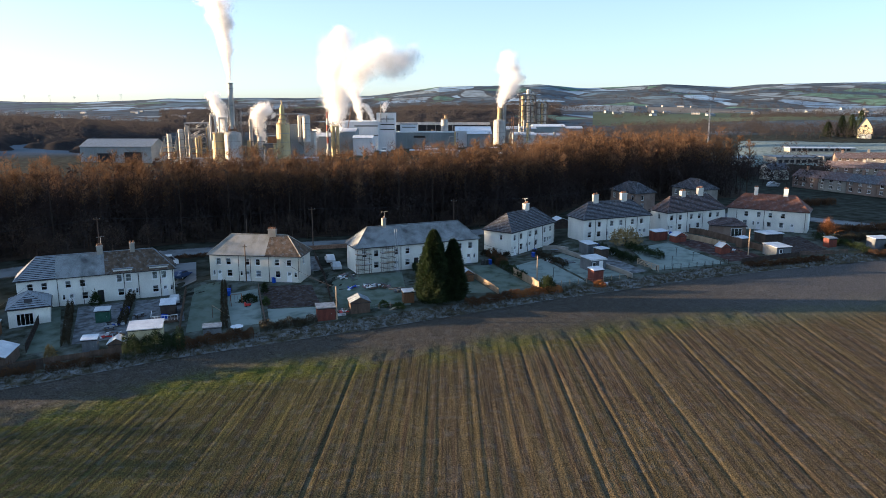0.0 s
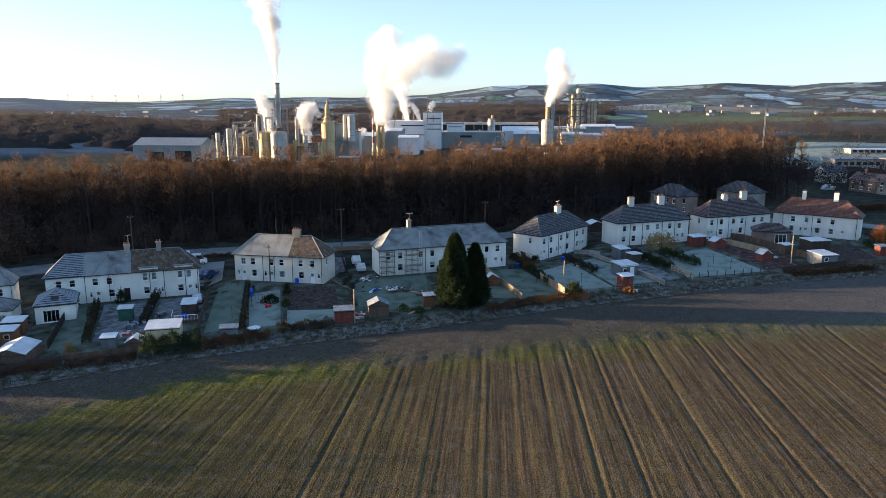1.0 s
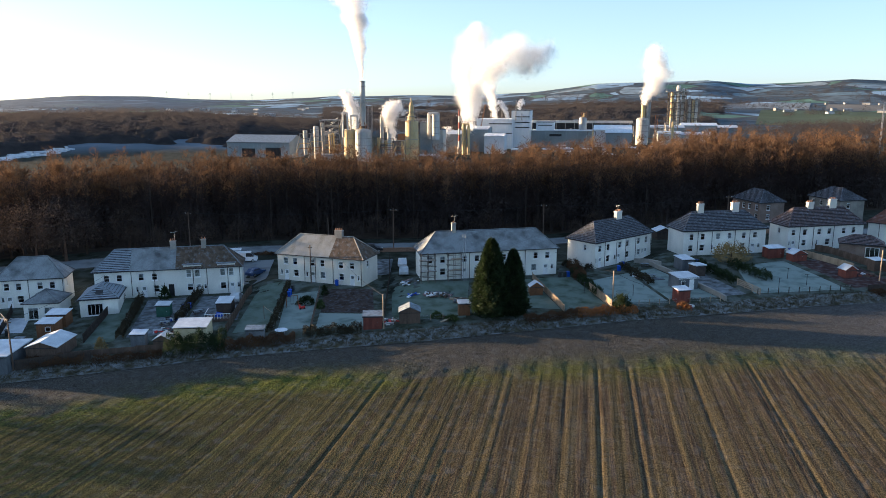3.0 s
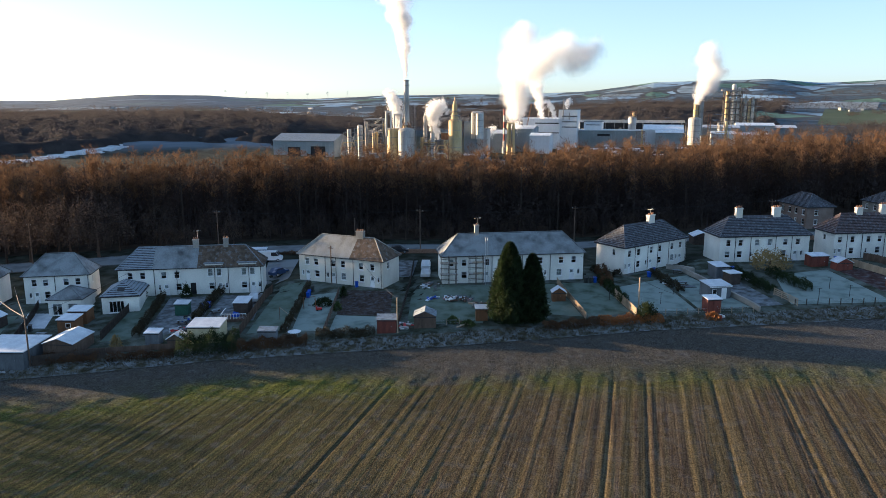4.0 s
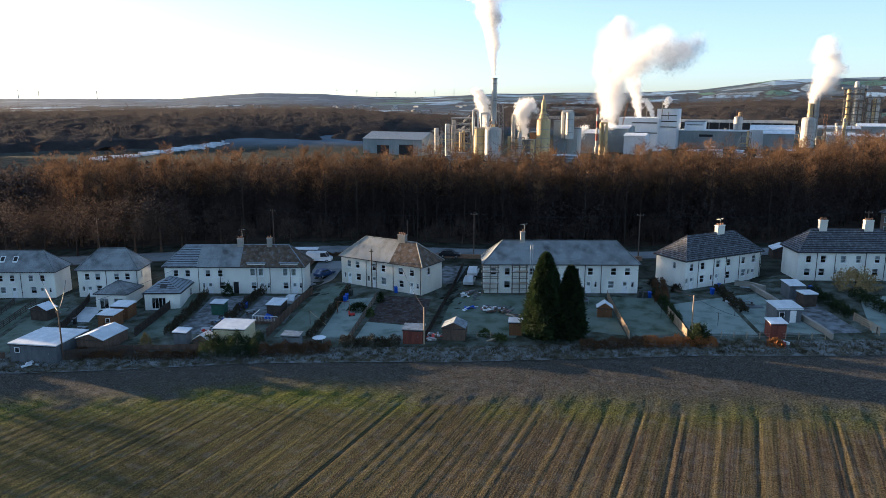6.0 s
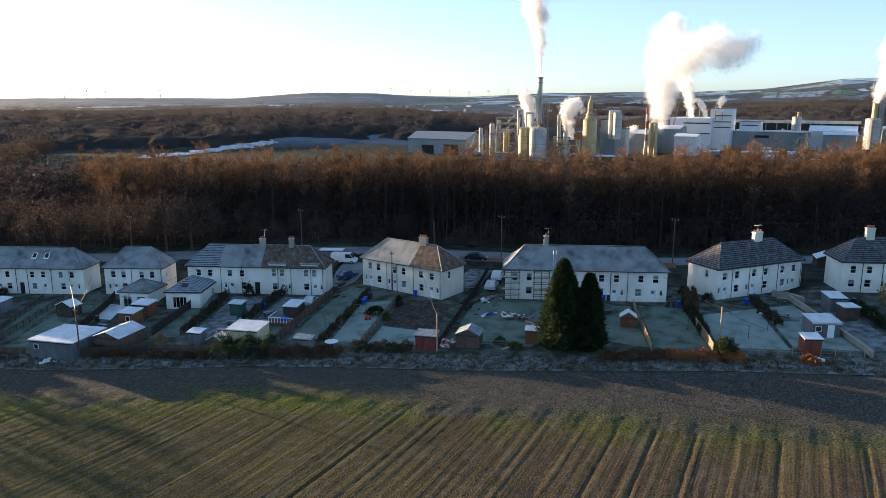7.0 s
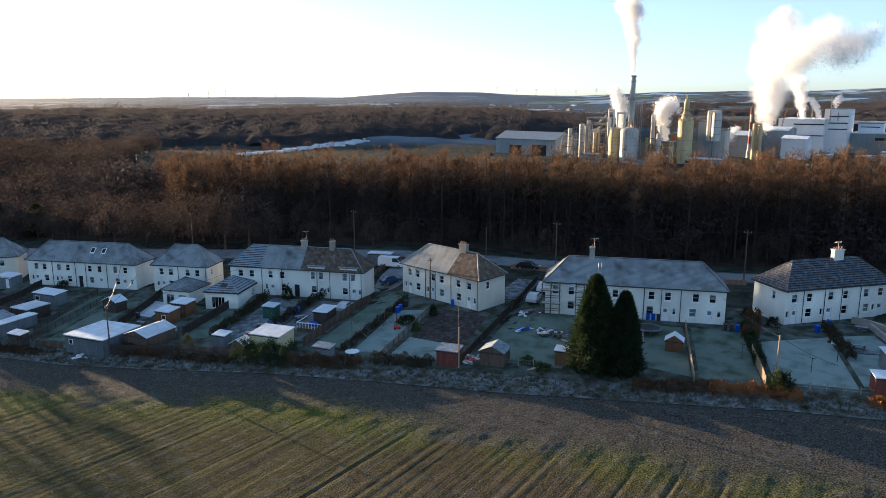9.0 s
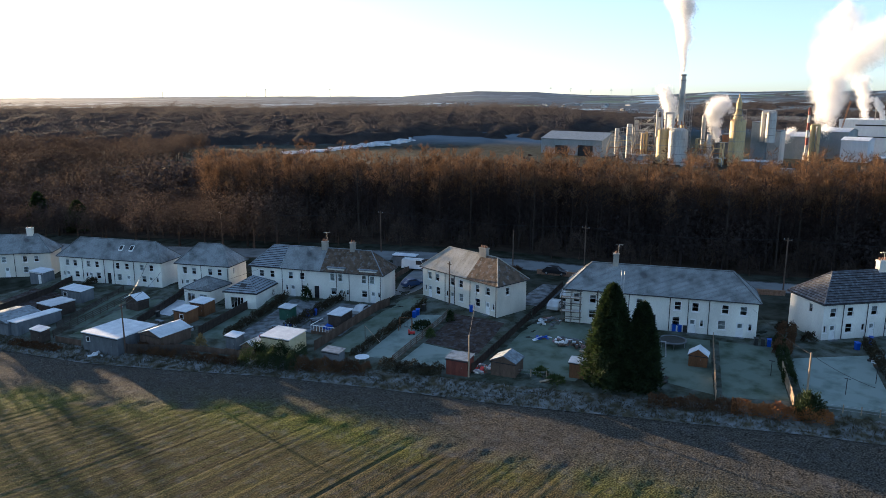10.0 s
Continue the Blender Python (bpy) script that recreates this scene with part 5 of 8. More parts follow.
def bush(x, y, r, h, mat, label, n=900, name="bush"):
    def shape(n):
        w, e = rng.random(n) * 2 * math.pi, rng.random(n) * math.pi / 2
        lump = 1 + 0.15 * np.sin(3 * w + x) + 0.1 * rng.normal(size=n)
        rr = lump * (0.65 + 0.35 * rng.random(n) ** 0.5)
        o = np.stack([np.cos(w) * np.cos(e), np.sin(w) * np.cos(e), np.sin(e)], -1)
        return o * np.array([r, r, h]) * rr[:, None], unit(o)

    return solo(name, tri_mesh(name, leafy(rng, n, shape, 0.36, 0.16)), mat, label, "bush", at(x, y), group="bushes of the gardens")


# ---- the works ----
def drum(mb, x, y, z0, z1, r, n=18, r1=None):
    return mb.tube((x, y, z0), (x, y, z1), r, r if r1 is None else r1, n)


def rings(mb, x, y, zs, r, t=0.25, h=0.12, n=18):
    for z in zs:
        mb.tube((x, y, z - h), (x, y, z + h), r + t, r + t, n)
    return mb


def lattice(mb, x0, x1, y0, y1, z0, z1, bays, r=0.16, cross=True):
    """A frame of posts, beams and braces."""
    zs = [z0 + (z1 - z0) * i / bays for i in range(bays + 1)]
    cs = [(x0, y0), (x1, y0), (x1, y1), (x0, y1)]
    for c in cs:
        mb.tube((*c, z0), (*c, z1), r, r, 4)
    for i, z in enumerate(zs):
        for a, b in zip(cs, cs[1:] + cs[:1]):
            if i:
                mb.tube((*a, z), (*b, z), r * 0.8, r * 0.8, 4)
                if cross:
                    mb.tube((*a, zs[i - 1]), (*b, z), r * 0.55, r * 0.55, 4)
    return mb


def silo(x, y, z1, r, mat, label, z0=-1.0, hoops=4, rail=True, n=20):
    t = thing("silo", label, "silo", pose(x, y, z0), "silos of the works")
    H = z1 - z0
    b = Mb()
    drum(b, 0, 0, 0, H, r, n).dome((0, 0, H), r, 0.35 * r, n)
    body = part("body", b, mat, t)
    part("hoops", rings(Mb(), 0, 0, [H * (i + 1) / (hoops + 1) for i in range(hoops)], r, 0.08, 0.1, n), STEEL_GREY, body)
    if rail:
        g = Mb()
        for i in range(n):
            w, w2 = 2 * math.pi * i / n, 2 * math.pi * (i + 1) / n
            p, q = (r * math.cos(w), r * math.sin(w)), (r * math.cos(w2), r * math.sin(w2))
            g.tube((*p, H), (*p, H + 1.1), 0.06, 0.06, 4)
            g.tube((*p, H + 1.1), (*q, H + 1.1), 0.06, 0.06, 4)
        part("guard_rail", g, STEEL_GREY, t)
    ld = Mb()
    for s in (-0.25, 0.25):
        ld.tube((s, -r - 0.2, 1), (s, -r - 0.2, H + 1), 0.06, 0.06, 4)
    part("ladder", ld, STEEL_GREY, t)
    return t


def works_block(x0, x1, y, d, z1, mat, label, z0=-1.0, bands=(), pitch=0.0, doors=(), name="works_building", roof_mat=None):
    """A clad building; the front looks down the y axis."""
    t = thing(name, label, "building", pose((x0 + x1) / 2, y, z0), "buildings of the works")
    w, H = (x1 - x0) / 2, z1 - z0
    b = Mb().box(-w, w, 0, d, 0, H)
    if pitch:
        b.quad((-w, 0, H), (-w, d, H), (-w, d / 2, H + pitch))
        b.quad((w, 0, H), (w, d, H), (w, d / 2, H + pitch))
    wl = part("wall", b, mat, t)
    ribs = Mb()
    for i in range(int(2 * w / 2.4) + 1):
        ribs.box(-w + i * 2.4 - 0.06, -w + i * 2.4 + 0.06, -0.08, -0.003, 0.2, H - 0.1)
    part("cladding_ribs", ribs, mat, wl)
    rm = roof_mat or FELT
    if pitch:
        r = Mb()
        for s0, s1 in ((-0.5, d / 2), (d + 0.5, d / 2)):
            za = H - 0.5 * pitch / (d / 2)
            r.quad((-w - 0.4, s0, za), (w + 0.4, s0, za), (w + 0.4, s1, H + pitch + 0.06), (-w - 0.4, s1, H + pitch + 0.06))
            r.quad((-w - 0.4, s0, za - 0.25), (w + 0.4, s0, za - 0.25), (w + 0.4, s0, za), (-w - 0.4, s0, za))
        part("roof", r, rm, t)
    else:
        part("roof", Mb().box(-w - 0.25, w + 0.25, -0.25, d + 0.25, H, H + 0.45), rm, t)
    for zb, hb, a0, a1 in bands:
        part("louvre_band", Mb().box(-w + 2 * w * a0, -w + 2 * w * a1, -0.15, -0.01, zb - z0, zb - z0 + hb), SHADOW_GAP, t)
    for a0, a1, hd in doors:
        part("door_opening", Mb().box(-w + 2 * w * a0, -w + 2 * w * a1, -0.12, -0.02, 0, hd), SHADOW_GAP, t, "dark open doorway")
    return t


works_block(-199, -160, 400, 22, 10.0, STEEL_BLUE, "long pale shed with two dark doorways", -1, pitch=3.6, doors=((0.24, 0.45, 7.2), (0.62, 0.86, 7.8)), name="storage_shed", roof_mat=FELT)
# process frame and vessels
t = thing("pipe_tower", "open steel process frame full of pipes", "steel frame", pose(-133.5, 395, -1))
part("frame", lattice(Mb(), -5.4, 5.4, 0, 7, 0, 23.4, 7, 0.2), STEEL_GREY, t)
part("roof_beam", Mb().box(-5.8, 5.8, -0.3, 7.3, 23.2, 23.9), STEEL_GREY, t)
pp = Mb()
for i in range(26):
    z, xa, xb = rng.uniform(1, 22), rng.uniform(-5, 0), rng.uniform(0.5, 5)
    pp.tube((xa, rng.uniform(0, 6), z), (xb, rng.uniform(0, 6), z + rng.choice([0, 0, 3])), rng.uniform(0.1, 0.4), None, 6)
part("pipework", pp, STEEL_WHITE, t)
for x, y, z1, r, mt in ((-141, 394, 19, 1.5, STEEL_WHITE), (-138.6, 397, 21, 1.2, STEEL_WHITE), (-124.4, 393, 17.5, 1.4, STEEL_WHITE), (-126.5, 396, 22, 0.9, STEEL_WHITE), (-104.7, 400, 24.4, 1.0, STEEL_WHITE), (-101.5, 402, 19, 0.7, STEEL_GREY)):
    silo(x, y, z1, r, mt, "slim pale upright process vessel", hoops=3, rail=False, n=12)
silo(-118.6, 386, 17.2, 3.2, STEEL_CREAM, "yellowed cream storage silo")
silo(-110.2, 384, 17.2, 4.4, STEEL_WHITE, "broad white storage silo under a tall stack")
t = thing("stack", "tall grey steel chimney stack on splayed legs", "chimney", pose(-111, 387, -1))
flue = part("flue", drum(drum(Mb(), 0, 0, 21, 33.5, 1.5, 14), 0, 0, 33.5, 44.6, 1.35, 14, 1.25), STEEL_WHITE, t)
part("rim", rings(Mb(), 0, 0, [44.2, 41.8], 1.3, 0.4, 0.25, 14), STEEL_GREY, flue)
part("platform", Mb().tube((0, 0, 33), (0, 0, 33.25), 2.9, 2.9, 14).path([(2.8 * math.cos(i * 0.5236), 2.8 * math.sin(i * 0.5236), 34.2) for i in range(13)], 0.07, 4), STEEL_GREY, t)
for i in range(4):
    w = math.pi / 4 + i * math.pi / 2
    part("leg", Mb().tube((3.6 * math.cos(w), 3.6 * math.sin(w), 18.2), (0.9 * math.cos(w), 0.9 * math.sin(w), 23.5), 0.3, 0.3, 6), STEEL_RUST, t)
t = thing("lattice_tower", "slim lattice access tower beside the stack", "tower", pose(-107.9, 389, -1))
part("frame", lattice(Mb(), -1.1, 1.1, -1.1, 1.1, 0, 31.5, 14, 0.11), STEEL_GREY, t)


def bent_pipe(pts, r, mat, label, m):
    mb = Mb().path(pts, r, 10)
    for p in pts[1:-1]:
        mb.dome(p, r, r, 10, 2).dome(p, r, -r, 10, 2)
    return solo("process_pipe", mb, mat, label, "pipe", m, group="pipes of the works")


for x, y, w, z0, z1, r, mt in ((-121.5, 384, 2.6, 14, 27, 0.5, STEEL_WHITE), (-117.4, 385, 3.8, 14, 25.5, 0.55, STEEL_WHITE), (-80.2, 410, 5.2, 12, 26, 0.9, STEEL_WHITE), (-66.2, 440, 3.2, 6, 19.5, 0.6, STEEL_CREAM)):
    bent_pipe([(0, 0, z0), (0, 0, z1), (w, 0, z1), (w, 0, z0)], r, mt, "hooped pale process pipe", pose(x, y, 0))
# second silo with its stepped head
silo(-85.7, 393, 22.0, 3.55, STEEL_CREAM, "tall cream silo with a stepped head")
t = thing("cyclone_tower", "cream stepped cyclone on top of a silo", "cyclone", pose(-85.9, 393, 22.0))
part("body", drum(drum(drum(Mb(), 0, 0, 0.9, 4.2, 2.3, 14, 1.5), 0, 0, 4.2, 8.8, 1.25, 12), 0, 0, 8.8, 10.4, 0.85, 10), STEEL_CREAM, t)
part("vent_pipe", Mb().path([(0.2, 0, 10.2), (-0.2, 0, 12.6)], 0.3, 8), STEEL_CREAM, t)
part("platform", rings(Mb(), 0, 0, [3.0, 5.2], 2.2, 0.5, 0.1, 14), STEEL_GREY, t)
part("frame", lattice(Mb(), -2.6, 2.6, -2.6, 2.6, 0, 5.5, 2, 0.12), STEEL_GREY, t)
for x0, x1, y, d, z1, mt, nm in ((-85.8, -79, 412, 8, 21, STEEL_BLUE, "blue-grey clad plant block among pipes"), (-78.8, -73, 414, 8, 17, STEEL_WHITE, "pale clad plant block among pipes"), (-97, -90, 405, 8, 15, STEEL_RUST, "rust-stained plant block among pipes"), (-100, -91, 400, 5, 11, STEEL_GREY, "low grey plant block among vessels")):
    works_block(x0, x1, y, d, z1, mt, nm)
silo(-76, 408, 25.5, 2.0, STEEL_WHITE, "white cyclone vessel under a hooped pipe", z0=12, hoops=3)
t = thing("banded_stack", "red and white banded slim chimney", "chimney", pose(-70.9, 450, -1))
for i in range(6):
    part("band", drum(Mb(), 0, 0, 6 + i * 3.8, 6 + (i + 1) * 3.8, 0.65 - i * 0.02, 12), STACK_RED if i % 2 else STEEL_WHITE, t)
part("base", drum(Mb(), 0, 0, 0, 6, 1.1, 12), STEEL_WHITE, t)
silo(-66.3, 442, 19.0, 1.3, STEEL_CREAM, "slim yellowed upright process vessel", rail=False, n=12)
silo(-63.4, 441, 18.0, 1.0, STEEL_CREAM, "slim yellowed upright process vessel", rail=False, n=12)
works_block(-68.5, -44.3, 500, 26, 20.4, CLAD_WHITE, "large white clad hall with dark louvre bands", bands=((17.4, 0.7, 0.34, 0.99), (11.2, 0.6, 0.34, 1.0)), doors=((0.62, 0.72, 8.5),), roof_mat=SNOW_ROOF)
works_block(-45.6, -33.4, 505, 20, 26.3, CLAD_WHITE, "tall white clad block with dark bands", bands=((22.0, 0.6, 0.2, 1.0), (18.3, 0.6, 0.2, 1.0), (14.9, 0.6, 0.2, 1.0)))
works_block(-70, -56, 468, 20, 15.5, STEEL_BLUE, "low blue-grey clad works hall", pitch=1.5, roof_mat=SNOW_ROOF)
works_block(-90, -70, 455, 24, 13.0, STEEL_BLUE, "low works hall with frosted roof", pitch=1.6, roof_mat=SNOW_ROOF)
works_block(-56, -44, 455, 14, 12.0, CLAD_WHITE, "low white clad works annex", pitch=1.2, roof_mat=SNOW_ROOF)
works_block(-30.2, -18.2, 520, 14, 18.2, CLAD_WHITE, "white clad block with a dark slot", bands=((16.0, 0.5, 0.1, 0.9),))
works_block(-33, 8, 516, 18, 12.6, STEEL_BLUE, "long low pale works hall", bands=((9.0, 1.5, 0.3, 0.5),), roof_mat=SNOW_ROOF)
t = thing("conveyor_gallery", "long pale raised conveyor gallery", "gallery", pose(0, 560, -1))
part("gallery", Mb().box(-41, 36, 0, 3, 17.6, 19.4), STEEL_WHITE, t)
part("dark_side", Mb().box(-41, 36, 0.3, 2.6, 12.8, 17.55), SHADOW_GAP, t)
for i in range(12):
    part("post", Mb().box(-39 + i * 6.6, -38.4 + i * 6.6, -0.2, 0.4, 0, 17.6), STEEL_GREY, t)
silo(1.1, 530, 20.8, 2.7, STEEL_WHITE, "grey-white hopper silo with machinery on top")
t = thing("hopper_head", "rusty machinery on a silo's top", "machinery", pose(1.6, 530, 20.8))
part("frame", lattice(Mb(), -1.8, 1.8, -1.8, 1.8, 0, 4.2, 3, 0.14), STEEL_RUST, t)
part("drum", drum(Mb(), 0.2, 0, 1, 3.6, 0.9, 10), STEEL_CREAM, t)
works_block(9, 34, 520, 22, 13.8, CLAD_WHITE, "broad white shed with snowed roof", pitch=2.6, roof_mat=SNOW_ROOF)
works_block(17, 34, 512, 8, 12.2, STEEL_BLUE, "low blue-grey lean-to works shed", pitch=1.2, roof_mat=SNOW_ROOF)
silo(42.2, 551, 19.6, 4.3, STEEL_WHITE, "white silo beneath two stacks")
for x, z1, r, mt in ((42.5, 29.6, 1.6, STEEL_CREAM), (46.0, 32.3, 1.5, STEEL_GREY)):
    t = thing("stack", "short steel stack above a silo", "chimney", pose(x, 553, 0))
    fl = part("flue", drum(Mb(), 0, 0, 8, z1, r, 12), mt, t)
    part("rim", rings(Mb(), 0, 0, [z1 - 0.3, z1 - 4, 22], r, 0.3, 0.2, 12), STEEL_GREY, fl)
t = thing("lattice_tower", "slim rusty lattice tower in the yard", "tower", pose(51, 540, -1))
part("frame", lattice(Mb(), -0.9, 0.9, -0.9, 0.9, 0, 24, 10, 0.12), STEEL_RUST, t)
for x0, x1, y, d, z1, mt in ((49, 75, 590, 16, 12.8, STEEL_BLUE), (74, 100, 600, 20, 14.2, STEEL_BLUE), (54, 70, 560, 14, 9.5, STEEL_WHITE), (96, 118, 620, 16, 12, STEEL_BLUE), (70, 92, 570, 10, 8.5, STEEL_WHITE)):
    works_block(x0, x1, y, d, z1, mt, "long low frosted works shed", pitch=1.5, roof_mat=SNOW_ROOF)
# the two process towers
t = thing("process_tower", "tall steel process tower with vessels and platforms", "tower", pose(73, 640, -1))
part("frame", lattice(Mb(), -6.4, 6.4, -6.2, 5, 8, 41, 7, 0.42), STEEL_DARK, t)
part("base", Mb().box(-7, 7, -6, 6, 0, 11), STEEL_GREY, t)
for i, (x, r, z1) in enumerate(((-4.0, 1.3, 41), (0.6, 1.7, 46), (4.4, 1.2, 43.6))):
    vs = part("vessel", drum(Mb(), x, -3, 10, z1 - 1.5, r, 14).dome((x, -3, z1 - 1.5), r, 1.2, 14), STEEL_WHITE if i else STEEL_CREAM, t)
    part("platform_ring", rings(Mb(), x, -3, [22, 27, 32, 37], r, 0.9, 0.3, 14), STEEL_DARK, vs)
part("top_platform", Mb().box(-8.5, 7.5, -6.5, 6, 40.4, 41.4).path([(-8.5, -6.5, 42.3), (7.5, -6.5, 42.3), (7.5, 6, 42.3)], 0.12, 4), STEEL_GREY, t)
part("side_gantry", Mb().box(-15, -6, -2, 1, 34, 35.4), STEEL_DARK, t)
for x, r, z1, mt in ((82.5, 1.1, 35, STEEL_WHITE), (85.5, 0.9, 33, STEEL_CREAM), (88, 1.2, 34.5, STEEL_WHITE)):
    silo(x, 636, z1, r, mt, "tall process vessel of the tower group", hoops=4, rail=False, n=12)
t = thing("process_tower", "second steel process tower with pale vessels", "tower", pose(85.5, 640, -1))
part("frame", lattice(Mb(), -5, 5, -5, 3, 0, 34, 7, 0.34), STEEL_DARK, t)
for z in (12, 18, 24, 30, 34):
    part("platform", Mb().box(-5.6, 5.6, -5.6, 3.4, z, z + 0.4), STEEL_DARK, t)
t = thing("crane", "slim rusty crane jib leaning over the works", "crane", pose(-62, 480, 0))
part("jib", lattice(Mb(), -0.25, 0.25, -0.25, 0.25, 0, 18, 10, 0.09), STEEL_RUST, t).matrix_local = pose(-1, 0, 13, 0, 11, 0)
part("base", Mb().box(-2.2, 0.2, -1, 1, 9, 14), STEEL_RUST, t)
for i, x in enumerate((-59.5, -52.0, -49.8, -42.5, -38.5)):
    t = thing("vent_stack", "thin steel roof vent", "vent", pose(x, 504, 20))
    part("flue", drum(Mb(), 0, 0, 0, 4.5 + 3 * (i % 2) + (6 if i == 3 else 0), 0.28, 8), STEEL_GREY, t)
# pipe racks and small vessels that fill the yard
for i in range(34):
    if i < 20:
        x, y = rng.uniform(-146, -72), rng.uniform(378, 424)
    else:
        x, y = rng.uniform(-20, 96), rng.uniform(505, 600)
    h = rng.uniform(9, 20)
    t = thing("pipe_rack", "rusty and pale pipework on a steel rack", "pipework", pose(x, y, -1, 0, 0, rng.uniform(-10, 10)), "pipe racks of the works")
    w = rng.uniform(1.5, 4)
    part("frame", lattice(Mb(), -w, w, -1.2, 1.2, 0, h, max(2, int(h / 3.5)), 0.13), STEEL_DARK if i % 2 else STEEL_GREY, t)
    for j in range(4):
        z = h * (0.35 + 0.16 * j)
        part("pipe", Mb().path([(-w - 2, -1.4, z * 0.6), (-w, -1.4, z), (w, -1.4, z), (w + 0.5, -1.4, z * 0.7)], 0.12 + 0.1 * rng.random(), 6), [STEEL_WHITE, STEEL_RUST, STEEL_CREAM, STEEL_GREY][(i + j) % 4], t)
    part("vessel", drum(Mb(), rng.uniform(-w, w), 0, h * 0.3, h + rng.uniform(0, 3), rng.uniform(0.5, 1.2), 10), [STEEL_WHITE, STEEL_CREAM, STEEL_GREY][i % 3], t)
# low yard clutter between wood and works
for i in range(46):
    x = rng.uniform(-145, 60)
    y = rng.uniform(372, 400) if x < -60 else rng.uniform(430, 500)
    w, d, h = rng.uniform(2, 8), rng.uniform(3, 8), rng.uniform(2, 5)
    works_block(x, x + w, y, d, h, [STEEL_WHITE, STEEL_BLUE, STEEL_GREY, STEEL_RUST][i % 4], "small plant hut in the works yard", -1, roof_mat=SNOW_ROOF if i % 2 else FELT, name="plant_hut")
log = Mb()
for i in range(90):
    f, g_ = rng.random(), rng.random()
    x, y = -306 - 34 * f + 20 * g_ * f, 296 + 120 * f + rng.uniform(-4, 4)
    log.box(x, x + rng.uniform(5, 12), y, y + 2.5, gz(x, y) - 0.5, gz(x, y) + rng.uniform(0.2, 1.0))
solo("timber_stacks", log, SNOW_ROOF, "snow-dusted long timber stacks in a yard", "timber stacks", kind="stuff")


# ---- steam ----
def cloud(path, seed, label, veil=1.0, lean=0.0):
    """A steam plume of countless fine flecks, gathered in billows along its way and thinning outwards."""
    r_ = np.random.default_rng(seed)
    P = np.array(path, float)
    seg = np.linalg.norm(np.diff(P[:, :3], axis=0), axis=1)
    wide = (P[1:, 3] + P[:-1, 3]) / 2
    m = max(16, int((seg / wide).sum() * 14))
    ks = r_.choice(len(seg), size=m, p=(seg / wide) / (seg / wide).sum())
    f = r_.random(m)[:, None]
    c = P[ks] * (1 - f) + P[ks + 1] * f
    c[:, 3] *= 1.25
    rad = c[:, 3] * (0.32 + 0.30 * r_.random(m))
    c[:, :3] += unit(r_.normal(size=(m, 3))) * ((1.12 * c[:, 3] - rad) * r_.random(m) ** 0.4)[:, None]
    area = float((seg * wide * 2).sum())
    out = []
    for grain, depth, inner, reach in ((0.46, 1.9, 0.56, 0.26), (0.30, 1.0, 0.80, 0.20), (0.20, 0.45, 0.92, 0.22)):
        n = int(veil * depth * area / (0.28 * grain * grain))
        pick = r_.choice(m, size=n, p=rad ** 2 / (rad ** 2).sum())
        o = unit(r_.normal(size=(n, 3)))
        q = c[pick, :3] + o * (rad[pick] * (inner + reach * r_.normal(size=n)))[:, None]
        q[:, 0] -= lean * rad[pick] * r_.random(n) ** 3
        size = grain * (0.6 + 0.8 * r_.random((n, 1)))
        out.append(np.stack([q, q + unit(r_.normal(size=(n, 3))) * size, q + unit(r_.normal(size=(n, 3))) * size], 1))
    return solo("steam_plume", tri_mesh("steam_plume", np.concatenate(out)), STEAM, label, "steam", kind="stuff")


cloud([(-111.3, 387, 44.4, 0.8), (-111.2, 387, 48.5, 1.2), (-111.4, 387, 54.5, 2.2), (-111.8, 387, 60.4, 3.2), (-112.3, 387, 66.3, 3.9), (-113.1, 387, 72.5, 4.9), (-114.1, 387, 78.1, 6.2), (-115.2, 387, 84, 8.0), (-116.7, 387, 91, 9.6), (-118.5, 387, 99, 11.3), (-120.5, 387, 107, 12)], 1, "narrow white steam plume rising from the tall stack", 1.0, 0.5)
cloud([(-116, 388, 19, 2.2), (-116.3, 388, 24.3, 2.9), (-117.6, 388, 29.2, 4.0), (-118.9, 388, 33.5, 3.6), (-120.9, 388, 37.2, 2.6)], 2, "white steam drifting beside the silos", 1.3, 0.6)
cloud([(-99.0, 402, 12, 2.0), (-99.6, 402, 17.7, 2.9), (-101, 402, 22.8, 4.4), (-102, 402, 28, 4.5), (-97.7, 402, 29.1, 5.0), (-93.7, 402, 27.8, 3.2)], 3, "white steam billowing between two silos", 1.2)
cloud([(-67.7, 470, 13, 4.2), (-67.7, 470, 19.8, 5.0), (-67.9, 470, 26.9, 6.4), (-67.4, 470, 35.4, 8.3), (-68.4, 470, 45.3, 9.8), (-69.3, 470, 55, 11.2), (-67.4, 470, 63.3, 11.0), (-63.3, 470, 70, 9.0), (-64.2, 470, 75.5, 5.5)], 4, "great white steam cloud over the works", 0.9)
cloud([(-56, 440, 44, 6.5), (-52, 440, 52, 11), (-44, 440, 57.5, 12.6), (-34, 440, 56.5, 12.4), (-25, 440, 58, 10.8), (-18.8, 440, 59.5, 7.4)], 5, "white steam drifting away from the great cloud", 0.62)
cloud([(-56.2, 502, 20, 1.5), (-56.3, 502, 22, 1.8), (-57.3, 502, 28, 2.9), (-59.1, 502, 34.7, 4.0), (-60.2, 500, 41.4, 5.2)], 6, "white steam from the hall's roof", 1.0)
cloud([(-47.6, 502, 21, 1.0), (-48.6, 502, 25, 1.6), (-50.8, 502, 28, 2.3), (-53.2, 502, 31.7, 2.0)], 8, "thin steam wisp from a roof vent", 1.0)
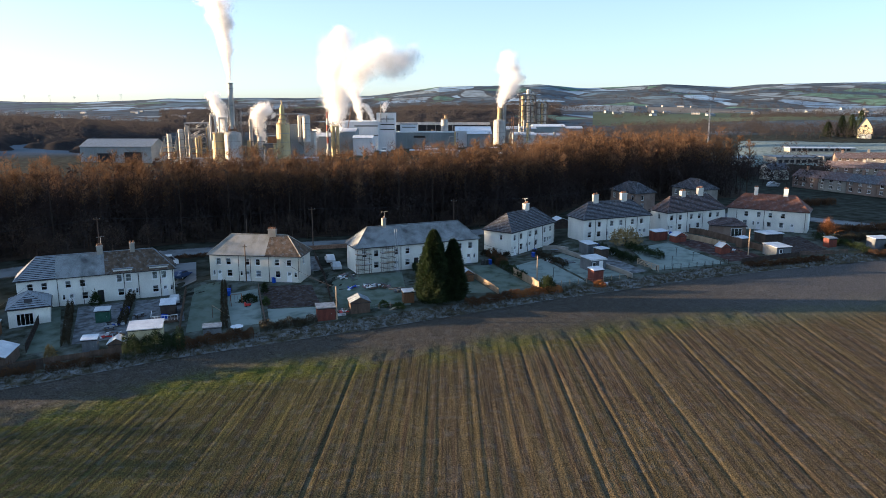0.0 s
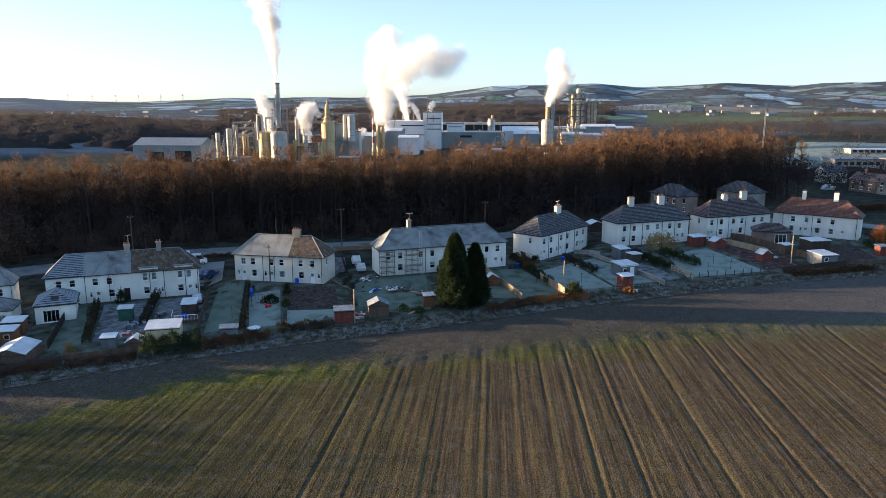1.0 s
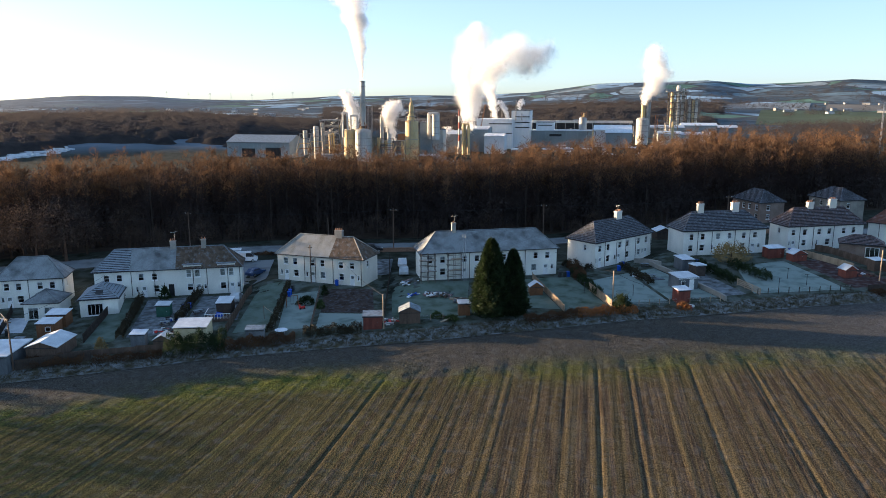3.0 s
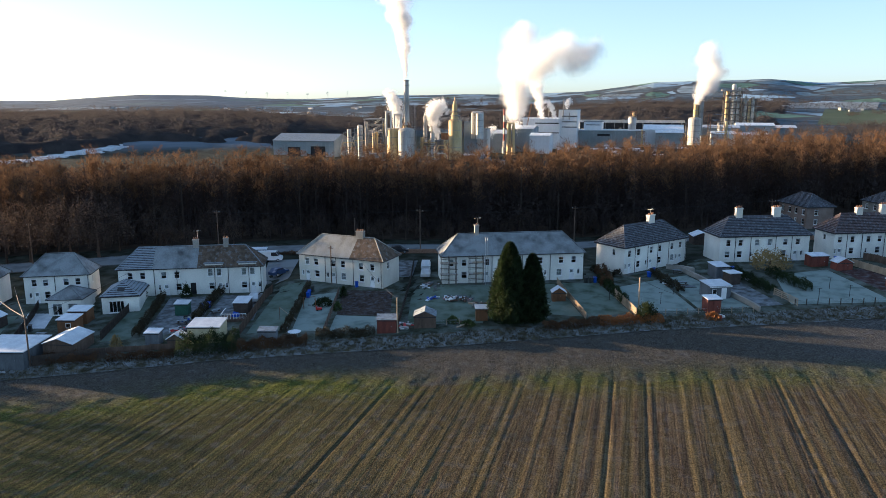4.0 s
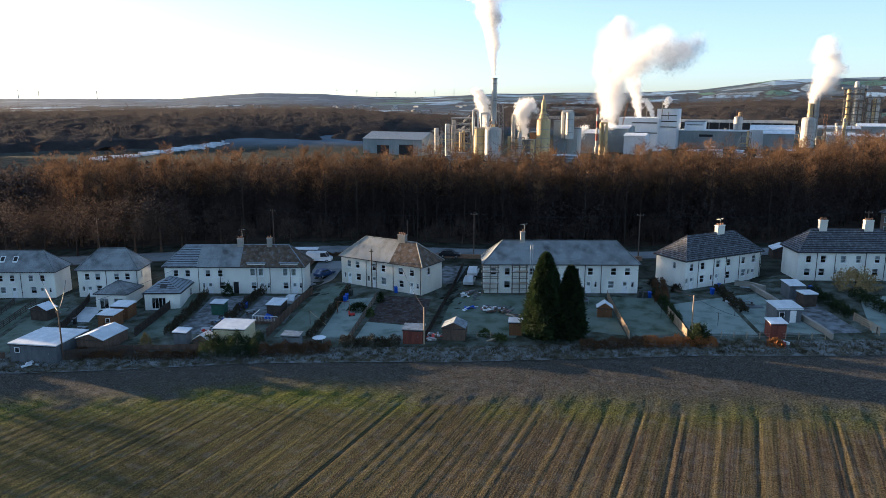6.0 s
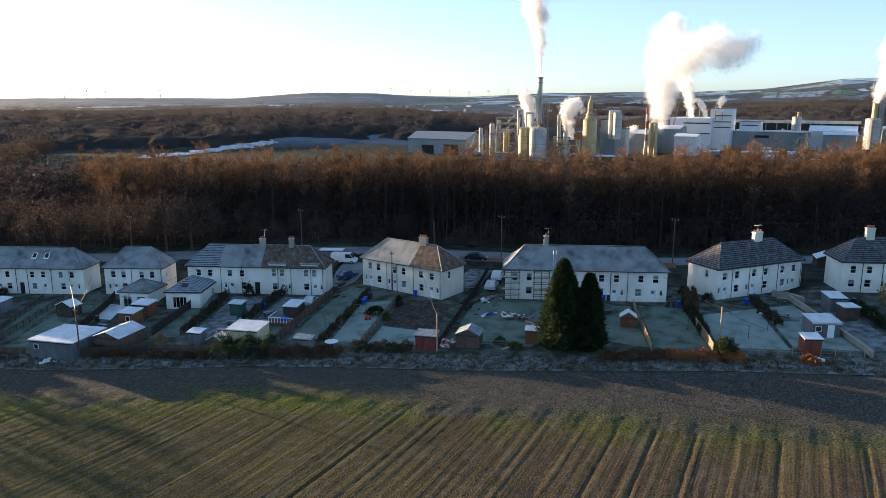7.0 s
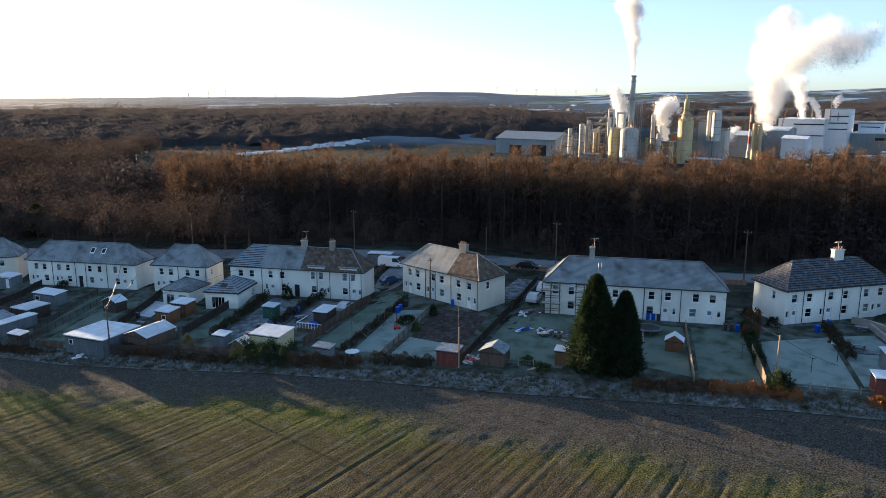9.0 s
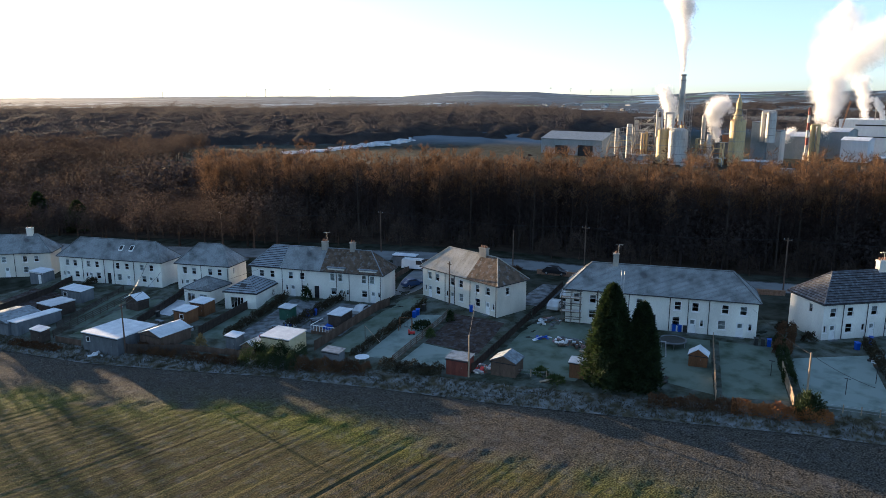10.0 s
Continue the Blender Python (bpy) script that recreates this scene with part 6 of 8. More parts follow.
cloud([(-40.4, 504, 27.4, 0.9), (-39.8, 504, 31, 2.3), (-37.9, 504, 32.5, 1.9)], 9, "thin steam wisp from a roof vent", 1.0)
cloud([(43.1, 553, 30.4, 2.0), (43.8, 553, 35, 3.8), (46, 553, 40.3, 6.0), (49.1, 553, 46.2, 8.0), (52, 553, 51.3, 8.0), (51.8, 553, 57.2, 7.9), (48.8, 553, 62.5, 8.2), (47.6, 553, 65.3, 5.5)], 10, "grey-blue steam plume from the short stacks", 0.9)
cloud([(-84, 440, 9, 2.2), (-79, 441, 13, 3.0), (-75, 441, 17, 2.2)], 11, "low steam over the plant roofs", 1.2)

RED_PAVING = mk("reddish_paving", (0.045, 0.026, 0.024), (0.085, 0.052, 0.048), 0.9, 0.8, 7, 0.2, frost=0.3, frost_scale=0.9, frost_col=(0.13, 0.13, 0.14), world_space=True)


# ---- garden plots, each a sheet on the ground ----
LOTS = [
    # corners: field end (two), house end (two); surface
    ([(-61.5, 101.5), (-57.5, 103.5), (-66.5, 121.5), (-69.5, 120)], LAWN, "frosted lawn strip between two hedges", "lawn"),
    ([(-56.5, 105), (-48.5, 108), (-56.5, 124.5), (-63.5, 121.5)], PAVING, "frosted slabbed back garden with clutter", "yard"),
    ([(-50.5, 112), (-42.5, 114.5), (-48.0, 128), (-55.0, 125.5)], PAVING, "frosted gravel drive with a parked car", "yard"),
    ([(-40.5, 109), (-35.5, 111.5), (-41.5, 133.5), (-46.5, 131)], LAWN, "frosted grass garden behind a fence", "lawn"),
    ([(-33.8, 111), (-29.2, 112.7), (-34.2, 129.5), (-39.5, 127.5)], LAWN_WHITE, "white frosted lawn with play things", "lawn"),
    ([(-28.0, 112.2), (-19.5, 115.2), (-21.0, 120), (-30.0, 119.2)], LAWN_WHITE, "white frosted lawn with melted streaks", "lawn"),
    ([(-30.0, 119.6), (-21.0, 120.5), (-24.5, 131.2), (-33.6, 130.2)], SOIL, "dug dark garden plot with frost", "plot"),
    ([(-17.0, 117.5), (-5.5, 120.3), (-8.0, 137.0), (-21.5, 133.0)], LAWN, "rough frosted grass with builders' rubbish", "lawn"),
    ([(2.5, 126), (9.3, 126), (2.8, 141), (-4.5, 138)], LAWN, "frosted back lawn with a small play hut", "lawn"),
    ([(10.3, 126), (16.6, 129), (10.2, 143.5), (3.8, 141.5)], LAWN, "frosted narrow lawn behind a board fence", "lawn"),
    ([(18.0, 129.5), (26.5, 132), (20.5, 147), (13.2, 141)], LAWN_WHITE, "white frosted lawn with a clothes pole", "lawn"),
    ([(26.8, 133), (34.8, 135), (25.5, 150.5), (21.0, 147.5)], LAWN_WHITE, "white frosted lawn beside a low wall", "lawn"),
    ([(35.6, 135.5), (39.8, 137), (32.8, 151), (29.2, 149.5)], PAVING, "frosted concrete path between gardens", "path"),
    ([(41.0, 137.5), (56.5, 141.6), (50.0, 158.5), (40.5, 153)], LAWN_WHITE, "broad white frosted lawn", "lawn"),
    ([(58.0, 142.5), (66.0, 144.5), (60.5, 161.5), (51.5, 159)], RED_PAVING, "reddish paved garden with small huts", "yard"),
    ([(70.0, 146.5), (81.0, 147.5), (82.0, 164), (70.0, 161)], SOIL, "dark dug garden with fences and rails", "plot"),
    ([(-79.5, 103.6), (-75.0, 104.6), (-79.0, 110.8), (-83.5, 109.6)], SNOW_ROOF, "white frosted timber deck", "deck"),
    ([(-80.5, 90), (-75.5, 91.5), (-84.5, 108.5), (-89.5, 106.5)], LAWN, "frosted grass garden with a stepped fence", "lawn"),
    ([(-87.5, 92), (-83, 93), (-92, 108), (-97.5, 106)], LAWN, "frosted grass garden behind the garages", "lawn"),
    ([(-112, 90), (-99, 93), (-104, 100), (-116, 97.5)], SOIL, "dark frosted garden beds", "plot"),
    ([(-29.5, 140.5), (-24.5, 142), (-27, 153), (-31.5, 152)], PAVING, "frosted drive beside the house", "drive"),
    ([(-52.5, 134.5), (-47.5, 135.5), (-52, 149), (-58, 147)], TARMAC, "frosted parking drive between houses", "drive"),
]
for i, (P, mt, lb, ct) in enumerate(LOTS):
    sheet(ct, P, mt, 0.05 + 0.004 * (i % 3), lb, ct, seed=i)


U, W = np.meshgrid(np.arange(-118, 93, 1.0), np.linspace(0, 1, 34))
GY_ = verge_y(U) + 2.5 + W * 34
tagged(part("garden_ground", grid_mesh("garden_ground", U, GY_, ground(U, GY_) + 0.022), GARDEN_GROUND), "trodden frosted grass between the back gardens", "ground", kind="structure")


# ---- sheds and small buildings ----
def shed(quad, h, wall, roof, label, kind="mono", front=None, name="shed", trim=None):
    """A small building from its roof corners (field side left, right, back right, back left) and its height."""
    P = [Vector(p) for p in quad]
    c = sum(P, Vector((0, 0))) / 4
    ax = ((P[1] - P[0]) + (P[2] - P[3])).normalized()
    w = ((P[1] - P[0]).length + (P[2] - P[3]).length) / 4
    d = ((P[3] - P[0]).length + (P[2] - P[1]).length) / 4
    rot = math.degrees(math.atan2(ax.y, ax.x))
    z = gz(*c)
    t = thing(name, label, "shed" if name != "garage" else "garage", pose(c.x, c.y, z, 0, 0, rot), "sheds of the gardens")
    o, H = 0.14, h - 0.12
    b = Mb().box(-w + o, w - o, -d + o, d - o, -0.6, H - (0.0 if kind != "gable" else 0.35))
    if kind == "gable":
        for s in (-1, 1):
            b.quad((-w + o, s * (d - o), H - 0.35), (w - o, s * (d - o), H - 0.35), (0, s * (d - o), H + 0.42))
    body = part("wall", b, wall, t)
    r = Mb()
    if kind == "mono":
        for k_ in (0,):
            r.prism([(-w, -d), (w, -d), (w, d), (-w, d)], [H, H, H + 0.22, H + 0.22], [H + 0.1, H + 0.1, H + 0.32, H + 0.32])
    elif kind == "flat":
        r.box(-w, w, -d, d, H, H + 0.16)
    else:
        for s in (-1, 1):
            pts = [(s * w, -d), (0, -d), (0, d), (s * w, d)]
            if s > 0:
                pts = pts[::-1]
            zz = [H - 0.4 if abs(p[0]) > 0 else H + 0.42 for p in pts]
            r.prism(pts, zz, [v + 0.1 for v in zz])
    part("roof", r, roof, t)
    part("fascia", Mb().box(-w + 0.01, w - 0.01, -d - 0.02, -d + 0.03, H - (0.42 if kind == "gable" else 0.06) - 0.1, H - (0.42 if kind == "gable" else 0.06)), trim or TRIM, t)
    for kd, x, wd in front or ():
        if kd == "d":
            dr = part("door", Mb().box(x - wd / 2, x + wd / 2, -d + o - 0.05, -d + o - 0.004, 0.02, 1.85), trim or wall, t)
            part("handle", Mb().box(x + wd / 2 - 0.14, x + wd / 2 - 0.09, -d + o - 0.09, -d + o - 0.05, 0.9, 1.05), STEEL, dr)
        else:
            m = pose(x - wd / 2, -d + o - 0.11, 0.9)
            wn_ = part("window", Mb().box(0, wd, 0, 0.1, 0, 0.06).box(0, wd, 0, 0.1, 0.74, 0.8).box(0, 0.06, 0, 0.1, 0.06, 0.74).box(wd - 0.06, wd, 0, 0.1, 0.06, 0.74), WHITE_PAINT, t)
            wn_.matrix_local = m
            part("pane", Mb().box(0.06, wd - 0.06, 0.04, 0.06, 0.06, 0.74), GLASS, wn_)
    return t


shed([(-72.9, 89.2), (-65.1, 91.2), (-67.7, 98.6), (-74.9, 96.4)], 2.3, GREY_BOARD, SNOW_ROOF, "grey garage with a flat snowed roof", "flat", [("w", -2.5, 0.8), ("d", 2.2, 0.9)], "garage")
shed([(-65.4, 94.3), (-60.7, 95.6), (-62.1, 101.2), (-66.7, 100.4)], 2.5, WOOD, SNOW_ROOF, "timber shelter under a snowed gable roof", "gable")
shed([(-83.8, 85.6), (-80.8, 86.3), (-81.5, 87.9), (-84.4, 87.2)], 2.1, WOOD_DARK, SNOW_ROOF, "small dark shed with snowed roof", "mono", [("d", 0.4, 0.7)])
shed([(-102.1, 97.5), (-96.4, 99.0), (-97.8, 101.7), (-103.2, 100.2)], 2.3, GREY_BOARD, SNOW_ROOF, "garden cabin with white windows and snowed roof", "mono", [("w", -1.6, 1.1), ("d", 1.8, 0.9)])
shed([(-95.6, 91.3), (-91.6, 92.2), (-93.4, 96.4), (-97.6, 95.6)], 2.3, WOOD_DARK, SNOW_ROOF, "low flat-roofed hut covered with snow", "flat")
shed([(-97.5, 82.3), (-89.2, 84.3), (-91.0, 90.6), (-99.0, 88.8)], 2.4, GREY_BOARD, FELT, "broad garage under a frosted shallow gable", "gable", [("d", -1.5, 2.2)], "garage")
shed([(-89.9, 84.6), (-87.8, 85.1), (-90.0, 93.0), (-92.2, 92.4)], 2.1, GREY_BOARD, SNOW_ROOF, "long narrow lean-to with snowed roof", "flat", None, "garage")
shed([(-120.4, 98.3), (-116.0, 99.5), (-116.8, 102.2), (-120.9, 101.0)], 2.4, GREY_BOARD, SNOW_ROOF, "blue-grey shed with a white door", "mono", [("d", 1.0, 0.8)], trim=WHITE_PAINT)
shed([(-85.9, 102.0), (-82.2, 102.6), (-82.9, 105.0), (-86.5, 104.5)], 2.4, WOOD_DARK, SNOW_ROOF, "dark gabled garden shed with snowed roof", "gable")
shed([(-70.5, 103.2), (-67.5, 103.9), (-69.2, 106.3), (-72.2, 105.4)], 2.3, WOOD_ORANGE, SNOW_ROOF, "brown timber summer house with snowed roof", "mono", [("w", 0.4, 0.8)])
shed([(-71.9, 107.0), (-68.7, 107.9), (-70.5, 110.2), (-73.7, 109.2)], 2.3, WOOD_ORANGE, SNOW_ROOF, "brown timber garden hut with snowed roof", "mono", [("d", 0.6, 0.8)])
shed([(-46.9, 103.7), (-42.1, 105.2), (-44.1, 109.1), (-49.0, 107.6)], 2.5, CREAM_BOARD, SNOW_ROOF, "yellowed shed under a wide snowed roof", "mono", [("d", 1.2, 0.9)])
shed([(-53.4, 101.4), (-51.1, 102.0), (-51.4, 103.9), (-53.6, 103.3)], 2.1, GREY_BOARD, SNOW_ROOF, "small grey shed with frosted roof", "mono", [("d", 0.3, 0.7)])
shed([(-49.6, 101.6), (-47.0, 102.3), (-47.3, 104.6), (-50.1, 104.0)], 1.7, WOOD, SNOW_ROOF, "low hutch with a snowed gable roof", "gable")
shed([(-56.9, 113.7), (-54.5, 114.4), (-55.3, 116.2), (-57.6, 115.5)], 2.1, WOOD_GREEN, SNOW_ROOF, "dark green shed with frosted roof", "mono", [("d", 0.4, 0.7)])
shed([(-46.6, 115.8), (-44.1, 116.5), (-45.9, 119.6), (-48.4, 118.8)], 2.2, WOOD_DARK, SNOW_ROOF, "dark shed with a snowed tilted roof", "mono")
shed([(-36.8, 106.2), (-34.0, 107.0), (-34.6, 108.6), (-37.4, 107.8)], 1.9, GREY_BOARD, FELT, "low grey frosted shed", "mono")
shed([(-20.2, 113.2), (-17.2, 114.1), (-18.4, 116.3), (-21.5, 115.4)], 2.1, WOOD_RED, FELT, "red-brown shed with a frosted roof", "mono", [("d", 0.5, 0.8)])
shed([(-15.2, 116.1), (-11.8, 117.0), (-13.1, 119.9), (-16.6, 118.9)], 2.3, WOOD, FELT, "grey timber shed with white sheets leaning on it", "gable")
shed([(-6.9, 120.6), (-4.8, 121.3), (-5.3, 122.9), (-7.3, 122.3)], 2.1, WOOD_ORANGE, SNOW_ROOF, "sunlit orange timber shed beside the conifer", "mono")
shed([(3.6, 131.8), (6.0, 132.5), (5.4, 134.3), (3.0, 133.6)], 2.0, WOOD_ORANGE, SNOW_ROOF, "orange play hut with a blue edge and snowed roof", "gable", [("d", 0, 0.8)], "play_hut")
shed([(28.8, 137.0), (32.3, 138.8), (30.5, 141.9), (26.9, 140.2)], 2.3, GREY_BOARD, SNOW_ROOF, "grey garden cabin with white windows", "mono", [("w", -1.1, 0.8), ("d", 0.6, 0.9)], trim=WHITE_PAINT)
shed([(28.0, 131.0), (30.3, 132.0), (29.3, 134.0), (27.1, 132.9)], 2.2, WOOD_RED, SNOW_ROOF, "red timber shed with a snowed roof", "mono", [("d", 0.2, 0.8)])
shed([(30.4, 149.0), (32.8, 150.1), (31.3, 153.1), (28.9, 152.0)], 2.2, GREY_BOARD, SNOW_ROOF, "grey shed with a snowed roof", "mono", [("d", 0.3, 0.8)])
shed([(32.4, 145.5), (34.4, 146.6), (33.3, 148.8), (31.2, 147.6)], 2.1, WOOD_DARK, SNOW_ROOF, "dark open-fronted shelter with snowed roof", "flat")
shed([(47.6, 159.6), (51.0, 161.2), (50.0, 163.2), (46.6, 161.8)], 2.1, WOOD_RED, SNOW_ROOF, "red-brown shed against the house", "mono", [("d", 0.6, 0.8)])
shed([(51.6, 157.8), (54.6, 159.1), (53.7, 161.2), (50.7, 160.0)], 1.9, WOOD_RED, SNOW_ROOF, "low red shed with a snowed roof", "gable", [("d", 0.2, 0.8)])
shed([(57.9, 147.6), (60.3, 148.6), (59.5, 150.6), (57.1, 149.6)], 1.9, WOOD_RED, SNOW_ROOF, "red hut in the paved garden", "gable")
shed([(64.1, 152.6), (66.4, 153.6), (65.6, 155.4), (63.4, 154.4)], 2.1, WOOD, SNOW_ROOF, "small timber shelter with snowed roof", "mono")
shed([(67.6, 143.9), (71.3, 145.0), (70.3, 149.2), (66.6, 148.1)], 2.2, GREY_BOARD, SNOW_ROOF, "grey cabin with a wide snowed roof", "mono", [("w", -0.8, 0.8)])
shed([(70.8, 155.8), (75.2, 156.8), (74.0, 160.8), (69.4, 159.8)], 2.2, WOOD_DARK, SNOW_ROOF, "dark carport under a snowed roof", "flat")
shed([(91.5, 150.5), (95.6, 151.4), (95.0, 154.0), (90.9, 153.1)], 2.2, GREY_BOARD, SNOW_ROOF, "grey shed beside the lane", "mono")
shed([(82.5, 152.0), (84.8, 152.6), (84.2, 154.4), (82.0, 153.9)], 2.0, WOOD_RED, FELT, "reddish shed behind the hedge", "mono")
shed([(27.5, 176.0), (31.5, 177.0), (30.5, 180.5), (26.5, 179.5)], 2.3, WOOD_DARK, SNOW_ROOF, "dark garage with a snowed roof beyond the houses", "gable", None, "garage")
shed([(-63.5, 146.0), (-59.0, 148.0), (-60.0, 150.0), (-64.5, 148.0)], 2.2, GREY_BOARD, SNOW_ROOF, "low garage with a snowed roof behind the house", "flat", None, "garage")


def annex(corner, rot, w, d, h, rise, wall, roofm, label, openings, skylight=False):
    """A low hipped extension."""
    z = gz(corner[0] + w / 2 * math.cos(radians(rot)), corner[1] + w / 2 * math.sin(radians(rot)))
    t = thing("garden_room", label, "extension", pose(*corner, z, 0, 0, rot), "extensions of the houses")
    mb, o = Mb(), 0.25
    holes = [(x - wd / 2 - o, x + wd / 2 - o, 0.08, 2.15) for x, wd in openings]
    hole_wall(mb, w - 2 * o, h - 0.03, 0.25, holes, pose(o, o, 0))
    hole_wall(mb, d - 2 * o, h - 0.03, 0.25, [], pose(w - o, o, 0, 0, 0, 90))
    hole_wall(mb, d - 2 * o, h - 0.03, 0.25, [], pose(o, d - o, 0, 0, 0, -90))
    part("wall", mb, wall, t)
    part("floor", Mb().box(o + 0.3, w - o - 0.3, o + 0.3, d - o, -0.1, 0.0), WOOD, t)
    for x, wd in openings:
        window(t, pose(o, o + 0.02, 0) @ pose(x - wd / 2 - o, 0, 0.08), wd, 2.07, max(2, round(wd / 0.7)), False)
    if d > w:
        hip_roof(t, d, w, h, rise, [roofm], n=7).matrix_local = pose(w, 0, 0, 0, 0, 90)
    else:
        hip_roof(t, w, d, h, rise, [roofm], n=7)
    if skylight:
        k_ = rise / (min(w, d) / 2)
        part("skylight", Mb().quad((w / 2 - 0.6, 1.0, h + 1.0 * k_ + 0.14), (w / 2 + 0.6, 1.0, h + 1.0 * k_ + 0.14), (w / 2 + 0.6, 1.9, h + 1.9 * k_ + 0.14), (w / 2 - 0.6, 1.9, h + 1.9 * k_ + 0.14)), TRIM, t)
    return t


annex((-70.2, 111.8), 27, 6.5, 8.2, 2.95, 1.8, HARL, ROOF_RIME, "white garden room with glazed doors and ribbed roof", [(2.6, 2.5)], True)
annex((-79.0, 109.2), 20, 6.0, 6.2, 2.9, 1.7, HARL, ROOF_FROST, "white garden room with wide glazed doors", [(1.7, 1.7), (4.3, 1.7)])
annex((61.4, 164.2), -14, 8.0, 5.0, 2.6, 1.5, HARL_BROWN, ROOF_BROWN, "brown roughcast garden room with glazed doors", [(5.8, 2.4)])


# ---- fences, walls and hedges ----
def fence(p, q, h, mat, label, style="boards", bay=1.8):
    p, q = Vector(p), Vector(q)
    L = (q - p).length
    n = max(1, round(L / bay))
    t = thing("fence", label, "fence", pose(0, 0, 0), "garden fences")
    d = (q - p).normalized()
    rot = math.degrees(math.atan2(d.y, d.x))
    for i in range(n + 1):
        c = p + (q - p) * i / n
        part("post", Mb().box(-0.05, 0.05, -0.05, 0.05, -0.4, h + 0.08), mat, t).matrix_local = pose(c.x, c.y, gz(*c), 0, 0, rot)
        if i < n:
            e_ = p + (q - p) * (i + 1) / n
            za, zb, w = gz(*c), gz(*e_), L / n
            mb = Mb()
            if style == "boards":
                k_ = max(3, int(w / 0.16))
                lo, hi = [], []
                for j in range(k_):
                    y0 = 0.018 if j % 2 else -0.018
                    lo += [(w * j / k_, y0), (w * (j + 1) / k_, y0)]
                out = lo + [(x, y + 0.02) for x, y in lo[::-1]]
                sl = [(zb - za) * x / w for x, y in out]
                mb.prism(out, [v + 0.05 for v in sl], [v + h for v in sl])
            elif style == "rails":
                for j in range(4):
                    z = 0.22 + (h - 0.3) * j / 3
                    part("rail", Mb().prism([(0.0, -0.03), (w, -0.03), (w, 0.03), (0.0, 0.03)], [z, z + zb - za, z + zb - za, z], [z + 0.13, z + zb - za + 0.13, z + zb - za + 0.13, z + 0.13]), mat, t).matrix_local = pose(c.x, c.y, za, 0, 0, rot)
                continue
            elif style == "wire":
                for z in (0.35, 0.7, h - 0.08):
                    mb.tube((0, 0, z), (w, 0, z + zb - za), 0.012, 0.012, 3)
            part("panel", mb, mat if style != "wire" else STEEL, t).matrix_local = pose(c.x, c.y, za, 0, 0, rot)
    return t


def wall_run(p, q, h, w, mat, label):
    p, q = Vector(p), Vector(q)
    d = (q - p).normalized()
    nr = Vector((-d.y, d.x)) * w / 2
    n = max(1, int((q - p).length / 1.5))
    mb = Mb()
    for i in range(n):
        a_, b_ = p + (q - p) * i / n, p + (q - p) * (i + 1) / n
        c = [a_ - nr, b_ - nr, b_ + nr, a_ + nr]
        z = [gz(*v) for v in c]
        mb.prism([tuple(v) for v in c], [v - 0.4 for v in z], [v + h for v in z])
        nr2 = nr * 1.35
        c2 = [a_ - nr2, b_ - nr2, b_ + nr2, a_ + nr2]
        mb.prism([tuple(v) for v in c2], [v + h + 0.003 for v in z], [v + h + 0.07 for v in z])
    return solo("garden_wall", mb, mat, label, "wall", group="garden walls")


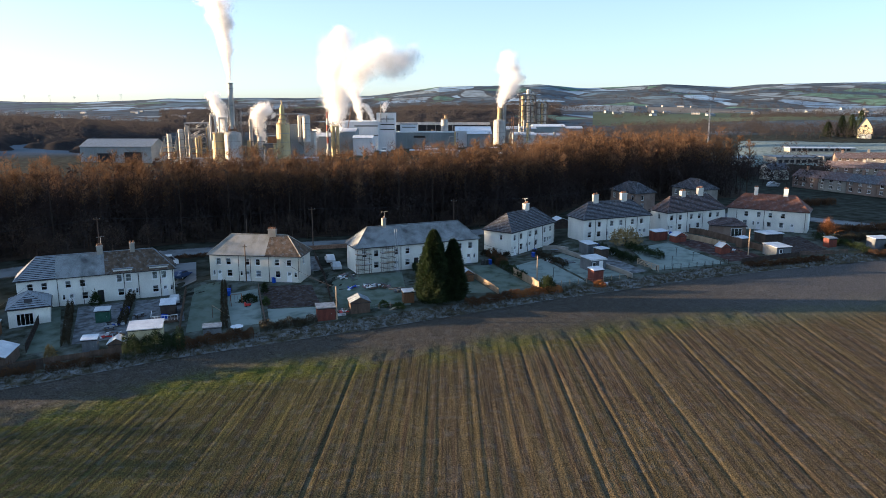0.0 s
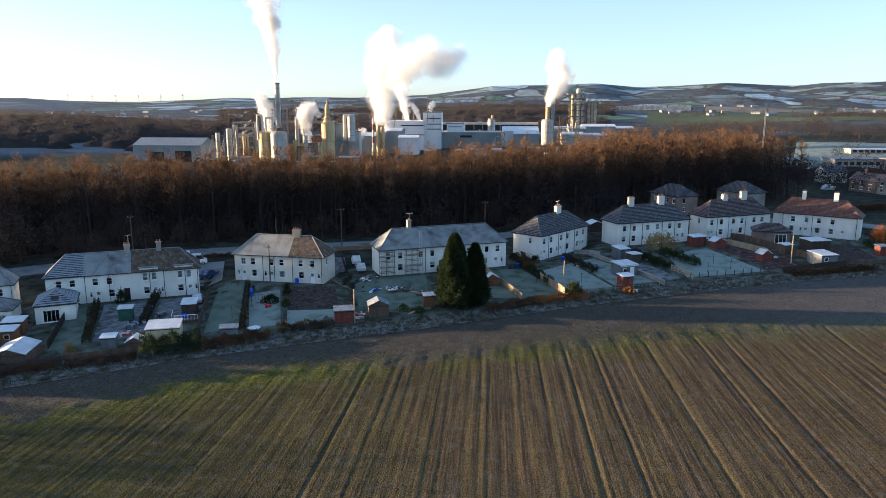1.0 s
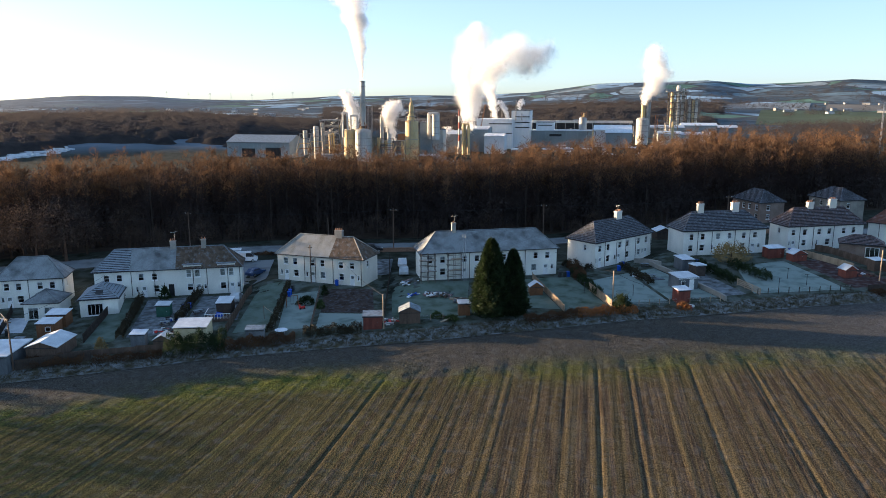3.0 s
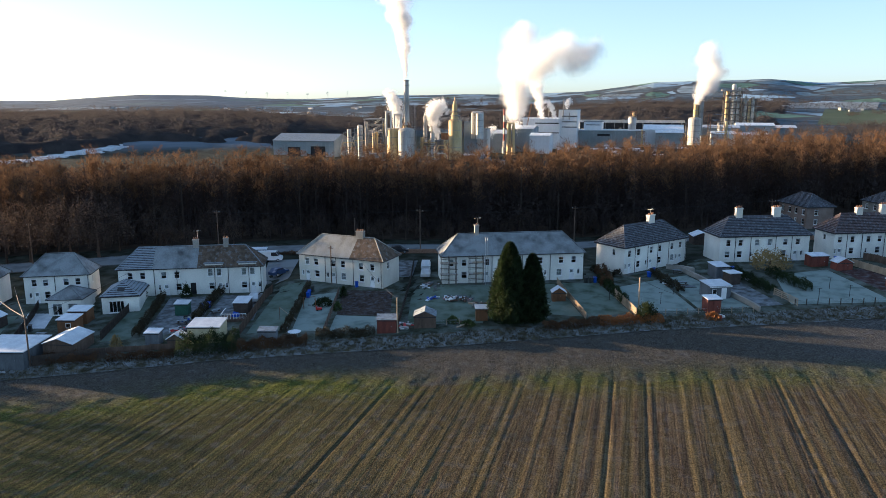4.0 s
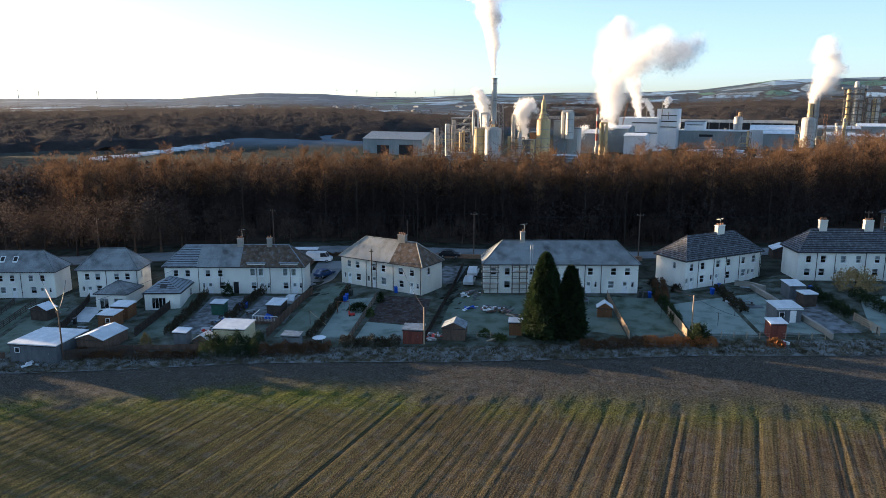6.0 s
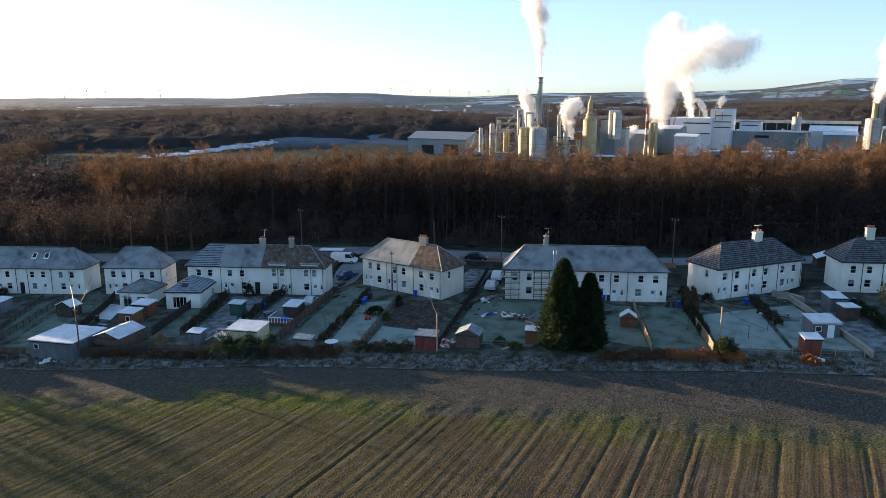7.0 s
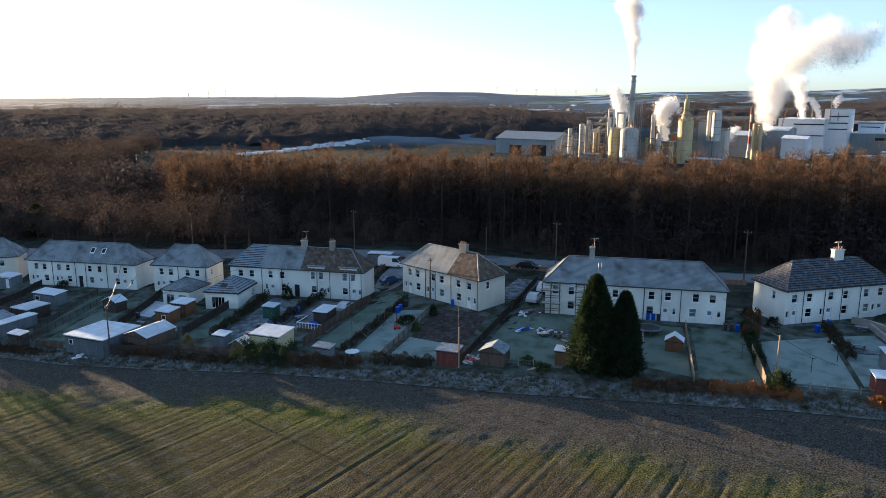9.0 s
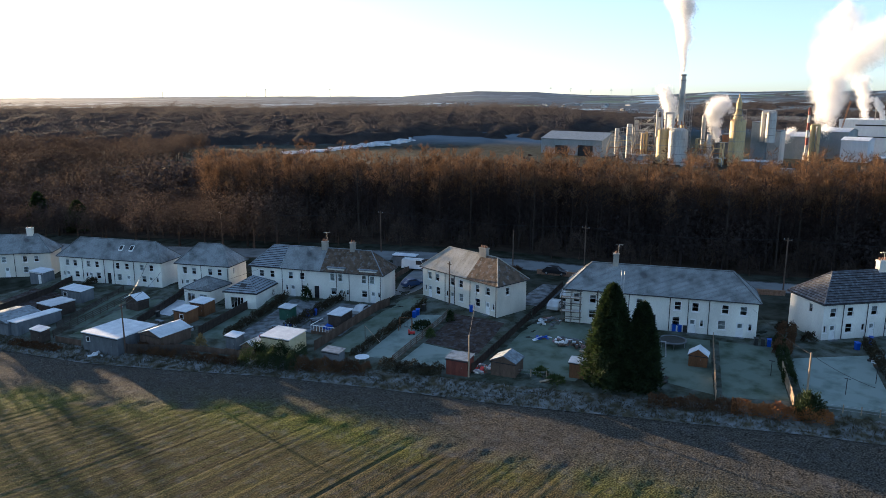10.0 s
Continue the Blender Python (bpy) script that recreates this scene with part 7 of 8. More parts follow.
for p, q, h, mt, lb, st in (
    ((-61.8, 102.2), (-67.6, 117.5), 1.5, WOOD_DARK, "dark close-boarded garden fence", "boards"),
    ((-41.3, 108.6), (-47.4, 129.5), 1.5, WOOD, "brown close-boarded garden fence", "boards"),
    ((-28.5, 111.6), (-33.9, 129.0), 1.15, WOOD, "brown four-rail garden fence", "rails"),
    ((-17.8, 115.3), (-22.8, 135.5), 1.2, WOOD_DARK, "dark close-boarded boundary fence", "boards"),
    ((-22.9, 136.2), (-27.5, 152.0), 1.2, WOOD_DARK, "dark boundary fence along a drive", "boards"),
    ((9.9, 125.0), (3.2, 141.0), 1.2, WOOD_LIGHT, "pale board fence with sunlit edge", "boards"),
    ((17.4, 127.6), (13.6, 136.0), 1.5, WOOD_LIGHT, "pale sunlit board fence", "boards"),
    ((39.0, 141.8), (41.8, 136.9), 1.2, WOOD_LIGHT, "weathered rail fence beside the lawn", "rails"),
    ((58.7, 170.0), (68.9, 146.2), 1.4, WOOD, "brown close-boarded fence between gardens", "boards"),
    ((55.0, 162.5), (61.0, 153.5), 1.3, WOOD_LIGHT, "pale close-boarded fence between gardens", "boards"),
    ((59.8, 141.6), (73.0, 145.6), 1.0, WOOD_DARK, "dark low fence at the field's edge", "boards"),
    ((73.5, 145.8), (84.0, 147.3), 1.0, WOOD, "brown rail fence at the field's edge", "rails"),
    ((-60.6, 97.0), (-51.5, 100.4), 0.9, WOOD, "low grey picket fence beside the field", "boards"),
    ((-51.4, 100.5), (-46.8, 102.0), 1.0, WOOD, "low grey picket fence beside the field", "boards"),
    ((-80.0, 88.0), (-74.6, 89.6), 1.0, WOOD, "low grey picket fence beside the garage", "boards"),
    ((-82.0, 88.4), (-92.5, 108.0), 1.2, WOOD_DARK, "stepped dark rail fence between gardens", "rails"),
    ((-75.2, 99.0), (-83.5, 112.0), 1.4, WOOD_DARK, "dark close-boarded garden fence", "boards"),
    ((-86.0, 90.5), (-97.0, 107.0), 1.1, WOOD_DARK, "dark rail fence between gardens", "rails"),
    ((-104.5, 86.0), (-112.0, 103.5), 1.2, WOOD_DARK, "dark close-boarded garden fence", "boards"),
    ((-65.2, 92.4), (-56.5, 97.0), 1.6, WOOD_DARK, "dark close-boarded fence behind the bank", "boards"),
    ((41.5, 137.2), (57.0, 141.2), 1.0, WOOD_DARK, "thin post and wire fence by the field", "wire"),
    ((18.5, 128.6), (35.0, 133.4), 0.9, WOOD_LIGHT, "thin post and wire fence by the field", "wire"),
    ((-16.5, 116.5), (-9.0, 119.2), 0.9, WOOD_LIGHT, "broken pale post and wire fence", "wire"),
    ((-54.6, 133.0), (-58.8, 147.5), 1.0, WOOD, "brown board fence beside the parked cars", "boards"),
):
    fence(p, q, h, mt, lb, st)
wall_run((24.6, 153.2), (35.9, 133.6), 0.8, 0.3, HARL_GREY, "grey rendered low garden wall")
wall_run((22.0, 156.2), (26.8, 152.2), 0.9, 0.3, HARL_GREY, "grey rendered wall by the back doors")
wall_run((-36.5, 157.4), (4.0, 169.0), 0.8, 0.35, BRICK, "brown low roadside wall")
wall_run((34, 181), (60, 189), 0.8, 0.35, BRICK, "brown low roadside wall")
for p, q, w, h, mt, lb in (
    ((-56.9, 104.0), (-64.5, 121.0), 1.0, 1.7, LEAF_HEDGE, "brown-green clipped garden hedge"),
    ((-51.8, 112.0), (-56.3, 126.8), 1.1, 1.7, LEAF_HEDGE, "brown-green clipped garden hedge"),
    ((-34.6, 109.8), (-41.0, 131.5), 0.9, 1.3, LEAF_HEDGE, "ragged brown-green garden hedge"),
    ((-1.5, 125.8), (-5.8, 140.5), 1.3, 1.8, LEAF_DARK, "dark hedge behind the conifers"),
    ((15.4, 133.0), (10.4, 145.0), 1.3, 1.6, LEAF_DARK, "dark clipped hedge between lawns"),
    ((19.7, 150.0), (24.4, 140.0), 1.2, 1.5, LEAF_HEDGE, "clipped hedge beside the lawn"),
    ((33.6, 152.5), (38.9, 142.0), 1.6, 1.8, LEAF_DARK, "thick dark hedge beside the path"),
    ((39.7, 153.0), (44.8, 144.4), 1.9, 1.9, LEAF_DARK, "thick dark clipped hedge"),
    ((83.9, 161.0), (88.6, 147.2), 1.6, 1.7, LEAF_DARK, "dark hedge beside the lane"),
    ((12.0, 141.0), (10.0, 150.0), 2.0, 2.0, BRAMBLE, "brown shrubs between two houses"),
    ((-64.8, 93.6), (-57.0, 96.2), 1.6, 1.4, BRAMBLE, "brown bramble along a dark fence"),
    ((-67.5, 120.5), (-71.0, 115.0), 0.8, 1.3, LEAF_HEDGE, "low hedge beside the garden room"),
    ((-98, 92.0), (-109, 108), 1.1, 1.5, LEAF_HEDGE, "dark garden hedge near the houses"),
    ((-47.0, 101.0), (-39.0, 104.4), 4.0, 2.7, LEAF_DARK, "big dark evergreen hedge at the garden's end"),
    ((-40.0, 103.6), (-29.5, 108.0), 2.2, 1.5, BRAMBLE, "brown bramble thicket along the bank"),
    ((-29.0, 109.8), (-20.5, 112.8), 1.7, 1.5, LEAF_HEDGE, "mixed brown-green thicket along the bank"),
    ((4.0, 120.3), (12.5, 124.2), 1.8, 1.2, BRAMBLE, "brown bramble thicket along the bank"),
    ((12.0, 124.0), (21.5, 127.3), 1.8, 1.3, RUST_REED, "sunlit russet bramble thicket"),
    ((-56.0, 96.6), (-47.0, 100.2), 1.6, 0.9, BRAMBLE, "low brown bramble along the bank"),
    ((-86.0, 83.6), (-76.0, 87.0), 1.4, 0.8, BRAMBLE, "low brown bramble along the bank"),
    ((60.0, 139.8), (78.0, 144.0), 1.6, 1.0, BRAMBLE, "brown bramble beside the field"),
    ((88.0, 145.6), (120.0, 152.0), 2.2, 1.4, BRAMBLE, "brown bramble hedge beside the field"),
    ((86, 157), (112, 164), 2.2, 1.8, LEAF_HEDGE, "dark ragged hedge beside the lane"),
    ((88, 166), (116, 174), 2.6, 2.0, BRAMBLE, "dark bramble thicket beside the lane"),
    ((94, 150), (120, 157), 2.0, 1.4, LEAF_HEDGE, "dark low hedge of an allotment"),
    ((86, 205), (116, 214), 3.0, 2.4, BRAMBLE, "dark scrub on open ground"),
    ((-60, 150.5), (-40, 157.5), 1.2, 0.9, BRAMBLE, "low brown shrubs beside the road"),
):
    hedge(p, q, w, h, mt, lb)
bush(19.0, 127.4, 1.6, 2.2, LEAF_DARK, "round dark evergreen bush at a garden's corner", 1500)
bush(-34.2, 123.6, 1.5, 1.0, LEAF_DARK, "round dark bush in the lawn", 900)
bush(-30.8, 121.6, 0.6, 1.2, LEAF_BUSH, "small yellow-green shrub by a fence", 400)
bush(-57.0, 99.8, 0.8, 1.7, TWIG_GOLD, "small golden dry shrub", 500)
bush(-32.5, 128.0, 0.55, 1.5, LEAF_DARK, "small dark conifer shrub", 400)
bush(-60.9, 122.6, 0.9, 2.1, LEAF_DARK, "dark clipped shrub against the house", 700)
bush(28.8, 129.6, 1.1, 0.9, RUST_REED, "russet dry plants by a red shed", 500)
bush(-10.2, 119.8, 0.9, 0.8, LEAF_BUSH, "green tufted weeds by a shed", 500)
bush(-7.5, 118.9, 1.0, 0.7, LEAF_BUSH, "green tufted weeds by the bank", 500)
bush(9.0, 151.0, 1.0, 1.0, LEAF_HEDGE, "small shrub against an end wall", 400)
bush(13.2, 148.0, 0.9, 1.1, LEAF_HEDGE, "small shrub against an end wall", 400)
t = thing("garden_tree", "golden bare weeping tree in a garden", "tree", at(40.0, 156.0))
part("trunk", trunk_mb(3.6, 0.16), BARK, t)
part("crown", tri_mesh("garden_crown", canopy(4.6, 3.2, 2600, 0.34) - np.array([0, 0, 0.8])), TWIG_GOLD, t)
t = thing("garden_tree", "russet bare tree beside the red-roofed house", "tree", at(86.5, 160.5))
part("trunk", trunk_mb(3.0, 0.14), BARK, t)
part("crown", tri_mesh("garden_crown", bare_crown(rng, 4.4, 2.2, 900, 0.05, 0.8)), RUST_REED, t)

# frosted tussocks on the bank
n = 9000
tx = rng.uniform(-120, 120, n)
ty = verge_y(tx) + rng.uniform(-0.2, 4.6, n)
b0 = np.stack([tx, ty, ground(tx, ty) + 0.02], -1)
k = 5
vv = unit(rng.normal(size=(n, k, 3)) * np.array([0.6, 0.6, 0.3]) + np.array([0, 0, 0.8])) * (0.18 + 0.45 * rng.random((n, k, 1)) ** 2)
bb = np.repeat(b0[:, None], k, 1) + rng.normal(size=(n, k, 3)) * np.array([0.12, 0.12, 0])
solo("tussock_grass", tri_mesh("tussock_grass", slivers(bb.reshape(-1, 3), vv.reshape(-1, 3), 0.10, rng)), mk("frosted_tussock", (0.05, 0.045, 0.026), (0.12, 0.11, 0.08), 0.95, 0.5, 4, 0, frost=0.5, frost_scale=0.8, frost_col=(0.18, 0.20, 0.21), world_space=True, vary=0), "frosted rough grass tussocks on the bank", "grass", kind="stuff")


# ---- vehicles ----
def vehicle(x, y, rot, L, W, H, paint, label, van=False, name="car"):
    t = thing(name, label, name, at(x, y, rot, 0.06), "parked vehicles")
    if van:
        prof = [(-L / 2, 0.35), (L / 2, 0.35), (L / 2, 0.95), (L / 2 - 0.55, 1.15), (L / 2 - 1.25, H), (-L / 2 + 0.1, H), (-L / 2, H - 0.3)]
        glass = [(L / 2 - 0.62, 1.2), (L / 2 - 1.2, H - 0.12), (L / 2 - 2.2, H - 0.12), (L / 2 - 2.2, 1.2)]
    else:
        prof = [(-L / 2, 0.35), (L / 2, 0.35), (L / 2, 0.68), (L / 2 - 0.15, 0.8), (L / 2 - 1.15, 0.92), (L / 2 - 1.9, H), (-L / 2 + 0.9, H), (-L / 2 + 0.15, 0.95), (-L / 2, 0.85)]
        glass = [(L / 2 - 1.35, 0.95), (L / 2 - 1.95, H - 0.08), (-L / 2 + 0.95, H - 0.08), (-L / 2 + 0.4, 0.95)]
    mb = Mb()
    k_ = len(prof)
    for s in (-1, 1):
        pts = [(px, s * W / 2 * (1 if pz < 0.96 else 0.86), pz) for px, pz in prof]
        mb.v += pts
    mb.f += [tuple(range(k_)), tuple(range(2 * k_ - 1, k_ - 1, -1))] + [(i, k_ + i, k_ + (i + 1) % k_, (i + 1) % k_) for i in range(k_)]
    body = part("body", mb, paint, t)
    for s in (-1, 1):
        g = Mb().quad(*[(px, s * (W / 2 * 0.90 + 0.03), pz) for px, pz in glass])
        part("side_window", g, TRIM, body)
    part("windscreen", Mb().quad(*[(px + 0.04, s * W * 0.38, pz) for (px, pz), s in zip((glass[0], glass[1], glass[1], glass[0]), (-1, -1, 1, 1))]), TRIM, body)
    for px in (-L / 2 + 0.8, L / 2 - 0.85):
        for s in (-1, 1):
            w_ = part("wheel", Mb().tube((px, s * (W / 2 - 0.2), 0.32), (px, s * (W / 2 + 0.02), 0.32), 0.32, 0.32, 12), RUBBER, t)
            part("rim", Mb().tube((px, s * (W / 2 + 0.021), 0.32), (px, s * (W / 2 + 0.03), 0.32), 0.2, 0.2, 10), STEEL, w_)
    for s in (-1, 1):
        part("headlight", Mb().box(L / 2 - 0.08, L / 2 + 0.02, s * W * 0.34 - 0.16, s * W * 0.34 + 0.16, 0.6, 0.74), WHITE_PAINT, t)
    return t


def paint(name, c, frost=0.5):
    return mk(name, c, tuple(min(1, v * 1.15) for v in c), 0.35, 0.8, 10, 0, frost=frost, frost_scale=0.9, frost_col=(0.5, 0.55, 0.6))


PAINT_WHITE, PAINT_BLUE, PAINT_SILVER, PAINT_BLACK, PAINT_GREY = paint("white_car_paint", (0.7, 0.71, 0.72)), paint("blue_car_paint", (0.02, 0.045, 0.12), 0.2), paint("silver_car_paint", (0.35, 0.37, 0.39)), paint("black_car_paint", (0.015, 0.015, 0.018), 0.25), paint("grey_car_paint", (0.12, 0.13, 0.14), 0.4)
vehicle(-57.6, 146.6, 22, 5.2, 1.95, 2.1, PAINT_WHITE, "white panel van parked behind the houses", True, "van")
vehicle(-64.0, 149.5, 20, 4.3, 1.75, 1.5, PAINT_GREY, "grey hatchback parked on the road")
vehicle(-51.6, 139.6, 75, 4.2, 1.75, 1.5, PAINT_BLUE, "dark blue car parked beside the house")
vehicle(-47.3, 123.4, 108, 4.0, 1.7, 1.5, PAINT_SILVER, "frost-covered silver car in a back garden")
vehicle(-21.2, 140.2, 105, 4.2, 1.75, 1.5, PAINT_SILVER, "silver car parked beside the scaffolded house")
vehicle(-23.6, 147.8, 105, 4.2, 1.8, 1.6, PAINT_WHITE, "pale frosted car parked along the drive")
vehicle(-33.4, 158.8, 18, 4.5, 1.8, 1.5, PAINT_BLACK, "black car with frosted roof on the road")
vehicle(22.5, 172.0, 120, 4.6, 1.85, 1.6, PAINT_WHITE, "white car parked beyond the houses")
for x, y, r, pm in ((124, 271, 12, PAINT_WHITE), (120, 263, 8, PAINT_SILVER), (132, 268, 30, PAINT_WHITE)):
    vehicle(x, y, r, 4.2, 1.75, 1.5, pm, "frosted car parked in the estate street")


# ---- poles, wires and garden things ----
def pole(x, y, h, label, arm=None, mat=WOOD, r=0.13, lamp=False):
    t = thing("pole", label, "pole", at(x, y), "poles")
    part("shaft", Mb().tube((0, 0, -0.5), (0, 0, h), r, r * 0.75, 8), mat, t)
    if arm:
        part("crossarm", Mb().box(-arm / 2, arm / 2, -0.06, 0.06, h - 0.5, h - 0.36), mat, t)
        for s in (-0.42, 0.0, 0.42):
            part("insulator", Mb().tube((s * arm, 0, h - 0.36), (s * arm, 0, h - 0.16), 0.05, 0.04, 6), STEEL, t)
    return t


def wire(p, q, sag=0.5, r=0.025):
    pts = [Vector(p).lerp(Vector(q), i / 12) - Vector((0, 0, sag * 4 * (i / 12) * (1 - i / 12))) for i in range(13)]
    solo("overhead_wire", Mb().sweep(pts, r, 4), TRIM, "thin dark overhead service wire", "wire", group="wires")


POLES = [(-65.6, 92.4, 7.6, 1.0), (-17.4, 114.2, 5.6, None), (17.6, 131.8, 5.0, None), (63.2, 146.8, 5.6, None), (-29.8, 163.0, 9.0, 1.6), (2.6, 172.5, 9.0, 1.4), (-74, 153, 9.0, 1.4), (-44, 160, 7.0, None), (-109, 136, 9.0, 1.4), (44, 187.5, 8.5, 1.4), (-37.2, 133.2, 7.2, 0.8)]
for x, y, h, arm in POLES:
    pole(x, y, h, "weathered timber pole with frost" if not arm else "weathered timber telegraph pole with a crossarm", arm, WOOD_LIGHT if h < 6 else WOOD)
top = lambda i: (POLES[i][0], POLES[i][1], gz(*POLES[i][:2]) + POLES[i][2] - 0.2)
wire(top(0), (-84, 108, gz(-84, 108) + 5.4), 0.6, 0.04)
wire(top(0), (-95, 111, gz(-95, 111) + 5.2), 0.7, 0.04)
wire(top(0), (-70, 119, gz(-70, 119) + 4.8), 0.5)
wire(top(1), (-30, 131.5, gz(-30, 131.5) + 4.5), 0.4)
wire(top(2), (7, 144, gz(7, 144) + 4.6), 0.4)
wire(top(2), (24, 133, gz(24, 133) + 2.0), 0.3)
for i, j in ((4, 5), (6, 4), (8, 6), (5, 9)):
    wire(top(i), top(j), 0.8)
# clothes pole with a slanting line in the lawn
t = thing("clothes_pole", "slanting timber clothes prop with a line", "clothes pole", at(-38.2, 115.5))
part("post", Mb().tube((0, 0, -0.2), (0, 0, 2.3), 0.06, 0.05, 6), WOOD, t)
part("prop", Mb().tube((0, 0, 2.2), (2.7, 0.4, 0.2), 0.04, 0.04, 6), WOOD_LIGHT, t)
for x, y in ((23.0, 138.8), (21.0, 134.0), (29.5, 136.2), (48.2, 146.5), (50.5, 143.0), (45.5, 140.5), (12.8, 134.5)):
    t = thing("clothes_pole", "thin dark clothes line post", "clothes pole", at(x, y), "clothes poles")
    part("post", Mb().tube((0, 0, -0.2), (0, 0, 2.0), 0.045, 0.04, 6), TRIM, t)
    part("cross_bar", Mb().box(-0.35, 0.35, -0.025, 0.025, 1.92, 1.98), TRIM, t)


def bin_thing(x, y, rot, mat, lid, label):
    t = thing("wheelie_bin", label, "bin", at(x, y, rot), "wheelie bins")
    part("body", Mb().prism([(-0.24, -0.28), (0.24, -0.28), (0.24, 0.28), (-0.24, 0.28)], 0.08, 0.98), mat, t)
    part("lid", Mb().prism([(-0.29, -0.34), (0.29, -0.34), (0.29, 0.33), (-0.29, 0.33)], 0.985, [1.03, 1.03, 1.1, 1.1]), lid, t)
    for s in (-0.22, 0.22):
        part("wheel", Mb().tube((s - 0.04, 0.26, 0.1), (s + 0.04, 0.26, 0.1), 0.1, 0.1, 8), RUBBER, t)


for x, y, b in ((-38.6, 126.4, 1), (-38.9, 127.5, 1), (-39.2, 129.3, 0), (-2.6, 141.4, 1), (-1.9, 141.7, 1), (-1.2, 142.0, 0), (9.6, 143.6, 1), (8.9, 143.4, 0), (8.1, 143.1, 0), (18.9, 148.4, 1), (19.7, 151.9, 1), (19.3, 151.2, 0), (-31.8, 132.2, 1), (-54.0, 117.4, 1), (-53.5, 118.4, 1), (33.6, 154.0, 1), (53.0, 165.8, 1), (67.0, 170.5, 1), (66.4, 171.2, 1), (-76.5, 103.2, 0)):
    bin_thing(x, y, rng.uniform(-30, 30) + 20, BLUE_PLASTIC if b else DARK_PLASTIC, BLUE_PLASTIC if b else DARK_PLASTIC, "blue plastic wheelie bin by a house" if b else "dark plastic wheelie bin by a house")
# trampoline
t = thing("trampoline", "round dark trampoline with a grey padded rim", "trampoline", at(-0.7, 137.0))
rim = Mb()
for i in range(20):
    a0, a1 = 2 * math.pi * i / 20, 2 * math.pi * (i + 1) / 20
    rim.tube((1.75 * math.cos(a0), 1.75 * math.sin(a0), 0.8), (1.75 * math.cos(a1), 1.75 * math.sin(a1), 0.8), 0.12, 0.12, 6)
part("rim", rim, GREY_BOARD, t)
part("mat", Mb().tube((0, 0, 0.78), (0, 0, 0.81), 1.62, 1.62, 20), DARK_PLASTIC, t)
for i in range(6):
    w = i * math.pi / 3
    part("leg", Mb().tube((1.7 * math.cos(w), 1.7 * math.sin(w), 0), (1.7 * math.cos(w), 1.7 * math.sin(w), 0.8), 0.04, 0.04, 5), STEEL, t)
# swing frames
for x, y, mt, lb in ((-36.0, 121.8, WOOD_ORANGE, "small yellow timber swing frame"), (-1.0, 133.2, STEEL, "pale metal swing frame")):
    t = thing("swing", lb, "swing", at(x, y, 30), "swings")
    for s in (-1, 1):
        for e_ in (-0.6, 0.6):
            part("leg", Mb().tube((s, e_, 0), (s * 0.95, 0, 1.9), 0.05, 0.05, 5), mt, t)
    part("top_bar", Mb().tube((-1, 0, 1.9), (1, 0, 1.9), 0.05, 0.05, 5), mt, t)
    part("seat", Mb().box(-0.25, 0.25, -0.12, 0.12, 0.45, 0.5), DARK_PLASTIC, t)
    for s in (-0.24, 0.24):
        part("rope", Mb().tube((s, 0, 0.5), (s, 0, 1.9), 0.015, 0.015, 4), TRIM, t)
t = thing("ride_on_toy", "small red plastic ride-on toy", "toy", at(-33.8, 120.8, 40))
part("body", Mb().box(-0.5, 0.5, -0.2, 0.2, 0.15, 0.5).box(-0.5, -0.3, -0.2, 0.2, 0.5, 0.8), RED_PLASTIC, t)
for s in (-0.35, 0.35):
    part("wheel", Mb().tube((s, -0.25, 0.15), (s, 0.25, 0.15), 0.15, 0.15, 8), RUBBER, t)
# round table
t = thing("garden_table", "round white frosted garden table", "table", at(-32.6, 109.8))
part("tabletop", Mb().tube((0, 0, 0.68), (0, 0, 0.73), 1.0, 1.0, 20), SNOW_ROOF, t)
for i in range(4):
    w = i * math.pi / 2
    part("leg", Mb().tube((0.6 * math.cos(w), 0.6 * math.sin(w), 0), (0.5 * math.cos(w), 0.5 * math.sin(w), 0.68), 0.035, 0.035, 5), STEEL, t)
for x, y, rr in ((24.6, 144.2, 20), (-50.6, 116.2, 60), (-53.2, 110.6, 20), (-72.5, 101.4, 10), (23.8, 151.4, 0)):
    t = thing("picnic_table", "frosted dark garden table with benches", "table", at(x, y, rr), "garden tables")
    part("tabletop", Mb().box(-0.8, 0.8, -0.35, 0.35, 0.7, 0.76), FELT, t)
    for s in (-1, 1):
        part("bench", Mb().box(-0.8, 0.8, s * 0.7 - 0.13, s * 0.7 + 0.13, 0.42, 0.47), WOOD_DARK, t)
        part("leg_frame", Mb().box(s * 0.6 - 0.04, s * 0.6 + 0.04, -0.7, 0.7, 0.36, 0.42).box(s * 0.6 - 0.04, s * 0.6 + 0.04, -0.25, -0.17, 0, 0.7).box(s * 0.6 - 0.04, s * 0.6 + 0.04, 0.17, 0.25, 0, 0.7), WOOD_DARK, t)
solo("stone_slab", Mb().box(-1.7, 1.7, -1.1, 1.1, -0.05, 0.12), PAVING, "pale frosted slab in the lawn", "slab", at(25.0, 144.0, 20))
# raised deck with rails in a garden
t = thing("deck", "small raised timber deck with a white rail", "deck", at(-46.0, 115.0, 20))
part("platform", Mb().box(-2.0, 2.0, -1.8, 1.8, -0.2, 0.35), WOOD, t)
for i in range(9):
    part("baluster", Mb().box(-2.0 + i * 0.5, -1.95 + i * 0.5, -1.8, -1.75, 0.35, 1.2), WHITE_PAINT, t)
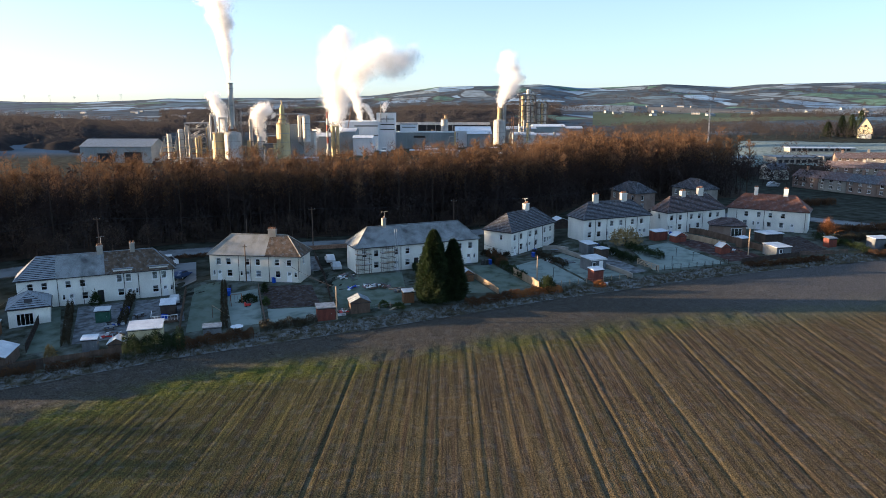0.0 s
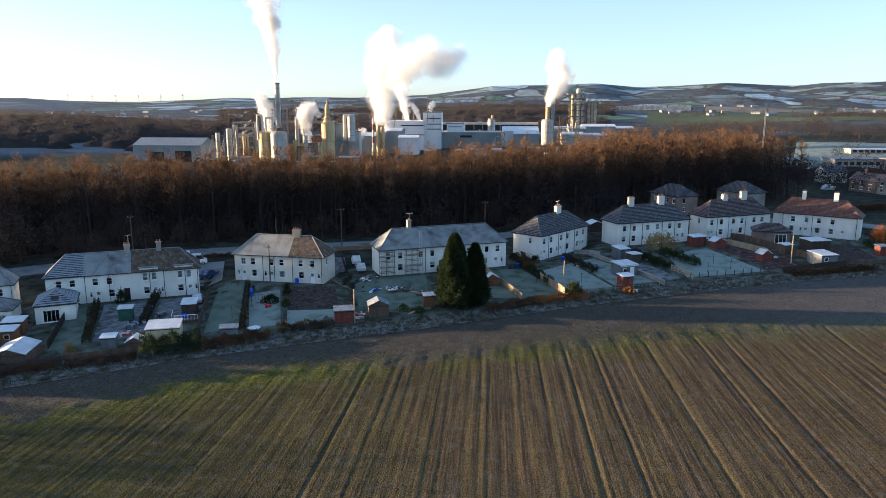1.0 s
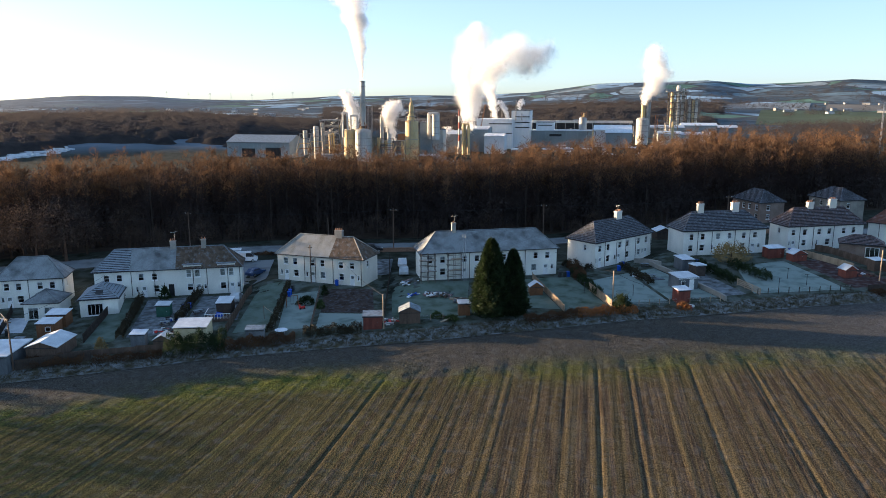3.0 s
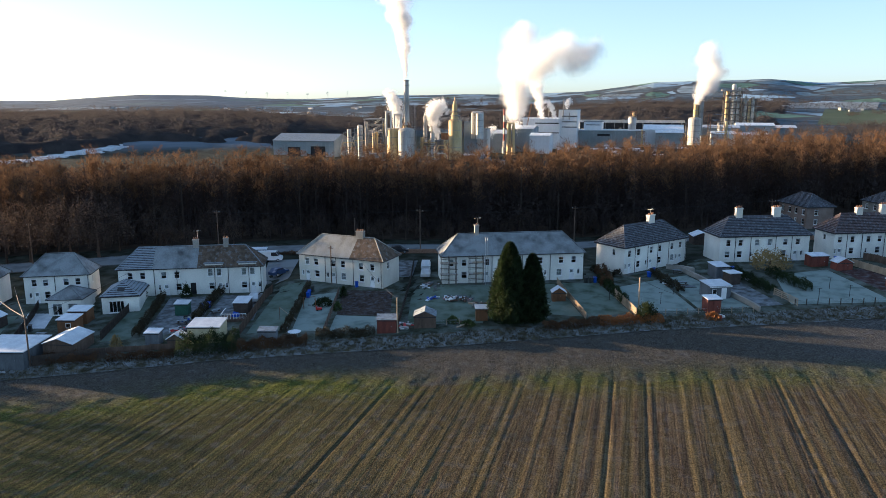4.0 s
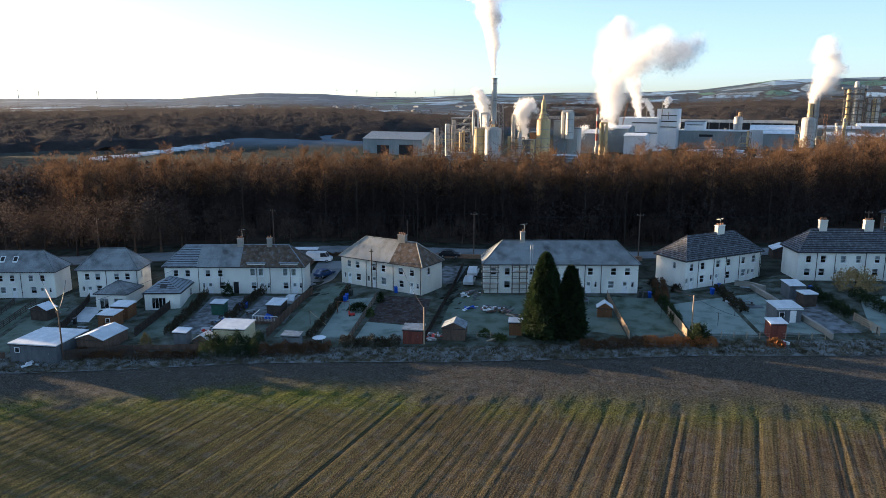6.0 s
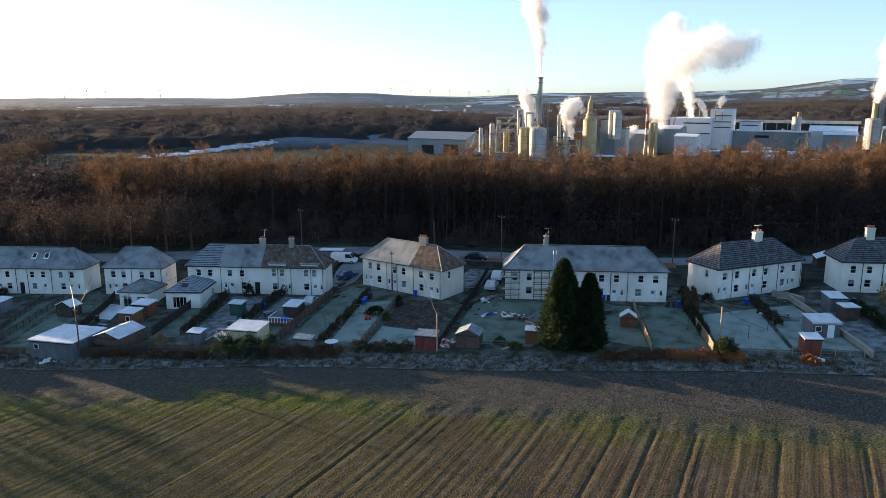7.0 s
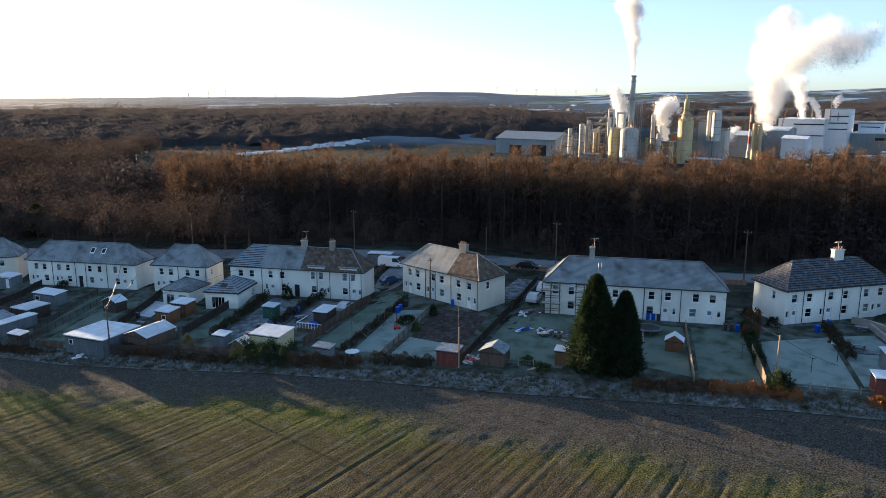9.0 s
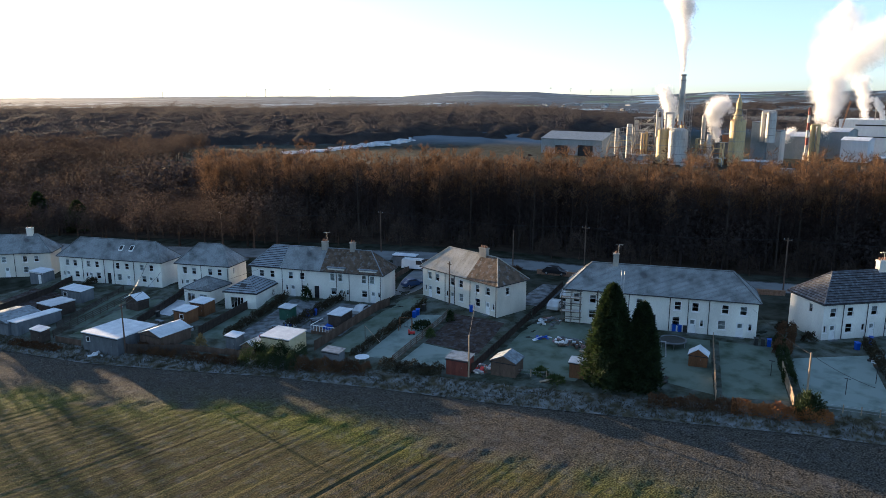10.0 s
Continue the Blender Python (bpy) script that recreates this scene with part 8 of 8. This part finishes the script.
part("hand_rail", Mb().box(-2.05, 2.05, -1.83, -1.72, 1.2, 1.27).box(-2.05, -1.95, -1.72, 1.8, 1.2, 1.27), WHITE_PAINT, t)
part("tarpaulin", Mb().prism([(-0.6, -0.5), (0.5, -0.6), (0.6, 0.4), (-0.4, 0.5)], 0.36, [0.7, 0.95, 0.75, 1.0]), BLUE_PLASTIC, t, "crumpled blue tarpaulin")

# scaffolding on the long house
t = thing("scaffold", "steel tube scaffolding with board lifts", "scaffolding", pose(-16.6, 134.7, 6.6 - EAVE, 0, 0, 24.0))
for x0, x1 in ((0.0, 2.6), (5.0, 7.4)):
    n = 3
    for i in range(n):
        x = x0 + (x1 - x0) * i / (n - 1)
        for y in (-0.25, -1.35):
            part("standard", Mb().tube((x, y, -0.5), (x, y, 5.3), 0.05, 0.05, 5), STEEL_DARK, t)
    for z in (1.0, 2.0, 3.0, 4.0, 4.9):
        for y in (-0.25, -1.35):
            part("ledger", Mb().tube((x0 - 0.2, y, z), (x1 + 0.2, y, z), 0.05, 0.05, 5), STEEL_DARK, t)
    for z in (2.02, 4.02):
        part("board_lift", Mb().box(x0 - 0.2, x1 + 0.2, -1.3, -0.3, z + 0.03, z + 0.08), WOOD_LIGHT, t)
part("ladder", Mb().tube((7.9, -1.2, 0), (8.1, 0.6, 8.2), 0.05, 0.05, 5).tube((8.3, -1.2, 0), (8.5, 0.6, 8.2), 0.05, 0.05, 5), STEEL, t, "long ladder laid up the roof")


def rubbish(x, y, r, n, label, mats):
    """A heap of boards, sacks and broken pieces."""
    t = thing("rubbish_heap", label, "rubbish", at(x, y), "rubbish heaps")
    for i in range(n):
        w_, d_ = rng.random() * 2 * math.pi, r * math.sqrt(rng.random())
        l_, b_, h_ = rng.uniform(0.3, 1.5), rng.uniform(0.08, 0.5), rng.uniform(0.04, 0.35)
        m = pose(d_ * math.cos(w_), d_ * math.sin(w_), h_ / 2 + 0.25 * (1 - d_ / r) * rng.random(), rng.uniform(-14, 14), rng.uniform(-14, 14), rng.random() * 180)
        part(("board", "sack", "crate", "sheet")[i % 4], Mb().box(-l_ / 2, l_ / 2, -b_ / 2, b_ / 2, -h_ / 2, h_ / 2), mats[i % len(mats)], t).matrix_local = m


MIX = [WOOD, WHITE_PAINT, GREY_BOARD, FADED_PINK, WOOD, DARK_PLASTIC, SNOW_ROOF, GREY_BOARD]
rubbish(-12.3, 130.8, 2.6, 64, "heap of broken boards and builders' rubbish", MIX)
rubbish(-16.5, 129.6, 0.9, 9, "small pile with a blue sheet on it", [BLUE_PLASTIC, SNOW_ROOF, WOOD])
rubbish(-18.2, 133.8, 2.0, 26, "scattered rubble and boards near the house", MIX)
rubbish(-8.2, 128.2, 1.5, 24, "stacked boards leaning in the garden", [WOOD, WOOD_LIGHT, GREY_BOARD])
rubbish(-17.4, 116.8, 1.4, 30, "clutter of rails and metal beside a shed", [STEEL, WOOD, WHITE_PAINT, RED_PLASTIC])
rubbish(-8.6, 119.5, 1.5, 12, "broken pallets and planks by the bank", [WOOD, WOOD_LIGHT])
rubbish(-52.0, 108.6, 1.8, 22, "frosted garden clutter on slabs", [SNOW_ROOF, DARK_PLASTIC, RED_PLASTIC, FELT, WOOD])
rubbish(-53.5, 113.0, 1.6, 16, "frosted clutter beside a green shed", [SNOW_ROOF, DARK_PLASTIC, FELT, BLUE_PLASTIC])
rubbish(29.6, 130.6, 0.9, 10, "red crates and bits by a red shed", [RED_PLASTIC, WHITE_PAINT, WOOD])
rubbish(22.0, 144.8, 1.1, 12, "pots and boards beside the hedge", [WOOD, SNOW_ROOF, DARK_PLASTIC])
rubbish(36.0, 150.0, 1.2, 10, "garden clutter beside a shelter", [WOOD_LIGHT, SNOW_ROOF, LEAF_BUSH])
rubbish(-69.0, 90.3, 1.8, 10, "white sheets and a ladder by the garage", [WHITE_PAINT, SNOW_ROOF, WOOD])
rubbish(62.0, 150.2, 1.6, 12, "garden furniture stacked in the yard", [WOOD, SNOW_ROOF, WOOD_RED])
rubbish(0.5, 129.0, 1.1, 9, "toys and bits on the lawn", [BLUE_PLASTIC, RED_PLASTIC, DARK_PLASTIC, WHITE_PAINT])
rubbish(3.0, 126.2, 0.8, 7, "dark bits beneath the hedge", [DARK_PLASTIC, WOOD_DARK])
rubbish(-66.0, 103.6, 1.2, 10, "frosted clutter by the summer house", [SNOW_ROOF, WOOD, DARK_PLASTIC])

# roof windows of one long house
hx, hy, rot, ln, dp, ze = HOUSES["g"]
for i, x in enumerate((14.2, 16.6)):
    rise_, run_ = 3.4, dp / 2
    t = thing("roof_window", "pale roof window set in slates", "roof window", pose(hx, hy, ze, 0, 0, rot), "roof windows")
    y0, y1 = 1.5, 2.4
    part("frame", Mb().prism([(x - 0.45, y0), (x + 0.45, y0), (x + 0.45, y1), (x - 0.45, y1)], [v * rise_ / run_ + 0.0 for v in (y0, y0, y1, y1)], [v * rise_ / run_ + 0.16 for v in (y0, y0, y1, y1)]), WHITE_PAINT, t)
    part("pane", Mb().prism([(x - 0.34, y0 + 0.1), (x + 0.34, y0 + 0.1), (x + 0.34, y1 - 0.1), (x - 0.34, y1 - 0.1)], [v * rise_ / run_ + 0.10 for v in (y0 + 0.1, y0 + 0.1, y1 - 0.1, y1 - 0.1)], [v * rise_ / run_ + 0.175 for v in (y0 + 0.1, y0 + 0.1, y1 - 0.1, y1 - 0.1)]), SHADOW_GAP, t, "dark roof window pane")

# ---- the estate, church and masts to the right ----
EST = [(134, 298, 8, 9, HARL_CREAM)]
for x, y, rot, n_ in ((128, 265, -68, 4), (166, 316, -40, 4), (188, 348, -16, 4), (152, 256, -66, 3), (205, 330, -30, 3), (176, 286, -50, 3)):
    for j in range(n_):
        EST.append((x + 11.2 * j * math.cos(radians(rot)), y + 11.2 * j * math.sin(radians(rot)), rot, 11.0, (HARL_BROWN, HARL_GREY, HARL_BROWN)[j % 3]))
for i, (x, y, rot, L, wl_) in enumerate(EST):
    t = thing("terrace_house", "low frosted terrace house of the estate" if i else "white gabled end house of the estate", "house", at(x, y, rot), "houses of the estate")
    D, H, R = 7.0, 4.3, 2.2
    mb = Mb()
    holes = [(1.0 + 3.4 * j, 2.3 + 3.4 * j, z, z + 1.2) for j in range(int(L / 3.4)) for z in (0.9, 3.0)]
    hole_wall(mb, L, H, 0.25, holes, pose(0, 0, 0))
    hole_wall(mb, L, H, 0.25, [], pose(L, D, 0, 0, 0, 180))
    hole_wall(mb, D, H, 0.25, [], pose(L, 0, 0, 0, 0, 90))
    hole_wall(mb, D, H, 0.25, [], pose(0, D, 0, 0, 0, -90))
    for xx in (0.0, L):
        mb.quad((xx, 0, H), (xx, D, H), (xx, D / 2, H + R))
    part("wall", mb, wl_, t)
    for x0, x1, z0, z1 in holes:
        window(t, pose(x0, 0.02, z0), x1 - x0, z1 - z0, 2, False)
    r = Mb()
    for s in (0, 1):
        y0 = -0.35 if s == 0 else D + 0.35
        r.quad((-0.3, y0, H - 0.2), (L + 0.3, y0, H - 0.2), (L + 0.3, D / 2, H + R + 0.08), (-0.3, D / 2, H + R + 0.08))
        r.quad((-0.3, y0, H - 0.34), (L + 0.3, y0, H - 0.34), (L + 0.3, y0, H - 0.2), (-0.3, y0, H - 0.2))
    part("roof", r, ROOF_TILE if i == 0 else (ROOF_BROWN, ROOF_BROWN, ROOF_BROWN, ROOF_TILE)[i % 4], t)
    chimney(t, L * 0.3, D / 2, H + R, 0.9, 0.6, 0.9, wl_, 2)
for x, y, w, d, h, rot, rm in ((166, 362, 22, 14, 3.4, 2, FELT), (189, 361, 18, 12, 3.0, 2, FELT), (138, 366, 20, 12, 3.6, 6, FELT), (196, 412, 36, 9, 2.4, -4, SNOW_ROOF)):
    t = thing("school_block", "low flat-roofed frosted block beside the playing field", "building", at(x, y, rot), "school blocks")
    mb = Mb()
    holes = [(1.0 + 3.0 * j, 3.0 + 3.0 * j, 1.0, 2.4) for j in range(int((w - 1) / 3.0))]
    hole_wall(mb, w, h, 0.25, holes, pose(0, 0, 0))
    hole_wall(mb, w, h, 0.25, [], pose(w, d, 0, 0, 0, 180))
    hole_wall(mb, d, h, 0.25, [], pose(w, 0, 0, 0, 0, 90))
    hole_wall(mb, d, h, 0.25, [], pose(0, d, 0, 0, 0, -90))
    part("wall", mb, HARL_GREY, t)
    part("roof", Mb().box(-0.4, w + 0.4, -0.4, d + 0.4, h + 0.003, h + 0.4), rm, t)
    for x0, x1, z0, z1 in holes:
        part("window", Mb().box(x0, x1, 0.1, 0.16, z0, z1), SHADOW_GAP, t)
t = thing("church", "small church with a cream gable", "church", at(304, 528, -28) @ Matrix.Scale(1.15, 4))
mb = Mb().box(-4, 4, 0, 16, -1, 6)
mb.quad((-4, 0, 6), (4, 0, 6), (0, 0, 12.5)).quad((-4, 16, 6), (4, 16, 6), (0, 16, 12.5))
part("wall", mb, CREAM_BOARD, t)
r = Mb()
for s in (-1, 1):
    r.quad((s * 4.4, -0.3, 5.5), (0, -0.3, 12.8), (0, 16.3, 12.8), (s * 4.4, 16.3, 5.5))
part("roof", r, ROOF_TILE, t)
part("porch", Mb().box(-3.2, 3.2, -4, 0, -1, 2.6), HARL, t)
part("round_window", Mb().tube((0, -0.08, 7.6), (0, 0.02, 7.6), 0.8, 0.8, 12), SHADOW_GAP, t)
for x, y, h in ((296, 545, 16), (316, 556, 20), (306, 550, 17), (286, 545, 11)):
    conifer(x, y, h, 4.2, "dark evergreen beside the church", 5000)
t = thing("mast", "slim pale lattice mast in a field", "mast", at(158, 436))
part("frame", lattice(Mb(), -0.28, 0.28, -0.28, 0.28, 0, 28, 14, 0.08), STEEL, t)
# wind turbines and pylons on the skyline
for az, r, h in ((55.6, 4300, 60), (54.2, 4350, 66), (53.0, 4380, 60), (49.4, 4350, 64), (61.5, 4350, 50)):
    x, y = -r * math.sin(radians(az)), r * math.cos(radians(az))
    t = thing("wind_turbine", "distant white wind turbine on the skyline", "wind turbine", at(x, y, az), "wind turbines")
    part("tower", Mb().tube((0, 0, -5), (0, 0, h * 0.62), 2.2, 1.4, 8), STEEL_WHITE, t)
    hub = part("hub", Mb().tube((0, -3, h * 0.62), (0, 2, h * 0.62), 1.8, 1.8, 8), STEEL_WHITE, t)
    for j in range(3):
        w_ = j * 2.094 + az
        part("blade", Mb().tube((0, -3, h * 0.62), (h * 0.38 * math.sin(w_), -3, h * 0.62 + h * 0.38 * math.cos(w_)), 1.6, 0.3, 4), STEEL_WHITE, hub)
for i in range(7):
    az = 23.5 + i * 1.5
    r = 4250 + 60 * (i % 3)
    x, y = -r * math.sin(radians(az)), r * math.cos(radians(az))
    t = thing("pylon", "distant steel pylon on the skyline", "pylon", at(x, y, az), "pylons")
    part("frame", Mb().tube((-4, 0, -4), (0, 0, 36 + 4 * (i % 2)), 0.45, 0.25, 4).tube((4, 0, -4), (0, 0, 36 + 4 * (i % 2)), 0.45, 0.25, 4), STEEL_GREY, t)
    part("crossarms", Mb().box(-8, 8, -0.4, 0.4, 26, 27).box(-6, 6, -0.4, 0.4, 33, 34), STEEL_GREY, t)
# scattered far buildings in the valley
for i in range(60):
    az = rng.uniform(18, 40) if i < 34 else rng.uniform(-32, -12)
    r = rng.uniform(1250, 2300)
    x, y = -r * math.sin(radians(az)), r * math.cos(radians(az))
    w_, d_, h_ = rng.uniform(5, 18), rng.uniform(6, 10), rng.uniform(3, 5)
    t = thing("far_building", "far pale building in the valley", "building", at(x, y, rng.uniform(-20, 20)), "far buildings")
    part("wall", Mb().box(-w_ / 2, w_ / 2, -d_ / 2, d_ / 2, -2, h_), (STEEL_BLUE, HARL_GREY, STEEL_WHITE)[i % 3], t)
    part("roof", Mb().prism([(-w_ / 2, -d_ / 2), (w_ / 2, -d_ / 2), (w_ / 2, d_ / 2), (-w_ / 2, d_ / 2)], h_ + 0.01, [h_ + 0.5, h_ + 0.5, h_ + 2, h_ + 2]), FELT, t)


# broad fields that stand out on the far slopes
def far_field(az0, az1, r0, r1, mat, label, lift=0.5):
    A_, R_ = np.meshgrid(np.radians(np.linspace(az0, az1, 40)), np.linspace(r0, r1, 30))
    edge = 1 + 0.03 * wave(A_ * 60, R_ * 0.01, 1.0, r0)
    X_, Y_ = -R_ * edge * np.sin(A_), R_ * edge * np.cos(A_)
    tagged(part("far_field", grid_mesh("far_field", X_, Y_, ground(X_, Y_) + lift), mat), label, "field", kind="structure")


GREEN_FIELD = mk("far_green_field", (0.080, 0.100, 0.062), (0.115, 0.135, 0.088), 0.95, 0.006, 0.1, 0, world_space=True, vary=0)
FROST_FIELD = mk("far_frosted_field", (0.17, 0.20, 0.22), (0.27, 0.30, 0.31), 0.95, 0.006, 0.1, 0, world_space=True, vary=0)
TAN_FIELD = mk("far_stubble_field", (0.13, 0.125, 0.115), (0.20, 0.19, 0.17), 0.95, 0.006, 0.1, 0, world_space=True, vary=0)
far_field(-11.5, -29, 980, 1600, GREEN_FIELD, "wide green winter field on the far slope")
far_field(-8.5, -14.5, 1720, 2350, FROST_FIELD, "pale frosted field on the far slope")
far_field(-15.5, -23, 1760, 2100, TAN_FIELD, "tan stubble field on the far slope")
far_field(-24, -36, 1700, 2300, FROST_FIELD, "pale frosted field on the far hillside")
far_field(-22, -37, 395, 545, LAWN_WHITE, "white frosted playing field behind the estate", 0.15)
far_field(12, 17, 1050, 1250, TAN_FIELD, "pale stubble field behind the works", 0.8)
far_field(26, 33, 1250, 1400, FROST_FIELD, "frosted field beyond the wood", 0.8)
